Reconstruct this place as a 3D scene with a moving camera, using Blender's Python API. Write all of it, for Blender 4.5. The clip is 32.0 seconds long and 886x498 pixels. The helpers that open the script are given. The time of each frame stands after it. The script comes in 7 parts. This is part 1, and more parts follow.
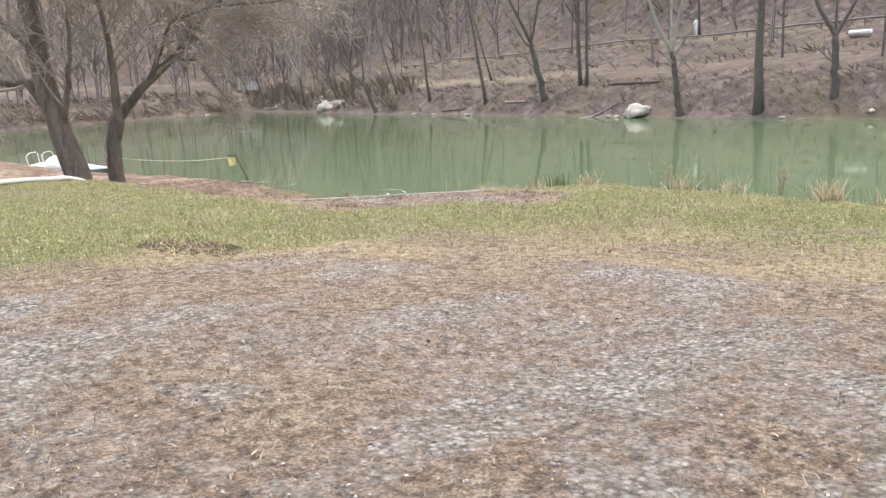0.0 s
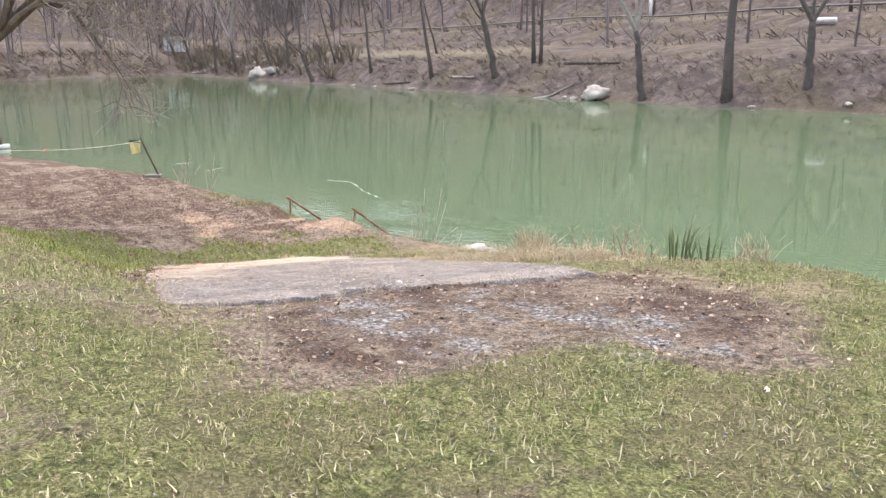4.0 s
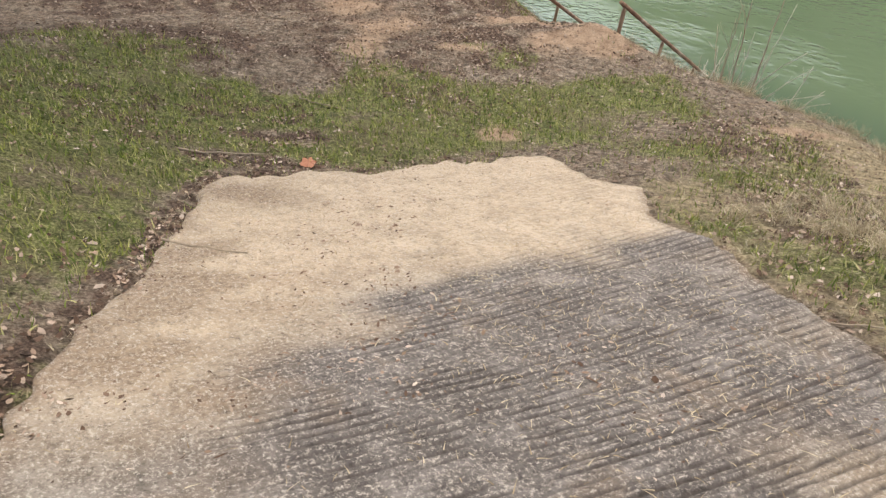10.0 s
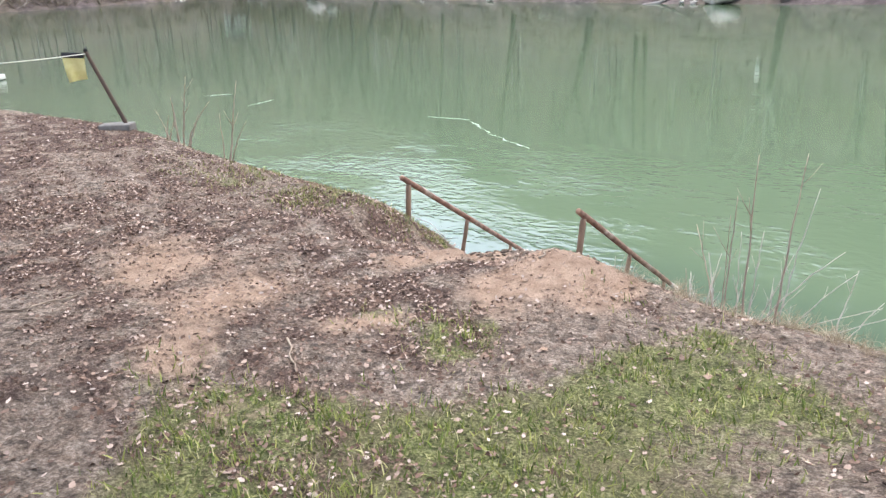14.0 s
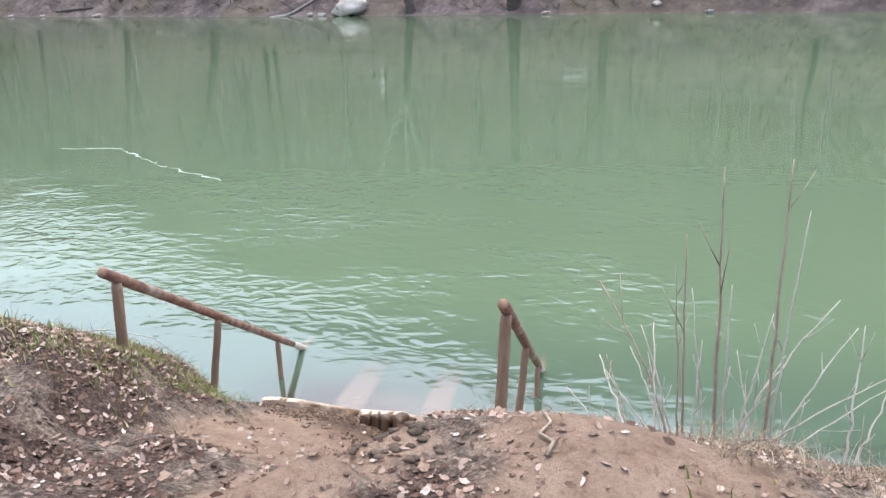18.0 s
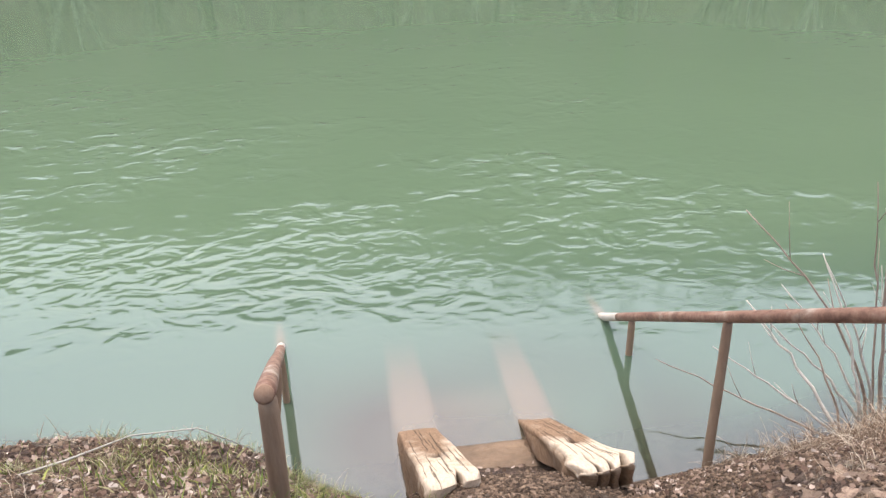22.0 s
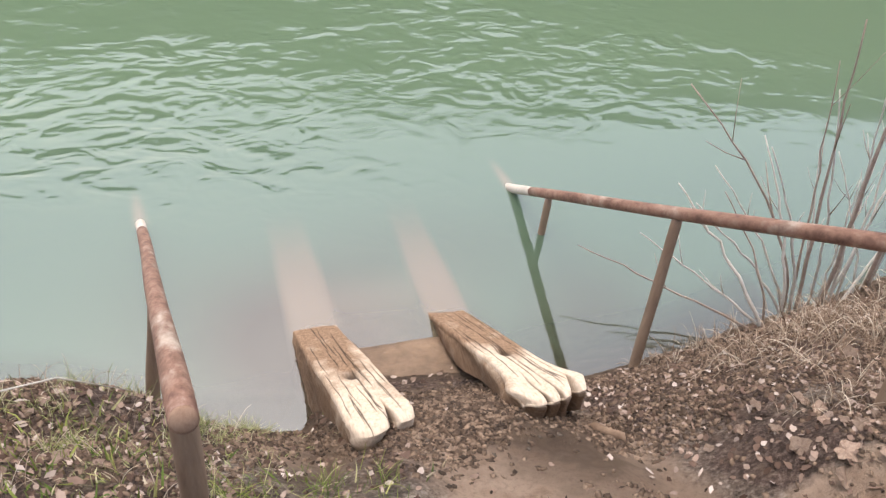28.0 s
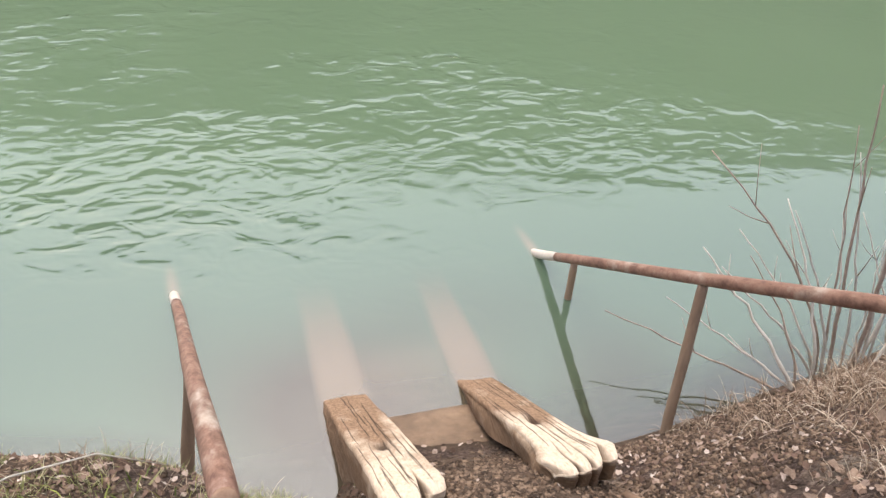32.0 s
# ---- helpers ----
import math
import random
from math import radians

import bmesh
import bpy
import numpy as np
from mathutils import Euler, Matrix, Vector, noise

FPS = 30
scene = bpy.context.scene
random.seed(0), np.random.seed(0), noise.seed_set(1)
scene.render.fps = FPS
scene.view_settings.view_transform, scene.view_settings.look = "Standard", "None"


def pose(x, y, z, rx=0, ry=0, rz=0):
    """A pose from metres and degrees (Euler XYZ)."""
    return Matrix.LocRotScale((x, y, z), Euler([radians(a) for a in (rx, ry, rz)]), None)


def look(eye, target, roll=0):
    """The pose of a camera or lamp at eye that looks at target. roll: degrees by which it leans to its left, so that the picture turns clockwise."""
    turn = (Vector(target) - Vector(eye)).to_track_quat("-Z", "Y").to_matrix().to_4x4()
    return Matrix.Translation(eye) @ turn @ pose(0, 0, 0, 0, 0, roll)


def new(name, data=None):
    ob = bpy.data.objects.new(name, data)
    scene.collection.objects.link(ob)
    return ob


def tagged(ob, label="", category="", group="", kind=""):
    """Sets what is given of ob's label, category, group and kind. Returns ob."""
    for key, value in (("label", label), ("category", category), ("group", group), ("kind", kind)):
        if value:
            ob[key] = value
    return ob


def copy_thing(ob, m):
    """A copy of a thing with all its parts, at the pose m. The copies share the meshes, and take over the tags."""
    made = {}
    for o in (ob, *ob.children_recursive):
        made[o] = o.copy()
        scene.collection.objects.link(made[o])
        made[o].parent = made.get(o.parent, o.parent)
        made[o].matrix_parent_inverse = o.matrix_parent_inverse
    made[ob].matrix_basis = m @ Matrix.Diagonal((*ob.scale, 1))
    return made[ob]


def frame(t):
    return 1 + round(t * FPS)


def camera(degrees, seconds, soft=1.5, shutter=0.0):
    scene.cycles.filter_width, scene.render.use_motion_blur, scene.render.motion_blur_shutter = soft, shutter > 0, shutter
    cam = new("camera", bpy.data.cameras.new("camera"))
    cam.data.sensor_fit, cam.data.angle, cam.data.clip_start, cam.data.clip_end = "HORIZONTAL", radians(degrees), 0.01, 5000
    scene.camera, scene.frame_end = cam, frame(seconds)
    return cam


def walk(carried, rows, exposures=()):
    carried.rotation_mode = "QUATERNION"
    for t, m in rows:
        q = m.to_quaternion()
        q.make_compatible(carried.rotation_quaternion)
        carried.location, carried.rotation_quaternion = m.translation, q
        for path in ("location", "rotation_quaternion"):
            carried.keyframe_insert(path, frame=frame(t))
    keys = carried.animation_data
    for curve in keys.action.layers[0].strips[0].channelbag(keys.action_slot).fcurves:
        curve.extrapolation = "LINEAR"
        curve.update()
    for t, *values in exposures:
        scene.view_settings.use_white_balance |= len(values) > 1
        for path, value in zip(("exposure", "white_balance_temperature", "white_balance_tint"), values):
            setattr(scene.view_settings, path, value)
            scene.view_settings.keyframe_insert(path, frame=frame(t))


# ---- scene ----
# ---------------------------------------------------------------- camera
cam = camera(57.0, 32.0, soft=1.4)
PATH = [
    (0, (17.653, -19.265, 4.833), (16.328, -17.822, 4.431), -3.5),
    (0.5, (16.924, -18.811, 4.826), (15.697, -17.295, 4.381), -3.7),
    (1, (16.311, -18.438, 4.878), (15.121, -16.879, 4.487), -2.7),
    (1.5, (15.739, -17.945, 4.882), (14.538, -16.378, 4.565), -1.9),
    (2, (15.079, -17.444, 4.924), (13.788, -15.945, 4.632), -3.5),
    (2.5, (14.45, -16.872, 4.943), (13.215, -15.336, 4.603), -3.4),
    (4.5, (12.151, -14.777, 4.909), (10.925, -13.287, 4.383), 0.2),
    (5, (11.607, -14.257, 4.911), (10.288, -12.856, 4.365), 0.5),
    (5.5, (11.165, -13.73, 4.868), (9.897, -12.29, 4.305), 0.6),
    (6, (10.657, -13.24, 4.835), (9.387, -11.84, 4.181), 0.5),
    (6.5, (10.136, -12.744, 4.745), (8.877, -11.414, 3.942), 1.5),
    (7, (9.596, -12.279, 4.739), (8.258, -11.033, 3.928), 0.5),
    (7.5, (9.121, -11.831, 4.684), (7.775, -10.611, 3.846), -0.0),
    (8, (8.628, -11.412, 4.618), (7.275, -10.244, 3.721), -0.2),
    (8.5, (8.289, -11.123, 4.554), (6.995, -10.015, 3.505), 1.7),
    (9, (7.943, -10.89, 4.486), (6.631, -9.851, 3.391), 2.3),
    (9.5, (7.561, -10.645, 4.389), (6.213, -9.63, 3.315), 2.0),
    (10, (7.11, -10.406, 4.296), (5.756, -9.379, 3.243), 0.2),
    (10.5, (6.67, -10.165, 4.219), (5.323, -9.113, 3.181), -0.5),
    (11, (6.298, -9.921, 4.147), (4.936, -8.837, 3.164), -2.2),
    (11.5, (5.834, -9.588, 4.041), (4.459, -8.427, 3.169), -3.4),
    (12, (5.397, -9.23, 3.917), (4.016, -7.983, 3.186), -2.9),
    (12.5, (5.018, -8.942, 3.807), (3.653, -7.636, 3.152), -3.4),
    (13, (4.597, -8.628, 3.722), (3.258, -7.289, 3.077), -3.5),
    (13.5, (4.204, -8.357, 3.632), (2.899, -6.985, 2.987), -3.0),
    (15.5, (2.632, -7.07, 3.167), (1.443, -5.573, 2.58), -3.9),
    (16, (2.229, -6.77, 3.105), (1.092, -5.212, 2.575), -3.7),
    (16.5, (1.755, -6.371, 3.044), (0.736, -4.739, 2.499), -4.1),
    (17, (1.385, -6.08, 2.979), (0.534, -4.36, 2.416), -4.3),
    (17.5, (1.045, -5.827, 2.97), (0.302, -4.066, 2.378), -4.2),
    (18, (0.891, -5.625, 2.923), (0.36, -3.806, 2.283), -2.2),
    (18.5, (0.819, -5.264, 2.905), (0.375, -3.427, 2.253), -0.1),
    (19, (0.653, -5.122, 2.907), (0.149, -3.314, 2.216), 0.1),
    (19.5, (0.413, -4.941, 2.857), (-0.244, -3.198, 2.129), -0.2),
    (20, (0.019, -4.785, 2.799), (-0.68, -3.06, 2.067), -0.7),
    (20.5, (-0.463, -4.632, 2.863), (-0.755, -2.817, 2.076), -0.4),
    (21, (-0.828, -4.424, 2.87), (-0.882, -2.612, 2.026), -0.2),
    (21.5, (-1.236, -4.255, 2.851), (-1.192, -2.478, 1.934), -1.0),
    (22, (-1.464, -4.139, 2.868), (-1.268, -2.397, 1.906), -1.7),
    (22.5, (-1.586, -3.951, 2.864), (-1.258, -2.24, 1.882), -1.5),
    (23, (-1.725, -3.842, 2.883), (-1.267, -2.188, 1.855), -0.5),
    (23.5, (-1.679, -3.795, 2.874), (-1.151, -2.178, 1.821), 0.2),
    (24, (-1.684, -3.719, 2.845), (-1.141, -2.106, 1.794), 0.5),
    (24.5, (-1.758, -3.552, 2.831), (-1.087, -2.002, 1.759), 0.9),
    (26.5, (-1.634, -3.411, 2.775), (-1.064, -2.019, 1.457), 8.1),
    (27, (-1.633, -3.409, 2.777), (-1.065, -2.022, 1.452), 7.5),
    (27.5, (-1.633, -3.405, 2.773), (-1.073, -2.014, 1.45), 7.2),
    (28, (-1.645, -3.414, 2.754), (-1.114, -1.999, 1.444), 7.1),
    (28.5, (-1.671, -3.393, 2.772), (-1.219, -1.945, 1.468), 5.9),
    (29, (-1.669, -3.396, 2.798), (-1.248, -1.918, 1.519), 5.4),
    (29.5, (-1.671, -3.394, 2.805), (-1.255, -1.889, 1.556), 5.1),
    (30, (-1.682, -3.392, 2.816), (-1.266, -1.868, 1.589), 5.1),
    (30.5, (-1.682, -3.4, 2.822), (-1.277, -1.851, 1.623), 4.3),
    (31, (-1.686, -3.407, 2.829), (-1.284, -1.845, 1.647), 3.4),
    (31.5, (-1.66, -3.412, 2.823), (-1.218, -1.865, 1.635), 3.4),
    (32, (-1.664, -3.426, 2.819), (-1.176, -1.904, 1.617), 4.4),
]
EXPOSURES = [(0.0, 1.46, 6720, 8), (2.5, 1.42, 6600, 10), (5.0, 1.34, 6450, 11), (8.0, 0.88, 6820, 5), (10.0, 0.77, 7070, 5), (12.0, 0.88, 7070, 6), (13.0, 1.36, 6120, 9), (14.0, 1.4, 6070, 10), (16.0, 1.34, 5900, 11), (19.0, 1.18, 6000, 10), (21.0, 1.08, 6200, 9), (24.0, 1.05, 6280, 9), (28.0, 0.93, 6320, 10), (32.0, 0.94, 6400, 9)]
walk(cam, [(t, look(eye, target, roll)) for t, eye, target, roll in PATH], EXPOSURES)

# ---------------------------------------------------------------- light
world = bpy.data.worlds.new("overcast_sky")
scene.world = world
world.use_nodes = True
wn, wl = world.node_tree.nodes, world.node_tree.links
sky = wn.new("ShaderNodeTexSky")
sky.sky_type, sky.sun_disc = "NISHITA", False
sky.sun_elevation, sky.sun_rotation = radians(72), radians(-8)
sky.air_density, sky.dust_density, sky.ozone_density = 1.0, 4.0, 1.0
grey = wn.new("ShaderNodeHueSaturation")
grey.inputs["Saturation"].default_value = 0.95
wl.new(sky.outputs[0], grey.inputs["Color"])
wl.new(grey.outputs[0], wn["Background"].inputs["Color"])
wn["Background"].inputs["Strength"].default_value = 0.145
sun = new("sun", bpy.data.lights.new("sun", "SUN"))
sun.data.energy, sun.data.angle, sun.data.color = 1.3, radians(130), (1.0, 0.94, 0.84)
sun.matrix_world = look((-2.6, 18.4, 57), (0, 0, 0))


# ---------------------------------------------------------------- materials
def material(name, rough=0.9, metal=0.0):
    m = bpy.data.materials.new(name)
    m.use_nodes = True
    b = m.node_tree.nodes["Principled BSDF"]
    b.inputs["Roughness"].default_value, b.inputs["Metallic"].default_value = rough, metal
    b.inputs["Specular IOR Level"].default_value = 0.25
    return m, m.node_tree.nodes, m.node_tree.links, b


def noise_node(n, l, vec, scale, detail=6.0, rough=0.6, distort=0.0):
    t = n.new("ShaderNodeTexNoise")
    t.inputs["Scale"].default_value, t.inputs["Detail"].default_value = scale, detail
    t.inputs["Roughness"].default_value, t.inputs["Distortion"].default_value = rough, distort
    if vec is not None:
        l.new(vec, t.inputs["Vector"])
    return t.outputs["Fac"]


def ramp(n, l, fac, stops):
    r = n.new("ShaderNodeValToRGB")
    el = r.color_ramp.elements
    while len(el) < len(stops):
        el.new(0.5)
    for e, (p, c) in zip(el, stops):
        e.position = p
        e.color = (*c, 1) if isinstance(c, tuple) else (c, c, c, 1)
    l.new(fac, r.inputs["Fac"])
    return r.outputs["Color"]


def mixed(n, l, fac, a, b, mode="MIX"):
    m = n.new("ShaderNodeMix")
    m.data_type, m.blend_type = "RGBA", mode
    for sock, v in ((m.inputs["Factor"], fac), (m.inputs["A"], a), (m.inputs["B"], b)):
        if isinstance(v, (int, float)):
            sock.default_value = v
        elif isinstance(v, tuple):
            sock.default_value = (*v, 1)
        else:
            l.new(v, sock)
    return m.outputs["Result"]


def bumped(n, l, b, height, strength, distance):
    k = n.new("ShaderNodeBump")
    k.inputs["Strength"].default_value, k.inputs["Distance"].default_value = strength, distance
    l.new(height, k.inputs["Height"])
    l.new(k.outputs["Normal"], b.inputs["Normal"])


def coords(n, l, kind="Object", scale=None):
    c = n.new("ShaderNodeTexCoord").outputs[kind]
    if scale is None:
        return c
    m = n.new("ShaderNodeMapping")
    m.inputs["Scale"].default_value = scale
    l.new(c, m.inputs["Vector"])
    return m.outputs["Vector"]


def simple(name, dark, light, scale=8.0, rough=0.85, bump=0.3, dist=0.01, stretch=None, random_tint=0.0, metal=0.0):
    """A surface of two tones broken up at two scales, with fine relief."""
    m, n, l, b = material(name, rough, metal)
    v = coords(n, l, "Object", stretch)
    coarse = noise_node(n, l, v, scale * 0.22, 3)
    fine = noise_node(n, l, v, scale, 8, 0.7)
    both = mixed(n, l, 0.55, coarse, fine)
    col = ramp(n, l, both, [(0.32, dark), (0.68, light)])
    if random_tint:
        info = n.new("ShaderNodeObjectInfo")
        tone = ramp(n, l, info.outputs["Random"], [(0.0, 1 - random_tint), (1.0, 1.0)])
        col = mixed(n, l, 1.0, col, tone, "MULTIPLY")
    l.new(col, b.inputs["Base Color"])
    if bump:
        bumped(n, l, b, fine, bump, dist)
    return m


def island(name, stops, rough=0.9, scale=30.0, bump=0.0):
    """For joined small pieces: every piece takes its own tone."""
    m, n, l, b = material(name, rough)
    g = n.new("ShaderNodeNewGeometry")
    col = ramp(n, l, g.outputs["Random Per Island"], stops)
    f = noise_node(n, l, coords(n, l), scale, 4)
    col = mixed(n, l, 1.0, col, ramp(n, l, f, [(0.3, 0.7), (0.7, 1.0)]), "MULTIPLY")
    l.new(col, b.inputs["Base Color"])
    if bump:
        bumped(n, l, b, f, bump, 0.004)
    return m


# ---------------------------------------------------------------- land
def soft(v, k):
    return np.logaddexp(0.0, v / k) * k


def step(a, b, v):
    t = np.clip((v - a) / (b - a), 0, 1)
    return t * t * (3 - 2 * t)


# crest of the near bank (x, y), and where it meets the water
CREST = [(-60, 2.0), (-36, -1.0), (-17, -4.0), (-9, -3.6), (-6.4, -3.0), (-2, -3.05), (1, -3.2), (3, -3.3), (4, -3.7), (5.2, -5.0), (6.7, -6.2), (7.9, -7.2), (9.4, -7.7), (14, -9.0), (60, -22)]
REACH = [(-60, 3.0), (-8, 2.2), (-3.5, 2.2), (-2.3, 1.95), (-1.75, 1.7), (-1.4, 1.68), (-1.2, 2.0), (-0.6, 2.0), (-0.4, 1.76), (0.4, 1.84), (1.0, 2.0), (3, 2.5), (6, 2.4), (14, 4.0), (60, 5.0)]
FAR_SHORE = [(-400, 220), (-150, 103), (-90, 80), (-56, 68), (-35, 60), (-20, 55.5), (0, 50), (40, 38), (200, -10), (400, -60)]


def along(table, x):
    a = np.array(table, float)
    return np.interp(x, a[:, 0], a[:, 1])


def near_ground(x, y):
    """Height of the walked side before the bank falls to the water."""
    upper = 3.42 - 0.055 * (np.clip(y, -30, 4) + 13.7)
    slope = 0.193 + 0.1626 * x - 0.1479 * y
    low = 1.25 - 0.061 * np.clip(x, -9, 9) - 0.0558 * np.clip(y, -9, 2)
    z = low + soft(slope - low, 0.12)
    side = (x - 2.43) * -0.53 + (y + 8.77) * -0.848
    z = z + 0.42 * soft(side - 0.2, 0.25) * step(-5.5, -8.5, y) * step(-2.6, 1.6, x)
    return upper - soft(upper - z, 0.08)


def far_ground(x, q):
    """Height beyond the far shore, q metres in from it."""
    z = -1.2 + np.interp(q, [-6, 0, 4, 8, 20, 27, 33, 40], [0, 1.2, 4.2, 5.6, 6.6, 9.4, 9.9, 13])
    ridge = np.interp(x, [-400, -150, -80, -30, 60, 300], [150, 150, 142, 136, 130, 105])
    return z + 0.93 * np.clip(q - 40, 0, ridge) + 0.1 * np.clip(q - 40 - ridge, 0, 400)


def land(x, y):
    x, y = np.asarray(x, float), np.asarray(y, float)
    crest, reach = along(CREST, x), along(REACH, x)
    g = near_ground(x, np.minimum(y, crest))
    # the trodden way down between the rails
    cut = np.exp(-(((x + 0.75) / 0.62) ** 4))
    start = crest - 0.9 * cut
    t = (y - start) / (reach + 0.9 * cut - 0.05 * cut)
    edge_z = near_ground(x, np.minimum(y, start))
    lin = 0.62 - 0.14 * step(-1.35, -1.9, x)
    fall = edge_z * (1 - np.where(t < 0, 0, lin * t + (1 - lin) * t * t))
    z = np.where(t < 0, g, fall)
    z = np.maximum(z, -1.2)
    q = np.maximum((y - along(FAR_SHORE, x)) * 0.92, -(x + 170) * 0.8)
    return np.where(q > -6, far_ground(x, q), z)


# corners of the concrete ramp: near left, near right, far left, far right
NL, NR, FL, FR = (8.1, -12.5), (9.95, -9.62), (2.38, -8.75), (3.1, -6.38)


def ramp_uv(x, y):
    """Position on the ramp: u down it, v across it (both 0 to 1 inside)."""
    c = np.array([NL, NR, FL, FR])
    u = np.full(np.shape(x), 0.5)
    v = np.full(np.shape(x), 0.5)
    for _ in range(6):
        px = (1 - u) * ((1 - v) * c[0, 0] + v * c[1, 0]) + u * ((1 - v) * c[2, 0] + v * c[3, 0])
        py = (1 - u) * ((1 - v) * c[0, 1] + v * c[1, 1]) + u * ((1 - v) * c[2, 1] + v * c[3, 1])
        ux = (1 - v) * (c[2, 0] - c[0, 0]) + v * (c[3, 0] - c[1, 0])
        uy = (1 - v) * (c[2, 1] - c[0, 1]) + v * (c[3, 1] - c[1, 1])
        vx = (1 - u) * (c[1, 0] - c[0, 0]) + u * (c[3, 0] - c[2, 0])
        vy = (1 - u) * (c[1, 1] - c[0, 1]) + u * (c[3, 1] - c[2, 1])
        det = ux * vy - uy * vx
        u = np.clip(u + ((x - px) * vy - (y - py) * vx) / det, -3, 4)
        v = np.clip(v + (ux * (y - py) - uy * (x - px)) / det, -3, 4)
    return u, v


def waves(x, y, seed, low, high, count=14):
    """Smooth unevenness between -1 and 1 or so."""
    rng = np.random.RandomState(seed)
    z = np.zeros(np.shape(x))
    for k in range(count):
        a, w, ph = rng.uniform(0, 6.283), rng.uniform(low, high), rng.uniform(0, 6.283)
        z = z + np.sin((x * np.cos(a) + y * np.sin(a)) * w + ph)
    return z / np.sqrt(count) * 0.9


# the ramp's worn outline: how far its four edges lie off the straight ones
EDGE_LEFT = [(0, 0.035), (0.12, 0.02), (0.3, -0.005), (0.45, -0.022), (0.55, 0.0), (0.65, 0.0), (0.75, 0.03), (0.83, 0.03), (0.93, 0.015), (1, 0.06)]
EDGE_RIGHT = [(0, 1.035), (0.24, 1.035), (0.35, 1.03), (0.45, 1.055), (0.55, 1.07), (0.65, 1.065), (0.73, 1.09), (0.78, 1.04), (0.86, 1.12), (0.9, 1.03), (1, 1.0)]
EDGE_NEAR = [(0, 0.018), (0.15, 0.0), (0.34, 0.004), (0.43, 0.03), (0.49, 0.05), (0.53, 0.014), (0.64, 0.022), (0.85, 0.014), (1.05, 0.03)]
EDGE_FAR = [(0, 0.972), (0.25, 0.985), (0.42, 0.967), (0.7, 0.987), (1, 0.985)]


def ramp_st(x, y):
    """Shares of the way down and across the ramp within its worn outline."""
    u, v = ramp_uv(x, y)
    near, far = along(EDGE_NEAR, v), along(EDGE_FAR, v)
    left, right = along(EDGE_LEFT, u), along(EDGE_RIGHT, u)
    return (u - near) / (far - near), (v - left) / (right - left)


def blob(x, y, cx, cy, rx, ry, deg=0.0, p=2):
    """A soft patch of ground, 1 in its middle."""
    c, s = math.cos(math.radians(deg)), math.sin(math.radians(deg))
    a, b = ((x - cx) * c + (y - cy) * s) / rx, (-(x - cx) * s + (y - cy) * c) / ry
    return np.exp(-(np.abs(a) ** p + np.abs(b) ** p))


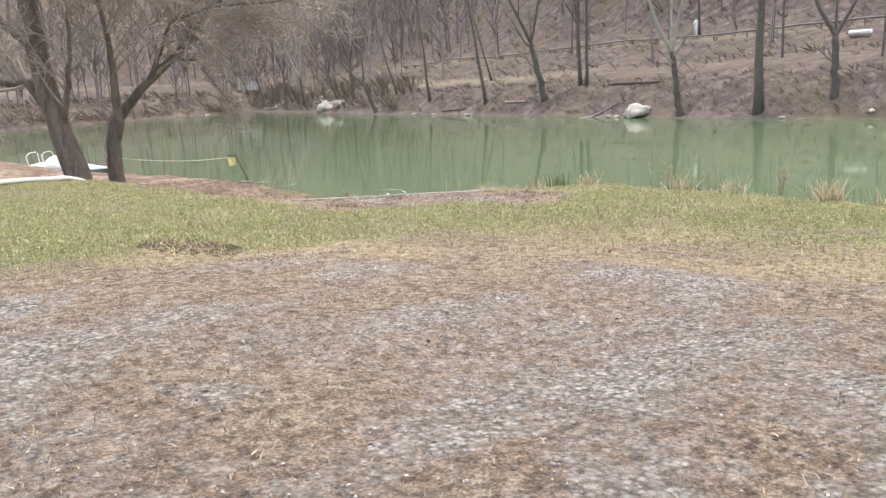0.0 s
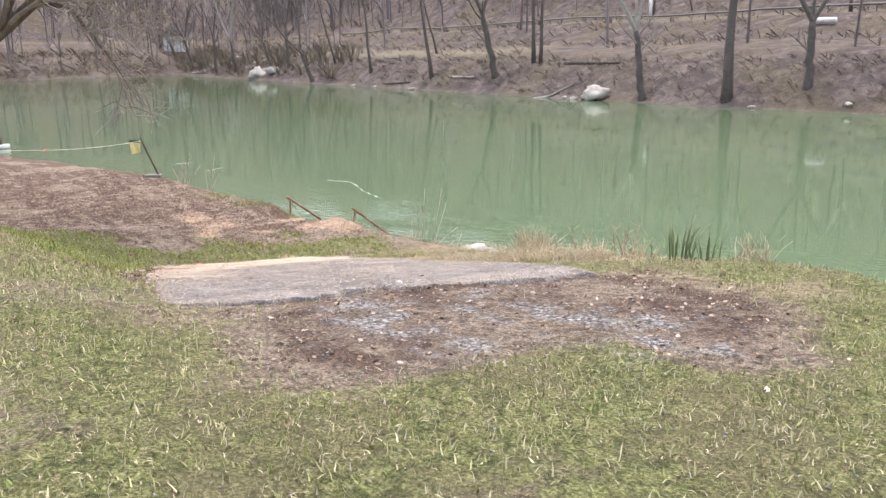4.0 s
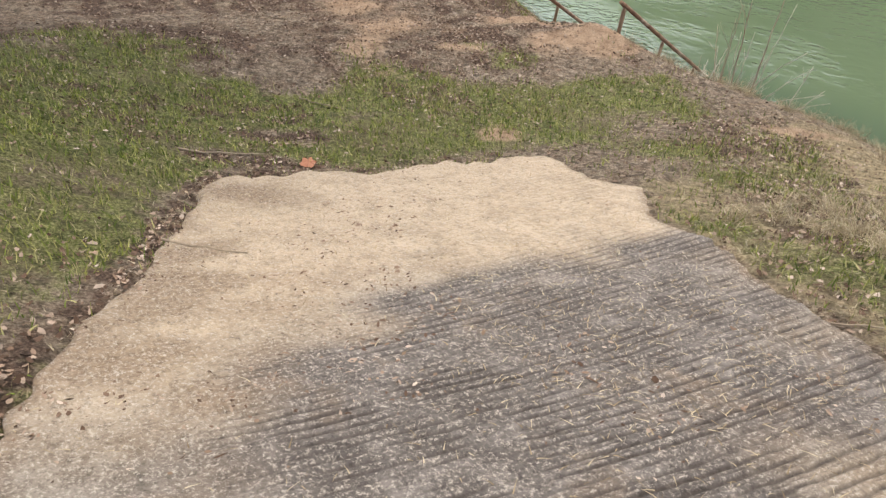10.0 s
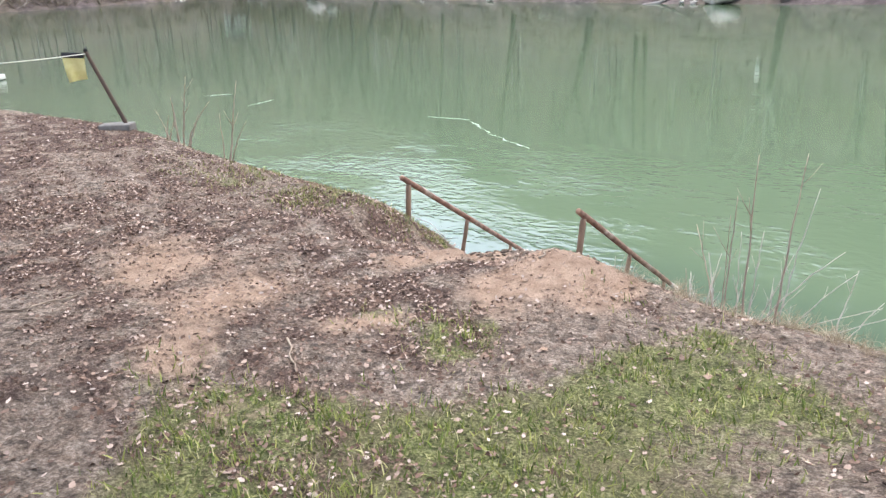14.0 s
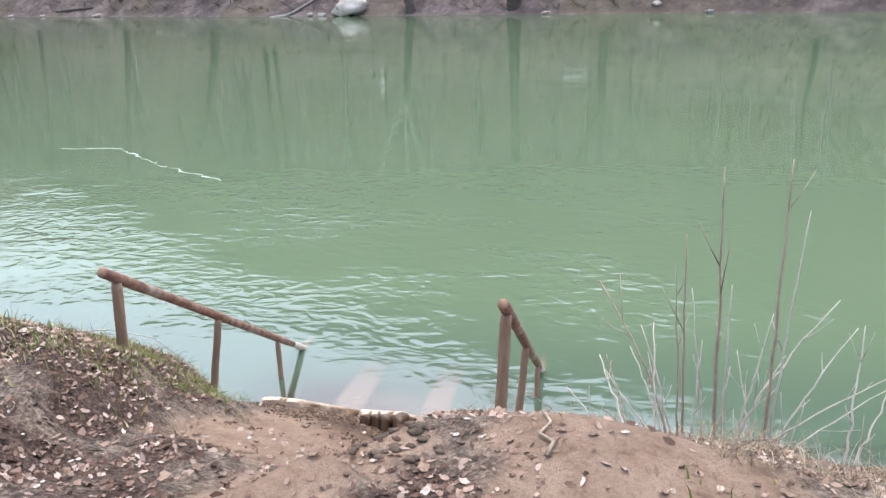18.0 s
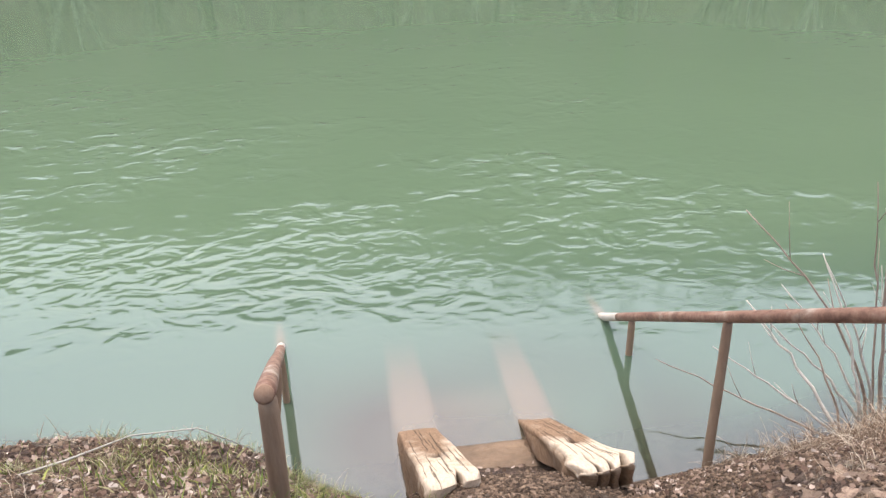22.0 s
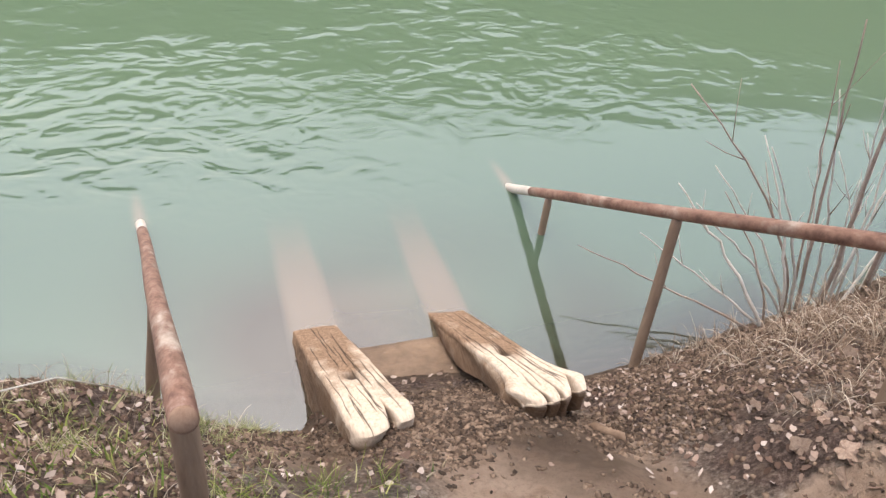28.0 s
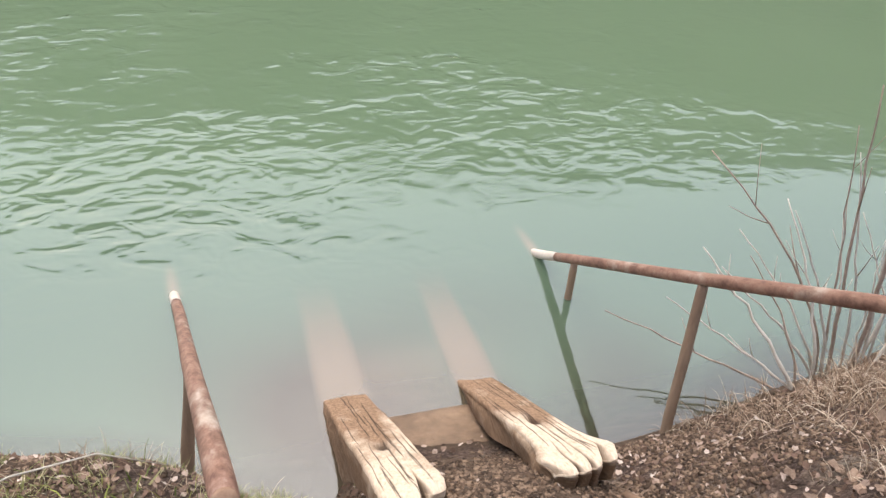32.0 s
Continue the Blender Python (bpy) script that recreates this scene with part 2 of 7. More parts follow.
def zones(x, y):
    """Shares of lawn, leaf litter, mud, gravel and straw on the walked side."""
    z = near_ground(x, y)
    up = step(2.75, 3.15, z)
    side = (x - 2.43) * -0.53 + (y + 8.77) * -0.848
    w = waves(x, y, 11, 0.5, 2.2)
    w2 = waves(x, y, 12, 1.2, 4.5)
    w3 = waves(x, y, 13, 3, 9)
    w4 = waves(x, y, 16, 9, 24)
    # the open yard, and where the lawn begins
    limit = np.interp(x, [8, 10.9, 12.0, 12.3, 13.6, 15.9, 20], [-19, -17.0, -14.8, -13.4, -12.4, -12.0, -11.6])
    yard = up * step(-2.0, 2.4, limit - y + 0.8 * w + 0.6 * w2 + 0.4 * w3)
    inner = step(0.9, 3.2, limit - y + 0.6 * w2)
    gravel = yard * inner * np.clip(0.3 + 0.22 * w2 + 0.2 * w + 0.15 * w3, 0.08, 0.6)
    for cx, cy, rx, ry, deg in ((14.57, -17.7, 0.6, 0.3, 35), (15.4, -17.85, 0.45, 0.25, 20), (15.9, -17.3, 0.6, 0.35, 40), (16.6, -17.2, 0.7, 0.4, 40), (14.2, -18.2, 0.6, 0.3, 30), (15.2, -15.05, 0.55, 0.4, 40), (16.4, -15.4, 0.9, 0.5, 40), (14.7, -15.5, 0.3, 0.2, 30)):
        gravel = np.maximum(gravel, blob(x, y, cx, cy, rx, ry, deg) * 0.7 * np.clip(0.75 + 0.4 * w3, 0, 1))
    # bare leafy soil at the head of the ramp, with spilled gravel on it
    pa, pb = (x - 10.0) * 0.54 + (y + 10.8) * 0.84, (x - 10.0) * 0.84 - (y + 10.8) * 0.54
    pad = np.exp(-((np.abs(pa + 0.1 + 0.1 * w2) / 1.9) ** 6 + (np.abs(pb + 0.02 + 0.14 * w2) / 1.17) ** 6))
    pad = np.maximum(pad, blob(x, y, 11.1, -10.75, 0.75, 0.5, -35, 4))
    for cx, cy, rx, ry, deg in ((9.2, -11.5, 0.42, 0.22, 145), (9.5, -11.65, 0.3, 0.3, 0), (10.14, -11.68, 0.34, 0.2, 40), (10.1, -10.97, 0.45, 0.22, 30), (10.83, -10.74, 0.34, 0.2, 20), (11.16, -11.05, 0.36, 0.2, 20), (9.55, -10.72, 0.3, 0.12, 50)):
        gravel = np.maximum(gravel, blob(x, y, cx, cy, 1.6 * rx, 2.0 * ry, deg) * np.clip(0.45 + 0.3 * w3 + 0.65 * w4, 0, 0.85))
    grass = up * (1 - yard * (0.72 + 0.28 * inner)) * (1 - pad) * np.clip(0.86 + 0.14 * w + 0.2 * w2 + 0.14 * w3, 0.5, 1)
    # the green slope beside the ramp and the strip below it
    slope = (1 - up) * step(-0.4, 0.05, side + 0.08 * w2) * step(-0.9, 0.6, x + 0.55 * w + 0.3 * w2 + 0.35 * np.clip(-8.8 - y, 0, 4))
    strip = step(-0.15, 0.9, x + 0.5 * w2 + 0.35 * w3 - 0.45 * (y + 6.5)) * step(3.4, 2.6, x) * step(-9.4, -8.6, y) * step(-3.5, -4.4, y)
    grass = np.maximum(grass, np.maximum(slope, strip) * np.clip(0.88 + 0.24 * w2 + 0.22 * w3, 0.45, 1))
    right = np.maximum(blob(x, y, 3.6, -5.4, 0.7, 0.5, 30), np.maximum(0.9 * blob(x, y, 4.3, -5.7, 0.5, 0.6, 40), 0.8 * blob(x, y, 2.0, -3.75, 0.6, 0.3, -10)))
    right = np.maximum(right, 0.7 * np.exp(-(((x - 5.6) / 2.4) ** 4 + ((y - along(CREST, x) + 1.1) / 0.7) ** 4)))
    grass = np.maximum(grass, right * np.clip(0.75 + 0.3 * w2 + 0.3 * w3, 0, 1))
    rim = np.maximum(blob(x, y, -2.8, -3.4, 1.3, 0.4, 4, 4), blob(x, y, -1.55, -2.75, 0.45, 0.55, 0, 4)) * np.clip(0.75 + 0.45 * w3, 0.1, 1)
    rim = np.maximum(rim, blob(x, y, -2.3, -2.2, 0.8, 0.5, 0, 4) * np.clip(0.55 + 0.5 * w3, 0, 1))
    rim = np.maximum(rim, blob(x, y, -2.9, -3.3, 1.0, 0.5, 10, 4) * np.clip(0.7 + 0.45 * w3, 0.1, 1))
    grass = np.maximum(grass, 0.7 * rim)
    # dark hollow full of leaves at the corner of the ramp; in the gap along its side the litter's dark colour also
    # stands in for shadow
    hollow = np.maximum(blob(x, y, 1.68, -7.85, 0.42, 0.24, 55), blob(x, y, 2.15, -8.4, 0.5, 0.2, 55))
    s, t = ramp_st(x, y)
    gap = np.exp(-((t + 0.025) / 0.035) ** 2) * step(0.12, 0.3, s) * step(1.05, 1.0, s)
    hollow = np.maximum(hollow, np.maximum(gap, 0.9 * np.exp(-((s - 1.03) / 0.028) ** 2) * step(-0.1, 0.0, t) * step(1.1, 1.0, t) * np.clip(0.7 + 0.6 * w3, 0, 1)))
    grass = np.clip(grass * (1 - 0.95 * hollow), 0, 1)
    grass = np.maximum(grass, step(0.98, 1.04, t) * step(1.9, 1.3, t) * step(0.1, 0.3, s) * step(1.02, 0.85, s) * np.clip(0.35 + 0.35 * w2 + 0.3 * w3, 0, 0.8))
    # trodden mud
    mud = blob(x, y, -0.55, -5.35, 1.5, 1.0, -20, 4) * np.clip(0.2 + 0.55 * w2 + 0.45 * w3, 0, 1)
    mud = np.maximum(mud, blob(x, y, 0.85, -3.65, 0.62, 0.75, 0, 4) * np.clip(0.85 + 0.4 * w3, 0, 1))
    mud = np.maximum(mud, blob(x, y, -0.2, -3.55, 0.5, 0.75, 0, 4) * np.clip(0.6 + 0.5 * w3, 0, 1))
    mud = np.maximum(mud, blob(x, y, -0.75, -2.45, 0.45, 0.85, 0, 4))
    mud = np.maximum(mud, blob(x, y, -0.05, -2.72, 0.35, 0.2, 0, 4))
    ledge_mud = blob(x, y, -1.5, -1.7, 0.24, 0.4, 0, 4)
    mud = np.maximum(mud, blob(x, y, 2.46, -6.3, 0.24, 0.2))
    mud = np.maximum(mud, 0.8 * blob(x, y, 3.75, -3.95, 0.45, 0.2, 30))
    channel = np.exp(-((x - 0.12 - 0.07 * w3 - 0.12 * (y + 4)) / 0.17) ** 2) * step(-5.4, -5.0, y) * step(-3.25, -3.5, y)
    dark_litter = blob(x, y, -1.0, -3.75, 0.5, 0.55, 0, 4)
    mud = np.clip(np.maximum(mud * (1 - 0.8 * dark_litter) * (1 - 0.9 * channel) * (1 - 0.85 * rim), ledge_mud), 0, 1)
    grass = grass * (1 - ledge_mud)
    # fallen leaves
    lower = step(3.0, 1.2, x + 0.4 * w) * step(-12.5, -8.0, y + 0.6 * w + 0.2 * x)
    leaf = lower * np.clip(0.74 + 0.3 * w2 + 0.3 * w3, 0.3, 1) * (1 - 0.9 * mud) * (1 - 0.45 * np.maximum(slope, strip))
    leaf = np.maximum(leaf, pad * np.clip(0.8 - 0.25 * w2 + 0.3 * w3, 0.2, 1) * (1 - 0.8 * gravel))
    leaf = np.maximum(leaf, np.exp(-(((x - 5.0) / 2.8) ** 4 + ((y - along(CREST, x) + 1.2) / 1.0) ** 4)) * np.clip(0.45 + 0.4 * w2, 0, 1))
    leaf = np.maximum(leaf, 0.95 * np.maximum(hollow, channel))
    leaf = np.maximum(leaf, 0.7 * blob(x, y, -1.75, -3.45, 0.7, 0.5, 0, 4))
    leaf = np.maximum(leaf, dark_litter * np.clip(0.75 + 0.4 * w3, 0, 1))
    leaf = np.maximum(leaf, blob(x, y, 3.6, -4.5, 0.7, 0.28, 25) * 0.9)
    leaf = np.maximum(leaf, blob(x, y, 11.35, -15.6, 0.75, 0.35, 10) * 0.8)
    leaf = np.maximum(leaf, blob(x, y, 1.4, -3.55, 0.35, 0.2, 0) * 0.7)
    leaf = np.maximum(leaf, 0.5 * np.exp(-((t + 0.13) / 0.12) ** 2) * step(0.25, 0.45, s) * step(0.95, 0.75, s) * np.clip(0.7 + 0.6 * w3, 0, 1))
    leaf = np.maximum(leaf, blob(x, y, -2.0, -3.0, 0.9, 0.9, 0, 4) * np.clip(0.45 + 0.4 * w3, 0.1, 1))
    leaf = np.maximum(leaf, blob(x, y, 0.05, -2.05, 0.38, 0.5, 0, 4) * 0.7)
    leaf = np.maximum(leaf, blob(x, y, 0.1, -2.45, 0.35, 0.16) * 0.95)
    leaf = np.maximum(leaf, 0.72 * blob(x, y, 0.9, -1.8, 0.95, 0.75, 0, 4))
    leaf = np.clip(leaf * np.clip(0.85 + 0.45 * w4, 0.2, 1.2), 0, 1)
    straw = np.exp(-((y - along(CREST, x) + 0.5) / 1.1) ** 2) * step(2.5, 4.5, x)
    verge = step(0.98, 1.02, t) * step(1.9, 1.3, t) * step(-0.05, 0.1, s) * step(1.0, 0.8, s)
    straw = np.maximum(straw, verge * np.clip(0.75 + 0.3 * w3, 0, 1))
    straw = np.maximum(straw, 0.3 * step(1.3, 1.9, x) * step(-2.75, -2.4, y) * (x < 5))
    straw = np.maximum(straw, up * np.clip(0.6 + 0.3 * w2, 0, 1) * (1 - gravel) * (1 - 0.96 * pad) * (1 - 0.35 * yard * inner))
    return grass, leaf, np.clip(mud, 0, 1), np.clip(gravel, 0, 1), np.clip(straw, 0, 1)


def steps(spans):
    out = []
    for a, b, n in spans:
        out += list(np.linspace(a, b, n, endpoint=False))
    return np.array(out + [spans[-1][1]])


def terrain(x, y):
    """The ground as it lies, with its small unevenness and the bed of the ramp."""
    x, y = np.asarray(x, float), np.asarray(y, float)
    near = (y < 4) * np.clip((30 - np.hypot(x - 4, y + 8)) / 6, 0, 1)
    z = land(x, y) + near * (0.022 * waves(x, y, 4, 0.8, 3.0) + 0.012 * waves(x, y, 5, 4, 11))
    mud = np.exp(-(((x + 0.9) / 1.4) ** 4 + ((y + 3.2) / 1.8) ** 4))
    z = z + near * mud * (0.022 * waves(x, y, 6, 5, 13) + 0.008 * waves(x, y, 14, 14, 34))
    z = z + 0.07 * np.exp(-(((x + 0.78) / 0.42) ** 2 + ((y + 1.9) / 0.28) ** 2))
    far = step(1, 14, y - along(FAR_SHORE, x)) * (y > 30)
    z = z + far * (0.3 * waves(x, y, 7, 0.05, 0.3) + 0.05 * waves(x, y, 8, 0.6, 1.4))
    # ledges where the trodden way breaks off, and the humps beside it
    ledge = y - np.interp(x, [-1.2, -0.83, -0.3, 0.1, 0.35], [-3.1, -3.25, -3.45, -3.68, -3.55])
    z = z - near * 0.07 * step(-0.03, 0.05, ledge + 0.04 * waves(x, y, 17, 6, 14)) * step(1.2, 0.3, ledge) * blob(x, y, -0.4, -3.2, 0.75, 0.9, 0, 6)
    z = z + near * (0.09 * blob(x, y, 0.75, -3.3, 0.45, 0.35) + 0.15 * blob(x, y, -2.4, -1.5, 0.6, 0.34, 0, 4) + 0.06 * blob(x, y, -1.9, -1.65, 0.2, 0.25) + 0.05 * blob(x, y, 0.95, -1.8, 0.5, 0.35) - 0.05 * blob(x, y, 1.7, -7.9, 0.35, 0.2, 55))
    s, t = ramp_st(x, y)
    bed = step(0.0, 0.03, s) * step(1.0, 0.97, s) * step(0.0, 0.05, t) * step(1.0, 0.95, t)
    return z - 0.075 * bed


def ground_z(x, y):
    return float(terrain(x, y))


def mesh_of(name, v, f, mats, smooth=True, mat_index=None):
    me = bpy.data.meshes.new(name)
    v, f = np.asarray(v, np.float32), np.asarray(f, np.int32)
    k = f.shape[1]
    me.vertices.add(len(v))
    me.vertices.foreach_set("co", v.ravel())
    me.loops.add(f.size)
    me.loops.foreach_set("vertex_index", f.ravel())
    me.polygons.add(len(f))
    me.polygons.foreach_set("loop_start", np.arange(0, f.size, k, dtype=np.int32))
    me.polygons.foreach_set("use_smooth", np.full(len(f), smooth))
    if mat_index is not None:
        me.polygons.foreach_set("material_index", np.asarray(mat_index, np.int32))
    for m in mats:
        me.materials.append(m)
    me.update(calc_edges=True)
    me.validate()
    return me


def grid_faces(nx, ny):
    ii = np.arange(nx * ny).reshape(ny, nx)
    return np.stack([ii[:-1, :-1], ii[:-1, 1:], ii[1:, 1:], ii[1:, :-1]], -1).reshape(-1, 4)


# ---------------------------------------------------------------- ground
def n_color(n, l, v, scale):
    t = n.new("ShaderNodeTexNoise")
    t.inputs["Scale"].default_value = scale
    l.new(v, t.inputs["Vector"])
    return t.outputs["Color"]


def ground_material():
    m, n, l, b = material("riverbank_soil", 0.95)
    v = coords(n, l)
    a = n.new("ShaderNodeVertexColor")
    a.layer_name = "zone"
    sep = n.new("ShaderNodeSeparateColor")
    l.new(a.outputs["Color"], sep.inputs["Color"])
    a2 = n.new("ShaderNodeVertexColor")
    a2.layer_name = "zone_two"
    sep2 = n.new("ShaderNodeSeparateColor")
    l.new(a2.outputs["Color"], sep2.inputs["Color"])
    big = noise_node(n, l, v, 1.4, 5, 0.6)
    mid = noise_node(n, l, v, 7, 6, 0.65)
    fine = noise_node(n, l, v, 60, 8, 0.75)
    grain = noise_node(n, l, v, 240, 3, 0.6)
    tussock = ramp(n, l, noise_node(n, l, v, 17, 4, 0.6, 0.3), [(0.36, 0.55), (0.5, 0.95), (0.62, 1.2)])
    vor = n.new("ShaderNodeTexVoronoi")
    vor.inputs["Scale"].default_value = 38
    l.new(v, vor.inputs["Vector"])
    fleck = n.new("ShaderNodeTexVoronoi")
    fleck.inputs["Scale"].default_value = 26
    l.new(mixed(n, l, 0.06, v, n_color(n, l, v, 9)), fleck.inputs["Vector"])
    speck = ramp(n, l, fleck.outputs["Color"], [(0.15, 0.58), (0.5, 0.92), (0.85, 1.0)])
    # the darkest soil tones stand in for shadow between crumbs and blades
    soil = ramp(n, l, fine, [(0.34, (0.13, 0.098, 0.075)), (0.5, (0.42, 0.34, 0.265)), (0.64, (0.76, 0.66, 0.55))])
    soil = mixed(n, l, 1.0, soil, ramp(n, l, mid, [(0.3, (0.7, 0.62, 0.57)), (0.7, (1, 1, 1))]), "MULTIPLY")
    soil = mixed(n, l, 1.0, soil, speck, "MULTIPLY")
    stone = ramp(n, l, vor.outputs["Color"], [(0.15, (0.2, 0.175, 0.155)), (0.45, (0.46, 0.425, 0.4)), (0.85, (0.82, 0.79, 0.76))])
    stone = mixed(n, l, 1.0, stone, ramp(n, l, vor.outputs["Distance"], [(0.25, 1.0), (0.75, 0.4)]), "MULTIPLY")
    # likewise the lawn's dark end holds the shadow down in the thatch
    lawn = ramp(n, l, fine, [(0.34, (0.05, 0.052, 0.022)), (0.5, (0.235, 0.245, 0.09)), (0.64, (0.56, 0.53, 0.27))])
    lawn = mixed(n, l, 1.0, lawn, ramp(n, l, mid, [(0.34, (0.6, 0.66, 0.6)), (0.58, (1, 1, 1))]), "MULTIPLY")
    lawn = mixed(n, l, 1.0, lawn, tussock, "MULTIPLY")
    soil = mixed(n, l, 1.0, soil, tussock, "MULTIPLY")
    lawn = mixed(n, l, ramp(n, l, big, [(0.46, 0.0), (0.62, 0.55)]), lawn, ramp(n, l, fine, [(0.3, (0.08, 0.062, 0.035)), (0.7, (0.38, 0.32, 0.19))]))
    litter = ramp(n, l, fine, [(0.32, (0.05, 0.032, 0.024)), (0.5, (0.165, 0.108, 0.082)), (0.68, (0.42, 0.31, 0.245))])
    litter = mixed(n, l, 1.0, litter, speck, "MULTIPLY")
    clay = ramp(n, l, mid, [(0.25, (0.2, 0.122, 0.08)), (0.42, (0.47, 0.325, 0.225)), (0.72, (0.66, 0.485, 0.355))])
    clay = mixed(n, l, 1.0, clay, ramp(n, l, fine, [(0.3, 0.62), (0.5, 1.0)]), "MULTIPLY")
    wet = ramp(n, l, mid, [(0.3, (0.085, 0.056, 0.038)), (0.7, (0.25, 0.17, 0.112))])
    straw = ramp(n, l, fine, [(0.3, (0.19, 0.14, 0.09)), (0.5, (0.44, 0.352, 0.228)), (0.7, (0.68, 0.575, 0.4))])
    straw = mixed(n, l, 1.0, straw, tussock, "MULTIPLY")
    wood_floor = ramp(n, l, noise_node(n, l, v, 0.6, 9, 0.78), [(0.34, (0.0393, 0.0306, 0.0288)), (0.5, (0.103, 0.0812, 0.0768)), (0.66, (0.2359, 0.1878, 0.1704))])
    olive = ramp(n, l, noise_node(n, l, v, 2.5, 8, 0.8), [(0.32, (0.0585, 0.0468, 0.0265)), (0.5, (0.1248, 0.103, 0.0608)), (0.68, (0.234, 0.195, 0.1287))])
    wood_floor = mixed(n, l, ramp(n, l, noise_node(n, l, v, 0.13, 6, 0.65), [(0.45, 0.0), (0.62, 0.55)]), wood_floor, olive)
    bench = ramp(n, l, noise_node(n, l, v, 1.8, 8, 0.75), [(0.3, (0.096, 0.08, 0.056)), (0.7, (0.256, 0.22, 0.156))])

    def blend(base, col, share, noise_fac, sharp=0.16):
        add = n.new("ShaderNodeMath")
        add.operation = "ADD"
        l.new(share, add.inputs[0])
        l.new(noise_fac, add.inputs[1])
        f = ramp(n, l, add.outputs[0], [(0.0, 0.0), (1.0, 1.0)])
        mr = n.new("ShaderNodeMapRange")
        mr.inputs["From Min"].default_value, mr.inputs["From Max"].default_value = 1.0 - sharp, 1.0 + sharp
        l.new(add.outputs[0], mr.inputs["Value"])
        return mixed(n, l, mr.outputs["Result"], base, col)

    col = blend(soil, straw, sep2.outputs["Red"], mid)
    col = blend(col, lawn, sep.outputs["Red"], mid)
    col = blend(col, litter, sep.outputs["Green"], mid)
    col = blend(col, clay, sep.outputs["Blue"], mid)
    col = blend(col, stone, a.outputs["Alpha"], mid, 0.22)
    col = blend(col, wet, sep2.outputs["Green"], mid)
    col = blend(col, wood_floor, sep2.outputs["Blue"], mid, 0.3)
    col = blend(col, bench, a2.outputs["Alpha"], mid, 0.3)
    l.new(col, b.inputs["Base Color"])
    h = mixed(n, l, 0.4, fine, grain)
    bumped(n, l, b, h, 1.0, 0.035)
    return m


GX = steps([(-420, -235, 24), (-235, -60, 80), (-60, -22, 45), (-22, -9, 45), (-9, -3, 70), (-3, 2.5, 165), (2.5, 20, 115), (20, 60, 36), (60, 400, 30)])
GY = steps([(-160, -26, 30), (-26, -14, 70), (-14, -5, 85), (-5, 0.5, 165), (0.5, 4, 14), (4, 34, 15), (34, 120, 80), (120, 420, 40)])
XX, YY = np.meshgrid(GX, GY)
ZZ = terrain(XX, YY)
ground = new("ground", mesh_of("ground", np.stack([XX, YY, ZZ], -1).reshape(-1, 3), grid_faces(len(GX), len(GY)), [ground_material()]))
tagged(ground, "uneven riverbank ground of gravel, patchy grass and mud", "ground", kind="structure")
gx, gy, gz = XX.ravel(), YY.ravel(), ZZ.ravel()
grass_s, leaf_s, mud_s, gravel_s, straw_s = zones(gx, gy)
is_near = gy < 20
qfar = np.maximum((gy - along(FAR_SHORE, gx)) * 0.92, -(gx + 170) * 0.8)
one = ground.data.color_attributes.new("zone", "FLOAT_COLOR", "POINT")
one.data.foreach_set("color", np.stack([grass_s * is_near, leaf_s * is_near, mud_s * is_near, gravel_s * is_near], -1).astype(np.float32).ravel())
two = ground.data.color_attributes.new("zone_two", "FLOAT_COLOR", "POINT")
wet_s = is_near * np.maximum(step(0.28, 0.02, gz + 0.05 * waves(gx, gy, 3, 3, 9)), np.exp(-(((gx + 0.8) / 0.8) ** 4 + ((gy + 1.85) / 0.75) ** 4)) * np.clip(0.52 + 0.4 * waves(gx, gy, 39, 3, 9), 0, 1))
bench_s = step(-150, -118, gx) * (0.35 + 0.65 * step(-25, -65, gx)) * step(5.5, 8, qfar) * step(19, 13, qfar) * (0.75 + 0.3 * waves(gx, gy, 9, 0.2, 0.8))
road_s = step(27, 28, qfar) * step(33.5, 32.5, qfar) * 0.6
two.data.foreach_set("color", np.stack([straw_s * is_near, wet_s, 1.0 * ~is_near, np.clip(np.maximum(bench_s, road_s), 0, 1) * ~is_near], -1).astype(np.float32).ravel())

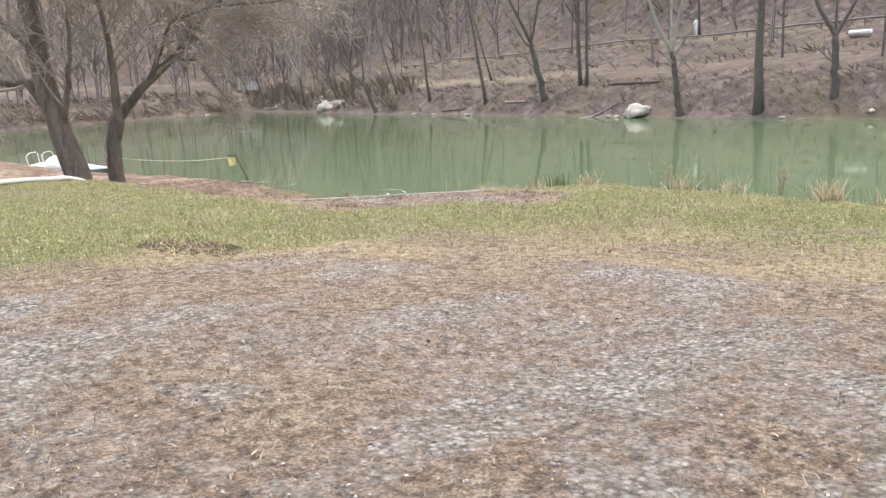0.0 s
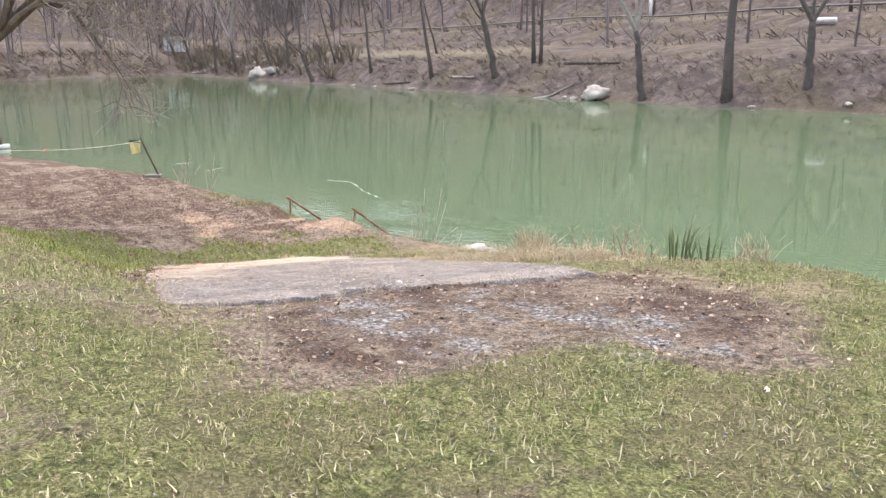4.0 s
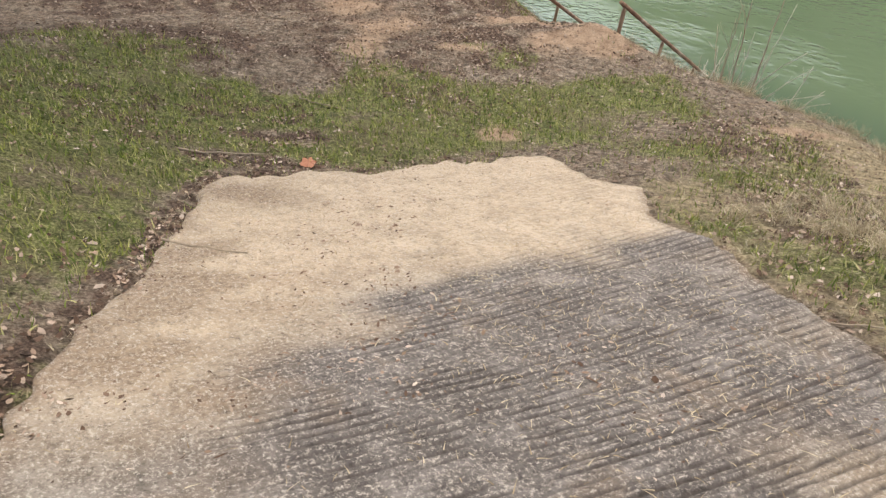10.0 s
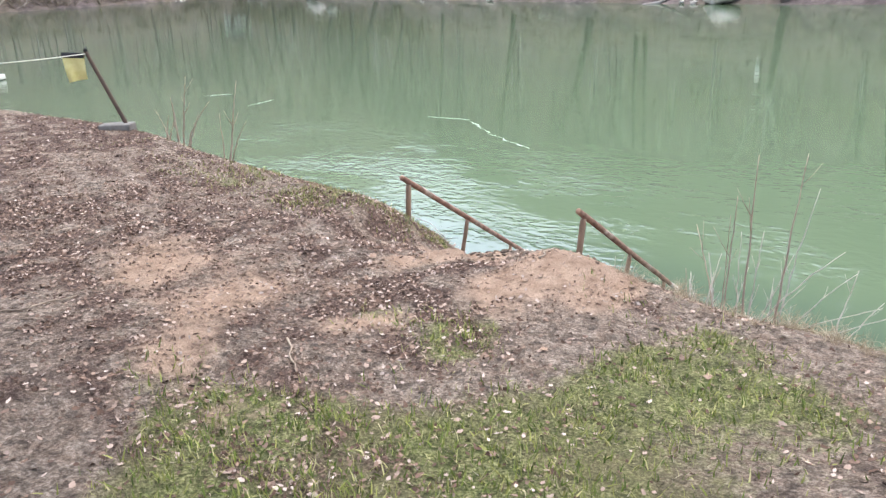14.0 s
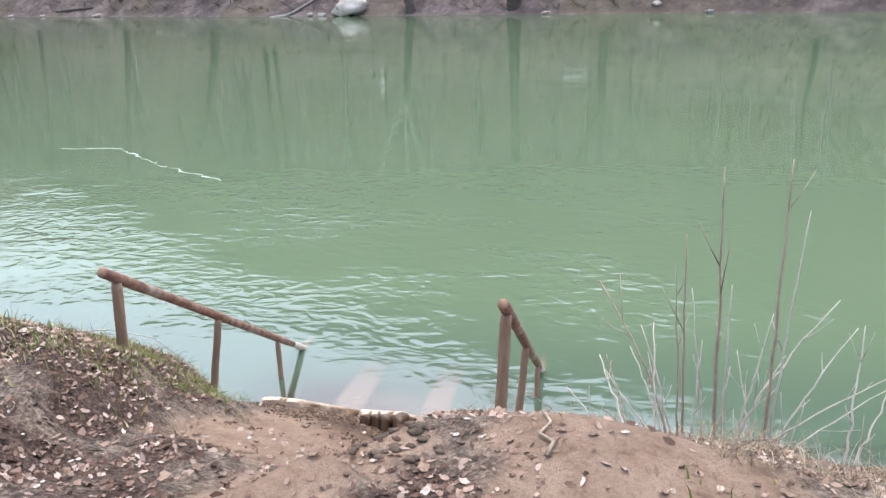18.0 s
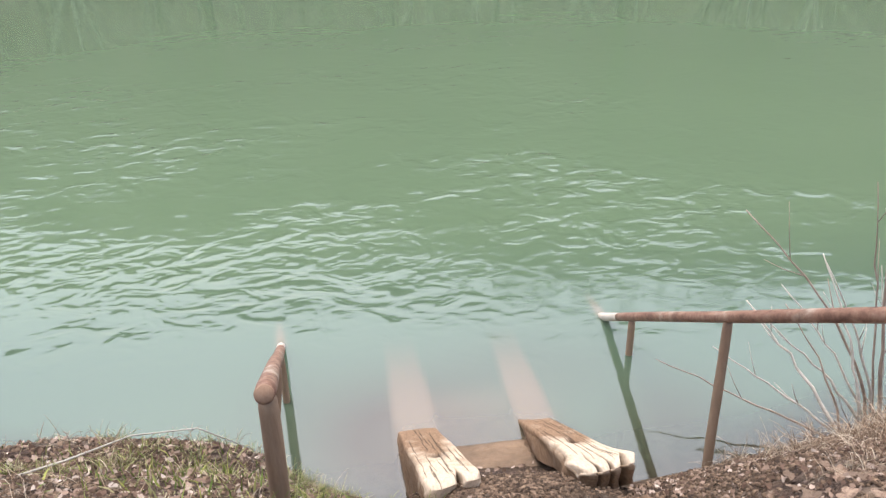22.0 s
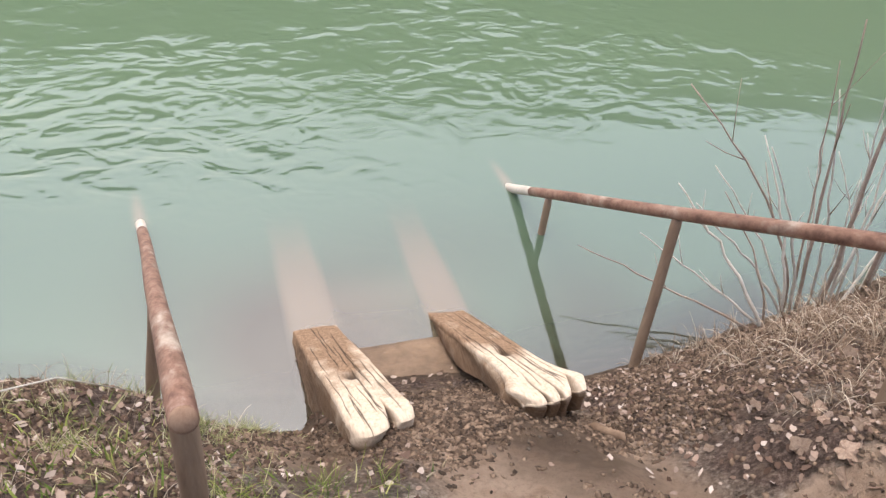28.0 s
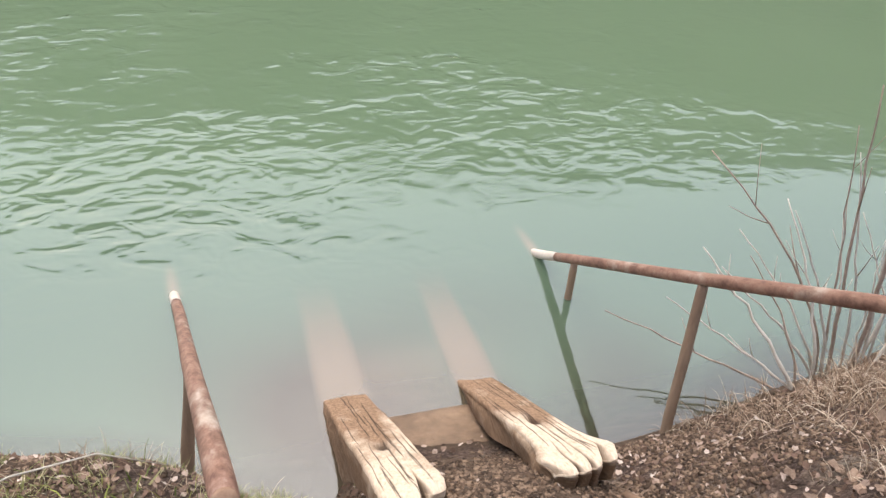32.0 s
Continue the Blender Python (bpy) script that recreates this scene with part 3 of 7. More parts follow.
# ---------------------------------------------------------------- water
def water_material():
    m = bpy.data.materials.new("river_surface")
    m.use_nodes = True
    n, l = m.node_tree.nodes, m.node_tree.links
    n.remove(n["Principled BSDF"])
    v = coords(n, l, "Object", (0.95, 1.35, 1.0))
    ripple = noise_node(n, l, v, 3.3, 2, 0.45, 0.9)
    chop = noise_node(n, l, v, 8.0, 1, 0.4, 0.3)
    swell = noise_node(n, l, coords(n, l, "Object", (0.35, 0.7, 1)), 1.0, 3)
    both = mixed(n, l, 0.25, ripple, chop)
    # crests are narrower than troughs
    crest = n.new("ShaderNodeMath")
    crest.operation = "POWER"
    crest.inputs[1].default_value = 1.8
    l.new(both, crest.inputs[0])
    both = crest.outputs[0]
    patch = ramp(n, l, swell, [(0.42, 0.12), (0.68, 1.0)])
    sep = n.new("ShaderNodeSeparateXYZ")
    l.new(coords(n, l), sep.inputs[0])
    shore = n.new("ShaderNodeMapRange")
    shore.inputs["From Min"].default_value, shore.inputs["From Max"].default_value = -0.6, 1.2
    shore.inputs["To Min"].default_value, shore.inputs["To Max"].default_value = 0.06, 1.0
    l.new(sep.outputs["Y"], shore.inputs["Value"])
    calm = n.new("ShaderNodeMapRange")
    calm.inputs["From Min"].default_value, calm.inputs["From Max"].default_value = 2.0, 7.5
    calm.inputs["To Min"].default_value, calm.inputs["To Max"].default_value = 1.0, 0.12
    l.new(sep.outputs["Y"], calm.inputs["Value"])
    beside = n.new("ShaderNodeMapRange")
    beside.inputs["From Min"].default_value, beside.inputs["From Max"].default_value = 1.0, 3.2
    beside.inputs["To Min"].default_value, beside.inputs["To Max"].default_value = 1.0, 0.22
    l.new(sep.outputs["X"], beside.inputs["Value"])
    patch = mixed(n, l, 1.0, patch, beside.outputs[0], "MULTIPLY")
    amp = mixed(n, l, 1.0, mixed(n, l, 1.0, patch, shore.outputs[0], "MULTIPLY"), calm.outputs[0], "MULTIPLY")
    bump = n.new("ShaderNodeBump")
    bump.inputs["Distance"].default_value = 0.05
    l.new(amp, bump.inputs["Strength"])
    l.new(both, bump.inputs["Height"])
    gloss = n.new("ShaderNodeBsdfGlossy")
    gloss.inputs["Roughness"].default_value = 0.045
    clear = n.new("ShaderNodeBsdfTransparent")
    clear.inputs["Color"].default_value = (0.96, 0.98, 0.96, 1)
    fres = n.new("ShaderNodeFresnel")
    fres.inputs["IOR"].default_value = 2.08
    # silt hanging in the water veils the bed, the more the deeper it is
    a = n.new("ShaderNodeVertexColor")
    a.layer_name = "murk"
    part_of = n.new("ShaderNodeSeparateColor")
    l.new(a.outputs["Color"], part_of.inputs["Color"])
    dif = n.new("ShaderNodeBsdfDiffuse")
    tone = ramp(n, l, noise_node(n, l, coords(n, l), 0.15, 3), [(0.3, tuple(0.92 * c for c in MURK)), (0.7, MURK)])
    # shore and silt tones are darkened to offset the strong sky reflection there
    tone = mixed(n, l, part_of.outputs["Blue"], tone, (0.088, 0.136, 0.086))
    tone = mixed(n, l, part_of.outputs["Green"], tone, (0.062, 0.046, 0.027))
    # lit tan look of the sunken wood is painted into the water's colour
    l.new(mixed(n, l, a.outputs["Alpha"], tone, (0.27, 0.2, 0.128)), dif.inputs["Color"])
    body = n.new("ShaderNodeMixShader")
    l.new(part_of.outputs["Red"], body.inputs[0])
    l.new(clear.outputs[0], body.inputs[1])
    l.new(dif.outputs[0], body.inputs[2])
    mix = n.new("ShaderNodeMixShader")
    l.new(bump.outputs[0], gloss.inputs["Normal"])
    l.new(bump.outputs[0], fres.inputs["Normal"])
    l.new(fres.outputs[0], mix.inputs[0])
    l.new(body.outputs[0], mix.inputs[1])
    l.new(gloss.outputs[0], mix.inputs[2])
    l.new(mix.outputs[0], n["Material Output"].inputs["Surface"])
    return m


MURK = (0.135, 0.196, 0.109)
WX = steps([(-420, -40, 12), (-40, -9, 60), (-9, -3, 50), (-3, -2.2, 16), (-2.2, -1.6, 40), (-1.6, -0.3, 58), (-0.3, 0.15, 30), (0.15, 1.6, 30), (1.6, 5, 25), (5, 20, 50), (20, 400, 10)])
WY = steps([(-80, -30, 4), (-30, -9, 20), (-9, -4, 25), (-4, -2.2, 16), (-2.2, 1.2, 80), (1.2, 2, 8), (2, 60, 12), (60, 300, 10)])
wx, wy = np.meshgrid(WX, WY)
deep = -terrain(wx, wy)
# silt veils what lies under water at once and hides it within a metre or so
soft_edge = 0.02 * step(-0.85, -0.2, wy)
beams = np.maximum(np.exp(-np.abs((wx + 1.2585 + 0.049 * (wy + 0.863)) / (0.118 - soft_edge)) ** 7), np.exp(-np.abs((wx + 0.637 + 0.035 * (wy + 0.878)) / (0.105 - soft_edge)) ** 7))
veil = np.maximum(0.62 + 0.38 * step(0.0, 0.45, deep), np.clip(0.15 * wy + 0.9, 0, 1))
veil = np.where(wy > 1.5, 1.0, veil)
murk_share = veil + beams * (0.7 + 0.3 * step(-1.0, 0.1, wy) - veil) * (wy < 1.5)
rail_ends = np.maximum(np.exp(-((wx + 1.999 + 0.107 * wy) / 0.027) ** 2), np.exp(-((wx + 0.088 * wy) / 0.027) ** 2)) * step(-0.05, 0.02, wy) * step(0.34, 0.0, wy)
landing = np.maximum(blob(wx, wy, -1.05, -1.05, 0.95, 0.75, 0, 3), 0.95 * blob(wx, wy, -0.1, -1.05, 0.5, 0.42))
silt_share = np.where(wy > 3, 0.0, np.maximum(0.9 * landing, step(0.5, 0.0, deep + 0.06 * waves(wx, wy, 38, 1.5, 5)) * (wx < 1) * 0.9))
silt_share = np.clip(silt_share * (0.85 + 0.25 * waves(wx, wy, 39, 2, 6)), 0, 0.95)
# where sunken beams, board and rail ends are painted onto the surface
beam_share = np.clip(np.maximum(0.9 * beams * step(0.05, -0.8, wy), 0.3 * blob(wx, wy, -0.95, -0.95, 0.4, 0.35, 0, 4)) + 0.8 * rail_ends, 0, 0.95) * (wy < 2)
water = new("water", mesh_of("water", np.stack([wx, wy, wx * 0], -1).reshape(-1, 3), grid_faces(len(WX), len(WY)), [water_material()]))
share = water.data.color_attributes.new("murk", "FLOAT_COLOR", "POINT")
share.data.foreach_set("color", np.stack([murk_share, silt_share, step(1.6, -0.4, wy - along(CREST, wx) - 3.1), beam_share], -1).astype(np.float32).ravel())
tagged(water, "slow murky green river water with light ripples", "river", kind="structure")


# ---------------------------------------------------------------- builders
class Shape:
    """Collects tubes and solids for one mesh."""

    def __init__(self):
        self.v, self.f, self.count = [], [], 0

    def add(self, v, f):
        self.v.append(np.asarray(v, float))
        self.f += [tuple(i + self.count for i in q) for q in f]
        self.count += len(v)

    def tube(self, pts, radii, seg=8, caps=True):
        pts = np.asarray(pts, float)
        k = len(pts)
        tan = np.gradient(pts, axis=0)
        tan /= np.linalg.norm(tan, axis=1)[:, None] + 1e-9
        ref = np.array([0.31, 0.95, 0.05]) if abs(tan[0] @ np.array([0.31, 0.95, 0.05])) < 0.9 else np.array([1.0, 0, 0])
        side = np.cross(tan, ref)
        side /= np.linalg.norm(side, axis=1)[:, None] + 1e-9
        up = np.cross(side, tan)
        a = np.arange(seg) * 2 * np.pi / seg
        ring = np.cos(a)[None, :, None] * side[:, None, :] + np.sin(a)[None, :, None] * up[:, None, :]
        v = (pts[:, None, :] + ring * np.asarray(radii, float)[:, None, None]).reshape(-1, 3)
        f = []
        for i in range(k - 1):
            for j in range(seg):
                j2 = (j + 1) % seg
                f.append((i * seg + j, i * seg + j2, (i + 1) * seg + j2, (i + 1) * seg + j))
        if caps:
            f.append(tuple(range(seg))[::-1])
            f.append(tuple((k - 1) * seg + j for j in range(seg)))
        self.add(v, f)
        return self

    def box(self, lo, hi, m=None, bevel=0.0):
        bm = bmesh.new()
        bmesh.ops.create_cube(bm, size=1)
        lo, hi = Vector(lo), Vector(hi)
        for q in bm.verts:
            q.co = Vector([(q.co[i] + 0.5) * (hi[i] - lo[i]) + lo[i] for i in range(3)])
        if bevel:
            bmesh.ops.bevel(bm, geom=bm.edges[:], offset=bevel, segments=2, affect="EDGES", profile=0.7)
        return self.bm(bm, m)

    def bm(self, bm, m=None):
        if m is not None:
            bm.transform(m)
        bm.verts.index_update()
        self.add([q.co[:] for q in bm.verts], [[q.index for q in fc.verts] for fc in bm.faces])
        bm.free()
        return self

    def mesh(self, name, mats, smooth=True):
        me = bpy.data.meshes.new(name)
        me.from_pydata(np.concatenate(self.v).tolist() if self.v else [], [], self.f)
        for m in mats if isinstance(mats, (list, tuple)) else [mats]:
            me.materials.append(m)
        if smooth:
            me.shade_smooth()
        me.update()
        return me


def part(name, shape, mat, parent, label="", smooth=True):
    ob = new(name, shape.mesh(name, mat, smooth))
    ob.parent = parent
    if label:
        tagged(ob, label)
    return ob


def thing(name, at, label, category, group="", kind=""):
    e = new(name)
    e.matrix_world = at if isinstance(at, Matrix) else Matrix.Translation(at)
    e.empty_display_size = 0.2
    return tagged(e, label, category, group, kind)


def solid(name, shape, mat, label, category, group="", kind="", smooth=True):
    return tagged(new(name, shape.mesh(name, mat, smooth)), label, category, group, kind)


def lump(size, seed, rough=0.25, sub=3, flat=1.0):
    """A stone-like lump about the origin."""
    bm = bmesh.new()
    bmesh.ops.create_icosphere(bm, subdivisions=sub, radius=1)
    for q in bm.verts:
        d = q.co.normalized()
        k = 1 + rough * noise.noise(d * 1.6 + Vector((seed * 3.1, 0, 0))) + rough * 0.45 * noise.noise(d * 4.5 + Vector((0, seed * 2.3, 0)))
        q.co = Vector((d.x * size[0] * k, d.y * size[1] * k, d.z * size[2] * k))
    return bm


def scatter(tv, tf, pos, yaw, scale, lean=None, lean_dir=None):
    """Copies of a template, turned, scaled and leaned, as arrays."""
    tv = np.asarray(tv, float)
    p = tv[None] * scale[:, None, :]
    c, s = np.cos(yaw), np.sin(yaw)
    x = p[..., 0] * c[:, None] - p[..., 1] * s[:, None]
    y = p[..., 0] * s[:, None] + p[..., 1] * c[:, None]
    p = np.stack([x, y, p[..., 2]], -1)
    if lean is not None:
        ax = np.stack([np.cos(lean_dir), np.sin(lean_dir), np.zeros_like(lean_dir)], -1)
        cl, sl = np.cos(lean)[:, None, None], np.sin(lean)[:, None, None]
        dot = (p * ax[:, None, :]).sum(-1, keepdims=True)
        p = p * cl + np.cross(np.broadcast_to(ax[:, None, :], p.shape), p) * sl + ax[:, None, :] * dot * (1 - cl)
    p = p + pos[:, None, :]
    f = np.asarray(tf)[None] + (np.arange(len(pos)) * len(tv))[:, None, None]
    return p.reshape(-1, 3), f.reshape(-1, np.asarray(tf).shape[1])


THINNEST = 0.0135


def grow(rng, shape_list, start, way, length, radius, depth, spread=0.55, droop=0.0, seg=(9, 6, 5, 4, 3), kids=(4, 7), wander=0.18, ratio=0.62, twist=None):
    """A bare limb with smaller limbs on it; shape_list[k] takes those of order k."""
    k = grow.bend or max(4, int(6 - depth // 2))
    pts, rad = [np.array(start, float)], [radius]
    d = np.array(way, float) / np.linalg.norm(way)
    for i in range(k):
        d = d + rng.normal(0, wander, 3) * 0.6 + np.array([0, 0, 0.06 - droop])
        d /= np.linalg.norm(d)
        pts.append(pts[-1] + d * length / k)
        rad.append(radius * (1 - 0.75 * (i + 1) / k))
    order = min(len(shape_list) - 1, grow.top - depth)
    shape_list[order].tube(pts, rad, seg[min(len(seg) - 1, grow.top - depth)], caps=False)
    if depth <= 0:
        return
    for j in range(rng.randint(*kids)):
        t = rng.uniform(0.3, 1.0)
        i = min(k - 1, int(t * k))
        base = pts[i] + (pts[i + 1] - pts[i]) * (t * k - i)
        dd = pts[i + 1] - pts[i]
        dd /= np.linalg.norm(dd)
        out = rng.normal(0, 1, 3)
        out -= dd * (out @ dd)
        out /= np.linalg.norm(out)
        nd = dd * (1 - spread * 0.5) + out * spread + np.array([0, 0, 0.12 - droop])
        r = radius * (1 - 0.75 * t)
        grow(rng, shape_list, base, nd, length * ratio * rng.uniform(0.6, 1.05), max(r * 0.62, radius * 0.12, THINNEST * min(1.0, length)), depth - 1, spread * 1.05, droop, seg, kids, wander * 1.15, ratio)


grow.top, grow.bend = 4, 0
BARK = simple("grey_brown_bark", (0.05, 0.038, 0.031), (0.27, 0.22, 0.185), 14, 0.95, 0.9, 0.03, (1, 1, 0.25))
TWIG = simple("twig_bark", (0.2, 0.165, 0.145), (0.46, 0.4, 0.35), 10, 0.95, 0.0)
FAR_BARK = simple("far_bark", (0.0723, 0.0578, 0.051), (0.1615, 0.136, 0.1207), 3, 0.95, 0.0)
PALE_BARK = simple("pale_bark", (0.2, 0.17, 0.15), (0.42, 0.38, 0.34), 3, 0.95, 0.0)


# ---------------------------------------------------------------- concrete ramp
def concrete_material():
    m, n, l, b = material("ribbed_concrete", 0.9)
    v = coords(n, l)
    a = n.new("ShaderNodeVertexColor")
    a.layer_name = "wear"
    sep = n.new("ShaderNodeSeparateColor")
    l.new(a.outputs["Color"], sep.inputs["Color"])
    mid = noise_node(n, l, v, 5, 7, 0.72, 0.4)
    grain = noise_node(n, l, v, 28, 7, 0.78)
    fine = noise_node(n, l, v, 110, 6, 0.75)
    pale = ramp(n, l, mid, [(0.28, (0.42, 0.325, 0.24)), (0.5, (0.585, 0.47, 0.355)), (0.72, (0.7, 0.59, 0.465))])
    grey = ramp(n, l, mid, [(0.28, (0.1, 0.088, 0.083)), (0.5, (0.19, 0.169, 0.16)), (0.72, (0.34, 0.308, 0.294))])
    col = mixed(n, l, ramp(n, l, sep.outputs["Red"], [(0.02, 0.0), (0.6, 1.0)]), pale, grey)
    col = mixed(n, l, 1.0, col, ramp(n, l, grain, [(0.32, 0.38), (0.47, 0.9), (0.6, 1.0)]), "MULTIPLY")
    col = mixed(n, l, 1.0, col, ramp(n, l, fine, [(0.32, 0.45), (0.48, 0.92), (0.64, 1.0)]), "MULTIPLY")
    stain = ramp(n, l, noise_node(n, l, v, 1.7, 7, 0.72, 0.6), [(0.55, 0.0), (0.68, 0.36)])
    col = mixed(n, l, stain, col, ramp(n, l, grain, [(0.3, (0.24, 0.165, 0.115)), (0.7, (0.5, 0.37, 0.25))]))
    col = mixed(n, l, sep.outputs["Blue"], col, ramp(n, l, grain, [(0.3, (0.1, 0.068, 0.048)), (0.7, (0.38, 0.28, 0.2))]))
    col = mixed(n, l, sep.outputs["Green"], col, ramp(n, l, grain, [(0.3, (0.04, 0.034, 0.031)), (0.7, (0.12, 0.1, 0.092))]))
    # crusts of pale lichen on the rib tops
    crust = ramp(n, l, noise_node(n, l, v, 62, 6, 0.85), [(0.515, 0.0), (0.6, 0.85)])
    keep = ramp(n, l, sep.outputs["Green"], [(0.1, 1.0), (0.5, 0.15)])
    col = mixed(n, l, mixed(n, l, 1.0, crust, keep, "MULTIPLY"), col, ramp(n, l, fine, [(0.35, (0.42, 0.36, 0.31)), (0.65, (0.74, 0.67, 0.6))]))
    l.new(col, b.inputs["Base Color"])
    bumped(n, l, b, mixed(n, l, 0.5, fine, grain), 0.9, 0.012)
    return m


nu, nv = 1700, 100
ss, tt = np.meshgrid(np.linspace(-0.08, 1, nu), np.linspace(0, 1, nv), indexing="ij")


def on_ramp(u, v):
    """The place on the ground plan of a share of the way down and across the straight-edged ramp."""
    return (1 - u) * ((1 - v) * NL[0] + v * NR[0]) + u * ((1 - v) * FL[0] + v * FR[0]), (1 - u) * ((1 - v) * NL[1] + v * NR[1]) + u * ((1 - v) * FL[1] + v * FR[1])


uu, vv = ss, tt
for _ in range(4):
    near_u, far_u = along(EDGE_NEAR, vv), along(EDGE_FAR, vv)
    uu = np.clip((ss + 0.062 * vv) / (1 - 0.09 * vv), near_u, far_u)
    left_v, right_v = along(EDGE_LEFT, uu), along(EDGE_RIGHT, uu)
    vv = left_v + (right_v - left_v) * tt
cx, cy = on_ramp(uu, vv)
ss = (uu - near_u) / (far_u - near_u)
rag = 0.006 * waves(cx, cy, 21, 6, 16) + 0.006 * waves(cx, cy, 22, 18, 40)
vv = vv + rag * (step(0.08, 0.0, tt) + step(0.92, 1.0, tt))
uu = uu + 0.8 * rag * (step(0.03, 0.0, ss) + step(0.97, 1.0, ss))
cx, cy = on_ramp(uu, vv)
b1, b2, b3 = waves(cx, cy, 25, 0.7, 2.8), waves(cx, cy, 26, 2, 6), waves(cx, cy, 33, 6, 16)
# streaks lie along the grooves
slant = uu - (0.062 + 0.09 * uu) * vv
streak = waves(slant * 60, vv * 1.6, 30, 0.5, 2.2)
# smooth at the lower end, along the upper edge and down one side
lower_end = step(0.74, 0.6, uu - 0.16 * (vv - 0.3) + 0.03 * b1 + 0.02 * b3)
one_side = np.maximum(step(0.2, 0.4, vv + 0.08 * b1 + 0.04 * b2), step(0.42, 0.26, uu + 0.03 * b2))
upper_edge = step(0.004, 0.028, slant + 0.012 * b2 + 0.008 * b3)
worn = np.clip(0.92 + 0.25 * b1 + 0.2 * b2, 0.3, 1) * lower_end * one_side * upper_edge
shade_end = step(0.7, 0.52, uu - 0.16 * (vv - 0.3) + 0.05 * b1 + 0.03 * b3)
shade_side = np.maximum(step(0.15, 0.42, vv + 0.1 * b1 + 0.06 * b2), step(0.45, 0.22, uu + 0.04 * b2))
worn = np.maximum(worn, 0.38 * step(0.97, 0.85, uu) * step(0.3, 0.6, vv + 0.1 * b1) * np.clip(0.5 + 0.6 * b2, 0, 1))
phase = slant * 6.75 / 0.047 + 0.35 * waves(cx, cy, 28, 0.6, 1.8) + 0.1 * waves(cx, cy, 37, 3, 7) + 0.07 * waves(cx, cy, 43, 25, 60)
rib = 0.5 + 0.5 * np.sin(2 * np.pi * phase)
between = 0.5 + 0.5 * np.sin(4 * np.pi * phase + 1.1)
# every groove has its own depth, and mortar has filled it in places
own = np.abs(np.sin(np.floor(phase + 0.25) * 12.9898) * 43758.5453) % 1.0
filled = np.clip(0.82 + 0.5 * waves(cx, cy, 36, 1.2, 5) + 0.5 * waves(cx, cy, 34, 8, 30), 0.12, 1)
groove = np.clip(worn * 1.4, 0, 1) * (0.45 + 0.55 * own) * filled * (0.4 + 0.6 * step(0.72, 0.5, uu - 0.16 * (vv - 0.3) + 0.04 * b2))
scored = np.clip(0.8 * (1 - rib) ** 2.4 + 0.6 * (1 - between) ** 2.6 * np.clip(0.6 + 0.6 * waves(cx, cy, 44, 4, 15), 0, 1), 0, 1)
cz = near_ground(cx, cy) + 0.012 + 0.016 * (1 - groove * scored) + 0.004 * waves(cx, cy, 29, 2, 7)
edge_down = np.maximum(step(0.012, 0.0, tt), step(0.988, 1.0, tt)) + np.maximum(step(0.005, 0.0, ss), step(0.995, 1.0, ss))
cz = cz - 0.015 * step(0.03, 0.0, ss) - 0.09 * np.clip(edge_down, 0, 1)
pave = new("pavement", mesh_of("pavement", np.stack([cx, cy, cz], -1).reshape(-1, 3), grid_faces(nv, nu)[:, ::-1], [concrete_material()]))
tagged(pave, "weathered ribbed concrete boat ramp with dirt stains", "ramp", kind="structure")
wear = pave.data.color_attributes.new("wear", "FLOAT_COLOR", "POINT")
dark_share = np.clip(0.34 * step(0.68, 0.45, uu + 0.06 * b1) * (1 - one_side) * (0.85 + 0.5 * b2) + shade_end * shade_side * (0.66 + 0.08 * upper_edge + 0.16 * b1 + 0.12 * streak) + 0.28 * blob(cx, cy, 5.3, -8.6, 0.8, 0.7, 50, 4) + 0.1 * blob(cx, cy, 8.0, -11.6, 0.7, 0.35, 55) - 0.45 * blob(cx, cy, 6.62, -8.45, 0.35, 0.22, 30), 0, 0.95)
dirt_share = np.clip(step(0.42, 0.05, vv) * step(0.22, 0.4, uu) * (0.3 + 0.6 * waves(cx, cy, 41, 1.5, 6) + 0.5 * waves(cx, cy, 42, 7, 20)), 0, 0.8)
dirt_share = np.maximum(dirt_share, np.clip(step(0.05, 0.0, tt) * (0.5 + 0.5 * b3) + step(0.955, 1.0, tt) * (0.5 + 0.5 * b3), 0, 0.9))
dirt_share = np.maximum(dirt_share, np.clip(blob(cx, cy, 2.95, -8.75, 0.34, 0.24, 55) * (1.1 + 0.5 * b3) + 0.6 * blob(cx, cy, 6.62, -8.45, 0.4, 0.25, 30) * (0.6 + 0.5 * b3), 0, 0.9))
groove_dirt = 1.7 * groove * scored * (0.7 + 0.25 * streak + 0.3 * waves(cx, cy, 45, 20, 50))
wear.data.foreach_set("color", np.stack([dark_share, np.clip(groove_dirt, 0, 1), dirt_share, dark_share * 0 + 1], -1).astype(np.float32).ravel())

# ---------------------------------------------------------------- rails and timbers at the water


def peeled_material():
    m, n, l, b = material("peeled_pole_wood", 0.62)
    v = coords(n, l, "Object", (1, 0.35, 0.35))
    g = noise_node(n, l, v, 30, 6, 0.7)
    bark = ramp(n, l, g, [(0.3, (0.1, 0.05, 0.036)), (0.5, (0.27, 0.15, 0.105)), (0.7, (0.42, 0.28, 0.21))])
    bare = ramp(n, l, g, [(0.3, (0.3, 0.21, 0.155)), (0.7, (0.58, 0.48, 0.39))])
    spot = ramp(n, l, noise_node(n, l, v, 7, 6, 0.7), [(0.53, 0.0), (0.64, 0.9)])
    l.new(mixed(n, l, spot, bark, bare), b.inputs["Base Color"])
    bumped(n, l, b, g, 0.5, 0.005)
    return m


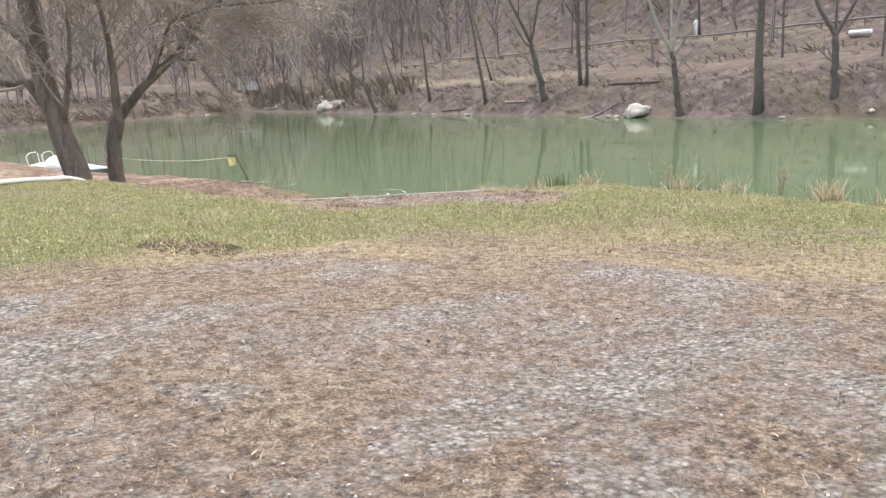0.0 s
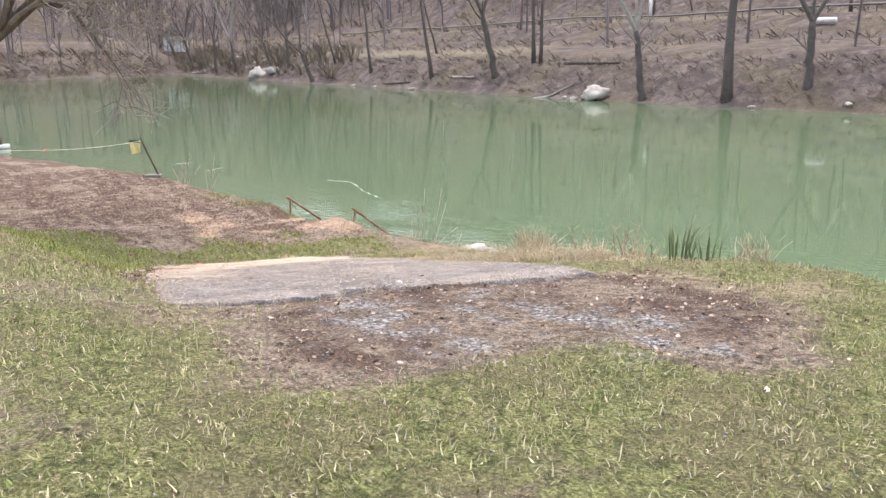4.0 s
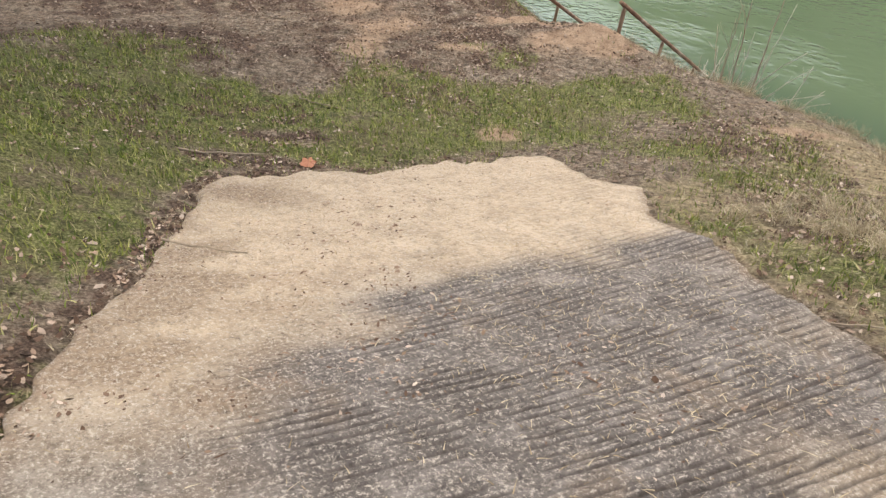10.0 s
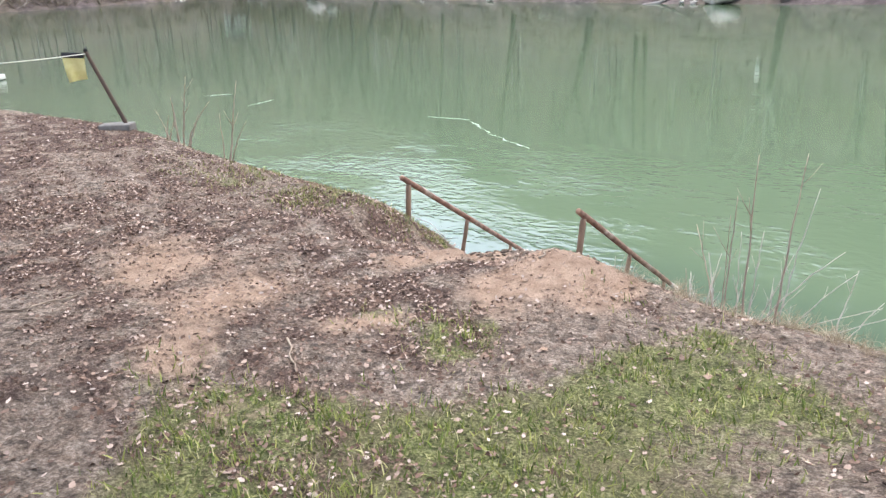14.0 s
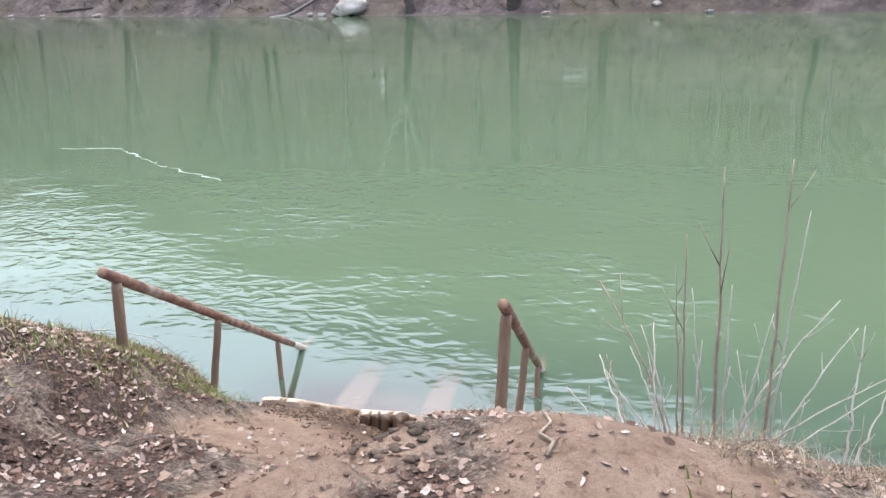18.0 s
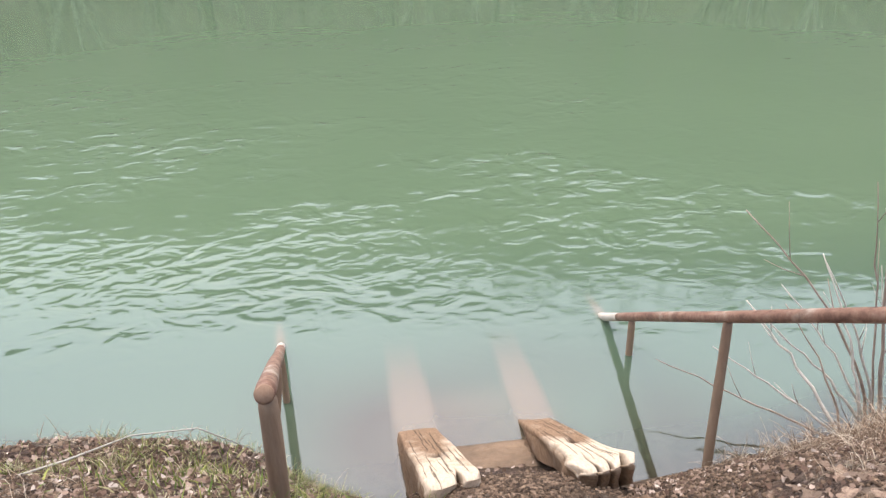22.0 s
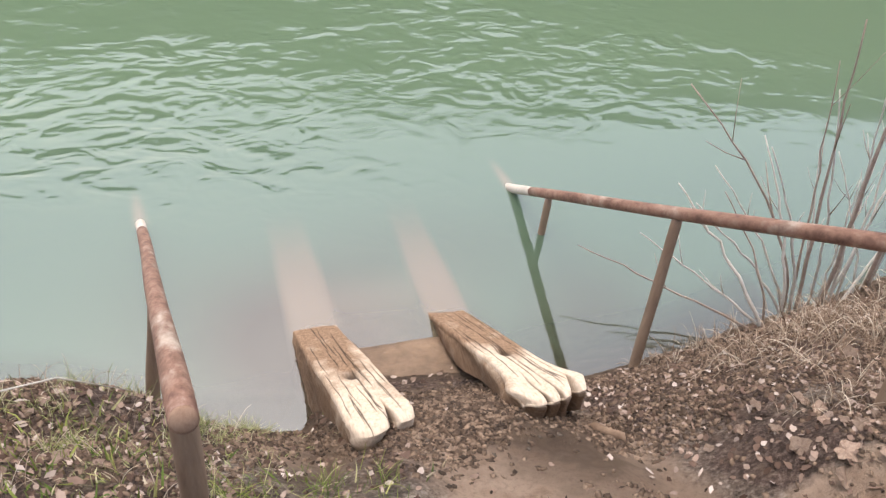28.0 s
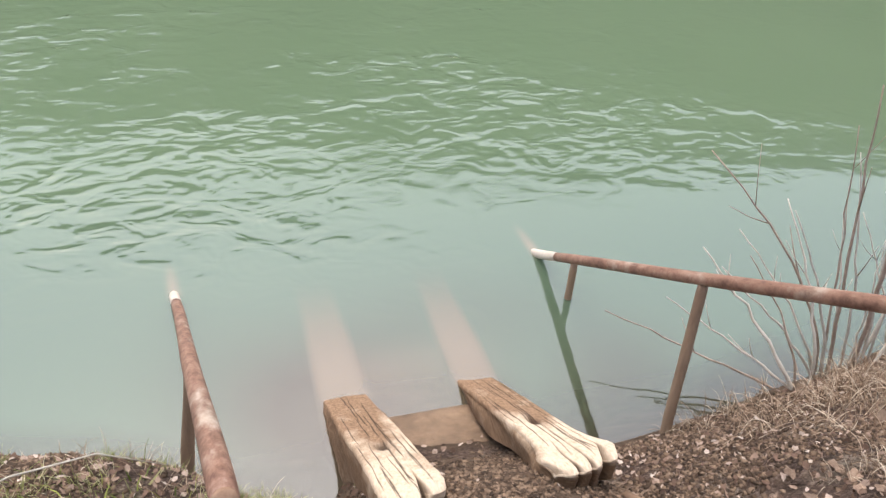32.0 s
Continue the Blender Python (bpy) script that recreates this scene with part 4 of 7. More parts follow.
RAIL_WOOD = peeled_material()
POST_WOOD = simple("grey_brown_post_wood", (0.17, 0.105, 0.068), (0.43, 0.305, 0.205), 20, 0.85, 0.6, 0.006, (1, 1, 0.15))
BLEACHED = simple("bleached_wood", (0.5, 0.42, 0.34), (0.78, 0.7, 0.6), 16, 0.85, 0.5, 0.006, (1, 1, 0.3))
END_GRAIN = simple("pole_end_grain", (0.2, 0.11, 0.07), (0.42, 0.28, 0.19), 40, 0.85, 0.5, 0.004)


def pole(a, b, r0, r1, seed, n=22, wob=0.0014, seg=16):
    a, b = np.array(a, float), np.array(b, float)
    rng = np.random.RandomState(seed)
    t = np.linspace(0, 1, n)
    pts = a + (b - a) * t[:, None] + wob * 2 * np.sin(t[:, None] * rng.uniform(4, 8, 3) + rng.uniform(0, 6, 3)) * np.sin(np.pi * t)[:, None]
    rad = r0 + (r1 - r0) * t + 0.0005 * np.sin(t * 17 + seed) * np.sin(np.pi * t)
    rad[0] *= 0.93
    rad[-1] *= 0.93
    return Shape().tube(pts, rad, seg)


def handrail(top, foot, posts, label, seed):
    top, foot = Vector(top), Vector(foot)
    root = thing("handrail", (top.x, top.y, ground_z(top.x, top.y)), label, "handrail", "handrails by the water")
    inv = root.matrix_world.inverted()

    def loc(p):
        return (inv @ Vector(p))[:]
    d = (foot - top).normalized()
    wetp = foot - d * 0.26
    part("rail", pole(loc(top - d * 0.06), loc(wetp), 0.028, 0.026, seed), RAIL_WOOD, root)
    part("bleached_end", pole(loc(wetp - d * 0.004), loc(foot + d * 0.75), 0.0263, 0.025, seed + 1), BLEACHED, root, "sun-bleached lower end dipping into the water")
    part("cut_end", Shape().tube([loc(top - d * 0.068), loc(top - d * 0.058)], [0.021, 0.026], 14), END_GRAIN, root, "weathered round cut end of the pole")
    for k, (t, foot_xyz, r) in enumerate(posts):
        p = top.lerp(foot, t)
        p.z -= 0.03
        part("post", pole(loc(p), loc(foot_xyz), r, r * 1.06, seed + 5 + k), POST_WOOD, root)
    return root


handrail((-1.735, -2.475, 1.585), (-1.999, 0, 0), [(0.02, (-1.75, -2.49, 0.72), 0.027), (0.425, (-1.958, -1.485, 0.1), 0.023), (0.79, (-1.95, -0.52, -0.7), 0.02)], "red-brown peeled pole handrail on the grassy bank side", 50)
handrail((0.205, -2.33, 1.508), (0, 0, 0), [(0.02, (0.17, -2.43, 0.62), 0.027), (0.44, (0.057, -1.44, 0.05), 0.022), (0.83, (0.02, -0.44, -0.7), 0.02)], "red-brown peeled pole handrail beside the leafless saplings", 70)


def timber_material():
    m, n, l, b = material("weathered_timber", 0.88)
    a = n.new("ShaderNodeVertexColor")
    a.layer_name = "bleach"
    sep = n.new("ShaderNodeSeparateColor")
    l.new(a.outputs["Color"], sep.inputs["Color"])
    v = coords(n, l, "Object", (1, 0.12, 1))
    g = noise_node(n, l, v, 95, 8, 0.7)
    mid = noise_node(n, l, coords(n, l), 7, 5, 0.6)
    brown = ramp(n, l, g, [(0.3, (0.15, 0.088, 0.05)), (0.55, (0.31, 0.195, 0.118)), (0.75, (0.43, 0.295, 0.19))])
    pale = ramp(n, l, g, [(0.3, (0.5, 0.37, 0.255)), (0.55, (0.72, 0.575, 0.43)), (0.75, (0.84, 0.72, 0.57))])
    f = n.new("ShaderNodeMath")
    f.operation = "ADD"
    l.new(sep.outputs["Red"], f.inputs[0])
    l.new(mid, f.inputs[1])
    col = mixed(n, l, ramp(n, l, f.outputs[0], [(0.55, 0.0), (0.95, 1.0)]), brown, pale)
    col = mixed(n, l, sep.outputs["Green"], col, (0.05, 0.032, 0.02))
    l.new(col, b.inputs["Base Color"])
    bumped(n, l, b, g, 0.6, 0.004)
    return m


TIMBER = timber_material()


def timber(name, near_l, near_r, wet_l, wet_r, thick, seed, flare, split_at, toes, label):
    """An old beam running down into the water; split and rotted at its upper end."""
    near_l, near_r, wet_l, wet_r = (np.array(p, float) for p in (near_l, near_r, wet_l, wet_r))
    nl, nw = 170, 110
    s, w = np.meshgrid(np.linspace(0, 2.1, nl), np.linspace(0, 1, nw), indexing="ij")
    top = (near_l[None, None] * (1 - w[..., None]) + near_r[None, None] * w[..., None])
    low = (wet_l[None, None] * (1 - w[..., None]) + wet_r[None, None] * w[..., None])
    p = top + (low - top) * s[..., None]
    rng = np.random.RandomState(seed)
    crack = np.zeros_like(s)
    for k in range(22):
        c0 = rng.uniform(0.06, 0.94)
        s0 = rng.uniform(-0.1, 0.7)
        s1 = s0 + rng.uniform(0.12, 0.4)
        line = c0 + 0.014 * np.sin(s * rng.uniform(7, 16) + k) + 0.006 * np.sin(s * rng.uniform(30, 55) + 2 * k) + 0.03 * (s - 0.4)
        width = rng.uniform(0.006, 0.011) * (0.6 + 0.5 * np.sin(s * rng.uniform(12, 30) + 3 * k) ** 2)
        crack = np.maximum(crack, np.exp(-((w - line) / width) ** 2) * step(s0, s0 + 0.1, s) * step(s1 + 0.12, s1, s))
    hole = np.exp(-(((w - 0.5) / 0.1) ** 2 + ((s - 0.42) / 0.03) ** 2))
    split = np.exp(-((w - split_at - 0.03 * np.sin(8 * s)) / (0.01 + 0.035 * step(0.12, 0.0, s))) ** 2) * step(0.24, 0.06, s)
    split2 = np.zeros_like(s)
    for k, toe in enumerate(toes):
        split2 = np.maximum(split2, np.exp(-((w - toe - 0.05 * s * (-1) ** k) / (0.012 + 0.02 * step(0.06, 0.0, s))) ** 2) * step(0.3, 0.1, s))
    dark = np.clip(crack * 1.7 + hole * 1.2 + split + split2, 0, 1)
    round_end = 0.03 * (1 - np.sqrt(np.clip(1 - (1 - np.clip(s / 0.1, 0, 1)) ** 2, 0, 1)))
    edge = np.minimum(w, 1 - w)
    p[..., 2] -= 0.02 * (1 - np.sqrt(np.clip(1 - (1 - np.clip(edge / 0.07, 0, 1)) ** 2, 0, 1)))
    p[..., 2] -= round_end + 0.004 * crack + 0.03 * hole + 0.035 * split + 0.01 * split2
    p[..., 2] += 0.003 * waves(w * 3, s * 2, seed, 1, 3)
    frayed = step(0.12, 0.0, edge) * (0.003 * waves(s * 5, w * 2, seed + 5, 1, 4) + 0.0015 * waves(s * 40, w * 3, seed + 6, 1, 4))
    p[..., 0] += np.sign(w - 0.5) * frayed + (w - 0.5) * flare * np.exp(-((s - 0.1) / 0.1) ** 2)
    p[..., 2] += 0.006 * waves(w * 2, s * 5, seed + 7, 1, 3) * step(0.4, 0.0, s)
    down = (low - top)[0, 0]
    down /= np.linalg.norm(down)
    lobe = np.where(w < split_at, (2 * np.abs(w / split_at - 0.5)) ** 4, (2 * np.abs((w - split_at) / (1 - split_at) - 0.5)) ** 4 + 0.5)
    tip = (0.006 * waves(w * 5, w * 0, seed + 1, 1.5, 4) + 0.055 * lobe) * step(0.2, 0.0, s) + (0.07 * split + 0.03 * split2) * step(0.15, 0.0, s)
    p += down[None, None] * tip[..., None]
    p[..., 2] = np.where(p[..., 2] < 0, p[..., 2] * 0.7, p[..., 2])
    top_v = p.reshape(-1, 3)
    root = thing(name, tuple(near_l - np.array([0, 0, thick])), label, "timber", "timbers into the water")
    base = np.array(root.matrix_world.translation)
    f = grid_faces(nw, nl)[:, ::-1]
    # sides, drawn down from the rim
    rim = np.concatenate([np.arange(nw)[::-1], np.arange(1, nl) * nw, (nl - 1) * nw + np.arange(1, nw), (np.arange(nl - 2, 0, -1)) * nw + nw - 1])
    rv = top_v[rim]
    lower, cols = [rv], 6
    for k in range(1, cols):
        q = rv.copy()
        q[:, 2] -= thick * (0.0, 0.06, 0.16, 0.36, 0.68, 1.0)[k]
        q[:, :2] += 0.012 * waves(q[:, 1] * 9 + k, q[:, 2] * 14, seed + 3, 0.8, 2.5)[:, None] * np.array([1.0, 0.35])
        lower.append(q)
    nr = len(rim)
    sv = np.concatenate(lower)
    sf = [(k * nr + j, (k + 1) * nr + j, (k + 1) * nr + (j + 1) % nr, k * nr + (j + 1) % nr) for k in range(cols - 1) for j in range(nr)]
    top_ob = new("weathered_top", mesh_of("weathered_top", top_v - base, f, [TIMBER]))
    top_ob.parent = root
    tagged(top_ob, "cracked, sun-bleached upper face of the beam")
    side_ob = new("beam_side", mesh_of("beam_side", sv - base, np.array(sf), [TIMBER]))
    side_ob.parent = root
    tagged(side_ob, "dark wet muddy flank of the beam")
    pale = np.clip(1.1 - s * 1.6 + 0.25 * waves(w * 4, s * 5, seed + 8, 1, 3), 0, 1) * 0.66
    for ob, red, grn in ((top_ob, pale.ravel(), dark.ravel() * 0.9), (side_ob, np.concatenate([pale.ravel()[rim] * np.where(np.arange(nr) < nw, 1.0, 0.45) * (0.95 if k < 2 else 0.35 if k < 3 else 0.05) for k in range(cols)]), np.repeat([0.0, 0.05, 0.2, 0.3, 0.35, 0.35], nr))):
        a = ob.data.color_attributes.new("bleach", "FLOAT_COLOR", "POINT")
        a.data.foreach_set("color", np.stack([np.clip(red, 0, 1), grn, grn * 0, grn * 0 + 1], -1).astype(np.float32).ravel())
    return root


timber("ramp_timber", (-1.305, -1.975, 0.70), (-1.085, -1.925, 0.68), (-1.365, -0.861, 0), (-1.152, -0.865, 0), 0.36, 3, 0.01, 0.6, (), "old split beam running into the water, bleached at its top")
timber("ramp_timber", (-0.695, -1.94, 0.675), (-0.505, -1.925, 0.675), (-0.731, -0.872, 0), (-0.543, -0.884, 0), 0.11, 6, 0.09, 0.78, (0.3, 0.52), "shorter cracked beam running into the water beside another")

# ---------------------------------------------------------------- small things at the landing
MUD = simple("wet_brown_mud", (0.13, 0.085, 0.055), (0.33, 0.225, 0.145), 14, 0.6, 0.7, 0.02)
board = Shape()
bb = bmesh.new()
bmesh.ops.create_grid(bb, x_segments=16, y_segments=8, size=0.5)
for q in bb.verts:
    q.co = Vector((-0.94 + q.co.x * 0.46, -1.19 + q.co.y * 0.32, 0.062 - q.co.y * 0.11 + 0.012 * noise.noise(q.co * 5)))
ext = bmesh.ops.extrude_face_region(bb, geom=bb.faces[:])
for q in [g for g in ext["geom"] if isinstance(g, bmesh.types.BMVert)]:
    q.co.z -= 0.05
bmesh.ops.recalc_face_normals(bb, faces=bb.faces[:])
solid("step_board", board.bm(bb), MUD, "mud-covered step board wedged between the two beams", "board")
rootp = Shape().tube([(-0.49, -1.93, 0.44), (-0.46, -1.96, 0.49), (-0.43, -2.0, 0.505), (-0.4, -2.03, 0.51), (-0.38, -2.06, 0.48)], [0.008, 0.02, 0.015, 0.021, 0.005], 9)
solid("driftwood_stub", rootp, POST_WOOD, "pale worn driftwood stub lying in the mud", "driftwood")

STONE = simple("pale_limestone", (0.42, 0.385, 0.36), (0.8, 0.765, 0.73), 12, 0.9, 0.6, 0.02, None, 0.25)
rng = np.random.RandomState(8)
for k, (x, y, sx, sy, sz) in enumerate([(5.5, -5.2, 0.2, 0.11, 0.08), (5.72, -5.42, 0.24, 0.13, 0.09), (5.95, -5.72, 0.2, 0.12, 0.09), (5.62, -5.62, 0.13, 0.09, 0.06), (6.1, -5.95, 0.17, 0.1, 0.07), (5.32, -5.02, 0.12, 0.08, 0.05), (6.35, -6.15, 0.12, 0.09, 0.05), (6.65, -6.35, 0.08, 0.06, 0.04), (5.85, -5.5, 0.1, 0.08, 0.06)]):
    st = thing("bank_stone", pose(x, y, ground_z(x, y) + sz * 0.35, rng.uniform(-14, 14), rng.uniform(-14, 14), rng.uniform(0, 180)), "pale flat limestone chunk in the straw on the bank", "stone", "stones on the bank")
    part("stone_body", Shape().bm(lump((sx, sy, sz), k + 3, 0.4)), STONE, st)
solid("ramp_stone", Shape().bm(lump((0.03, 0.025, 0.02), 31, 0.3, 2), Matrix.Translation((8.85, -10.82, float(near_ground(8.85, -10.82)) + 0.03))), STONE, "small grey stone at the upper edge of the ramp", "stone")

# flag pole, rope and its block
POLE_DARK = simple("dark_pole_wood", (0.06, 0.045, 0.035), (0.17, 0.12, 0.09), 20, 0.85, 0.4, 0.005)
YELLOW = simple("yellow_cloth", (0.62, 0.54, 0.16), (0.86, 0.79, 0.4), 9, 0.9, 0.2, 0.01)
BLACK = simple("black_band", (0.012, 0.012, 0.013), (0.04, 0.04, 0.042), 14, 0.8, 0.1)
ROPE = simple("pale_rope", (0.5, 0.48, 0.42), (0.74, 0.71, 0.63), 60, 0.9, 0.4, 0.003)
BLOCK = simple("grey_block", (0.14, 0.13, 0.115), (0.28, 0.262, 0.235), 14, 0.9, 0.5, 0.01)
flag_base, flag_top = Vector((-6.1, -2.98, ground_z(-6.1, -2.98) - 0.05)), Vector((-6.4, -3.24, 2.79))
fp = thing("flag_post", flag_base, "leaning dark wooden post with a yellow flag", "flag post")
part("pole", pole((0, 0, 0), flag_top - flag_base, 0.028, 0.023, 90), POLE_DARK, fp)
away = Vector((-0.72, -0.69, 0))
fl = Shape()
fv, ff = [], []
for side in (0, 1):
    for i in range(13):
        for j in range(11):
            a, d = i / 12, j / 10
            p = flag_top - flag_base + Vector((0, 0, -0.05)) + away * (0.03 + 0.27 * a + 0.03 * d * math.sin(a * 5)) + Vector((0, 0, -0.29 * d - 0.05 * a * d + 0.02 * a)) + Vector((0.69, -0.72, 0)) * (0.03 * math.sin(a * 7 + d * 3) * d + side * 0.004)
            fv.append(p[:])
for side in (0, 1):
    for i in range(12):
        for j in range(10):
            k = side * 143 + i * 11 + j
            ff.append((k, k + 11, k + 12, k + 1) if side else (k, k + 1, k + 12, k + 11))
fl.add(fv, ff)
flag_ob = part("flag", fl, YELLOW, fp, "faded yellow cloth hanging limp")
hem = Shape()
hv = [(Vector(fv[i * 11]) + Vector((0, 0, 0.035 - 0.065 * j)) + Vector((0.69, -0.72, 0)) * (0.012 if s else -0.012))[:] for s in (0, 1) for i in range(13) for j in (0, 1)]
hf = [(i * 2, i * 2 + 1, i * 2 + 3, i * 2 + 2) for i in range(12)] + [(26 + i * 2, 26 + i * 2 + 2, 26 + i * 2 + 3, 26 + i * 2 + 1) for i in range(12)] + [(i * 2, i * 2 + 2, 28 + i * 2, 26 + i * 2) for i in range(12)]
hem.add(hv, hf)
part("hem", hem, BLACK, flag_ob, "black upper hem of the flag")
part("cap", Shape().tube([(flag_top - flag_base)[:], (flag_top - flag_base + Vector((0, 0, 0.04)))[:]], [0.028, 0.02], 8), BLACK, fp)
solid("concrete_block", Shape().box((-0.2, -0.12, 0), (0.2, 0.12, 0.16), Matrix.Translation((-6.2, -3.1, ground_z(-6.2, -3.1) - 0.09)) @ Matrix.Rotation(0.7, 4, "Z"), 0.02), BLOCK, "grey concrete block at the foot of the flag post", "block")


def sagging(a, b, sag, n=24):
    a, b = np.array(a, float), np.array(b, float)
    t = np.linspace(0, 1, n)
    p = a + (b - a) * t[:, None]
    p[:, 2] -= sag * 4 * t * (1 - t)
    return p


TREE_B, TREE_A = (-2.45, -9.45), (-2.3, -10.4)
RIGHT = np.array([0.737, 0.676, 0.0])
zb, za = ground_z(*TREE_B), ground_z(*TREE_A)
solid("rope", Shape().tube(sagging(flag_top + Vector((0, 0, -0.03)), (TREE_B[0] - 0.1, TREE_B[1] + 0.16, zb + 1.5), 0.12), [0.006] * 24, 6), ROPE, "pale rope strung from the flag post to the tree", "rope")
FLOAT = simple("faded_orange_float", (0.5, 0.2, 0.1), (0.72, 0.36, 0.22), 20, 0.7, 0.2)
line = sagging(flag_top + Vector((0, 0, -0.03)), (TREE_B[0] - 0.1, TREE_B[1] + 0.16, zb + 1.5), 0.12)
knot = line[14]
stake_at = (-4.6, -12.5)
solid("rope", Shape().tube(sagging((TREE_A[0] - 0.3, TREE_A[1] - 0.1, za + 1.5), (stake_at[0], stake_at[1], ground_z(*stake_at) + 0.4), 0.1), [0.006] * 24, 6), ROPE, "pale rope strung from the trunk to a stake", "rope")
solid("rope_stake", pole((stake_at[0], stake_at[1], ground_z(*stake_at) - 0.05), (stake_at[0] - 0.02, stake_at[1], ground_z(*stake_at) + 0.5), 0.022, 0.02, 95), POST_WOOD, "short wooden stake holding the end of a rope", "stake")
solid("rope_float", Shape().bm(lump((0.05, 0.035, 0.03), 61, 0.3, 2), Matrix.Translation(knot)), FLOAT, "small faded orange float tied on the rope", "float")
WHITE_PAINT = simple("chalky_white_paint", (0.66, 0.64, 0.6), (0.84, 0.82, 0.78), 10, 0.8, 0.2, 0.004)
lp = [(0.35 + 1.6 * t, -11.15 - 3.6 * t) for t in np.linspace(0, 1, 12)]
solid("white_pole", Shape().tube([(x, y, ground_z(x, y) + 0.05) for x, y in lp], [0.05] * 12, 10), WHITE_PAINT, "long white pole lying on the grass by the trees", "pole")


# ---------------------------------------------------------------- trees on this bank
def limb_points(base, table):
    return [(base[0] + RIGHT[0] * r - RIGHT[1] * d, base[1] + RIGHT[1] * r + RIGHT[0] * d, base[2] + h) for r, h, d in table]


def bank_tree(at, trunk_table, trunk_r, limbs, seed, label, twig_kids):
    z = ground_z(*at)
    root = thing("tree", (at[0], at[1], z), label, "tree", "bare trees on the near bank")
    rng = np.random.RandomState(seed)
    pts = np.array(limb_points((0, 0, 0), trunk_table))
    # finer trunk with knobs
    tt = np.linspace(0, len(pts) - 1, 30)
    fine = np.stack([np.interp(tt, np.arange(len(pts)), pts[:, i]) for i in range(3)], -1) + rng.normal(0, 0.008, (30, 3))
    rad = np.interp(tt, np.arange(len(pts)), trunk_r) * (1 + rng.normal(0, 0.025, 30))
    part("trunk", Shape().tube(fine, rad, 14), BARK, root)
    twigs = Shape()
    for table, r0, r1, kids, depth in limbs:
        p = np.array(limb_points((0, 0, 0), table))
        t2 = np.linspace(0, len(p) - 1, 16)
        q = np.stack([np.interp(t2, np.arange(len(p)), p[:, i]) for i in range(3)], -1) + rng.normal(0, 0.012, (16, 3))
        rr = np.linspace(r0, r1, 16)
        part("limb", Shape().tube(q, rr, 9), BARK, root)
        branches = Shape()
        grow.top = depth
        for _ in range(kids):
            t = rng.uniform(0.3, 1.0)
            i = min(14, int(t * 15))
            d = q[i + 1] - q[i]
            d = d / np.linalg.norm(d)
            out = rng.normal(0, 1, 3)
            out -= d * (out @ d)
            out /= np.linalg.norm(out)
            grow(rng, [branches, twigs, twigs, twigs], q[i], d * 0.6 + out * 0.7 + np.array([0, 0, 0.1]), rng.uniform(0.9, 2.0), max(rr[i] * 0.45, 0.02), depth, 0.6, 0.05, (6, 4, 3, 3), twig_kids, 0.22, 0.68)
        if branches.count:
            part("branch", branches, TWIG, root, "forking bare side branches")
    part("crown", twigs, TWIG, root, "dense crown of fine leafless grey twigs")
    return root


bank_tree(TREE_A, [(0.05, -0.1, 0), (0.02, 0.3, 0), (-0.08, 1.07, 0), (-0.33, 2.1, 0), (-0.56, 3.32, 0), (-0.64, 4.52, 0), (-0.72, 5.62, 0), (-0.9, 7.72, 0.2), (-1.2, 10.22, 0.3)], [0.46, 0.37, 0.31, 0.27, 0.25, 0.23, 0.21, 0.15, 0.07],
          [([(-0.45, 2.72, 0), (-1.0, 3.42, 0.1), (-1.7, 3.47, 0.3), (-2.6, 3.62, 0.4)], 0.15, 0.04, 12, 3),
           ([(-0.6, 4.12, 0), (-1.1, 4.72, -0.2), (-1.9, 5.22, -0.4), (-3.0, 6.02, -0.6)], 0.13, 0.04, 7, 2),
           ([(-0.7, 5.32, 0), (-0.2, 6.12, 0.3), (0.5, 6.92, 0.6), (1.3, 7.92, 0.8)], 0.12, 0.03, 7, 2),
           ([(-0.35, 2.22, 0), (0.0, 2.92, -0.3), (0.35, 3.92, -0.5), (0.5, 5.32, -0.6)], 0.1, 0.03, 10, 3)],
          5, "stout leaning bare tree with rough brown bark", (4, 7))
bank_tree(TREE_B, [(0.02, -0.1, 0), (0.0, 0.3, 0), (-0.02, 1.22, 0), (0.03, 1.92, 0), (0.2, 2.47, 0), (0.3, 2.72, 0)], [0.29, 0.22, 0.19, 0.175, 0.19, 0.13],
          [([(0.2, 2.47, 0), (0.86, 3.22, 0.1), (2.0, 4.12, 0.2), (2.7, 4.92, 0.2), (3.3, 5.52, 0.3), (4.3, 7.02, 0.4)], 0.13, 0.03, 40, 3),
           ([(0.2, 2.52, 0), (0.32, 3.62, -0.1), (0.3, 4.62, -0.2), (0.15, 6.12, -0.3)], 0.12, 0.03, 24, 3),
           ([(1.7, 3.92, 0.2), (2.3, 3.82, 0), (2.7, 3.32, -0.1), (3.1, 2.72, -0.2)], 0.05, 0.015, 5, 2),
           ([(1.1, 3.42, 0.1), (1.9, 4.72, -0.3), (3.0, 5.02, -0.5), (5.2, 5.02, -0.7)], 0.07, 0.015, 26, 3)],
          9, "smaller forked bare tree with a dense net of twigs", (4, 7))

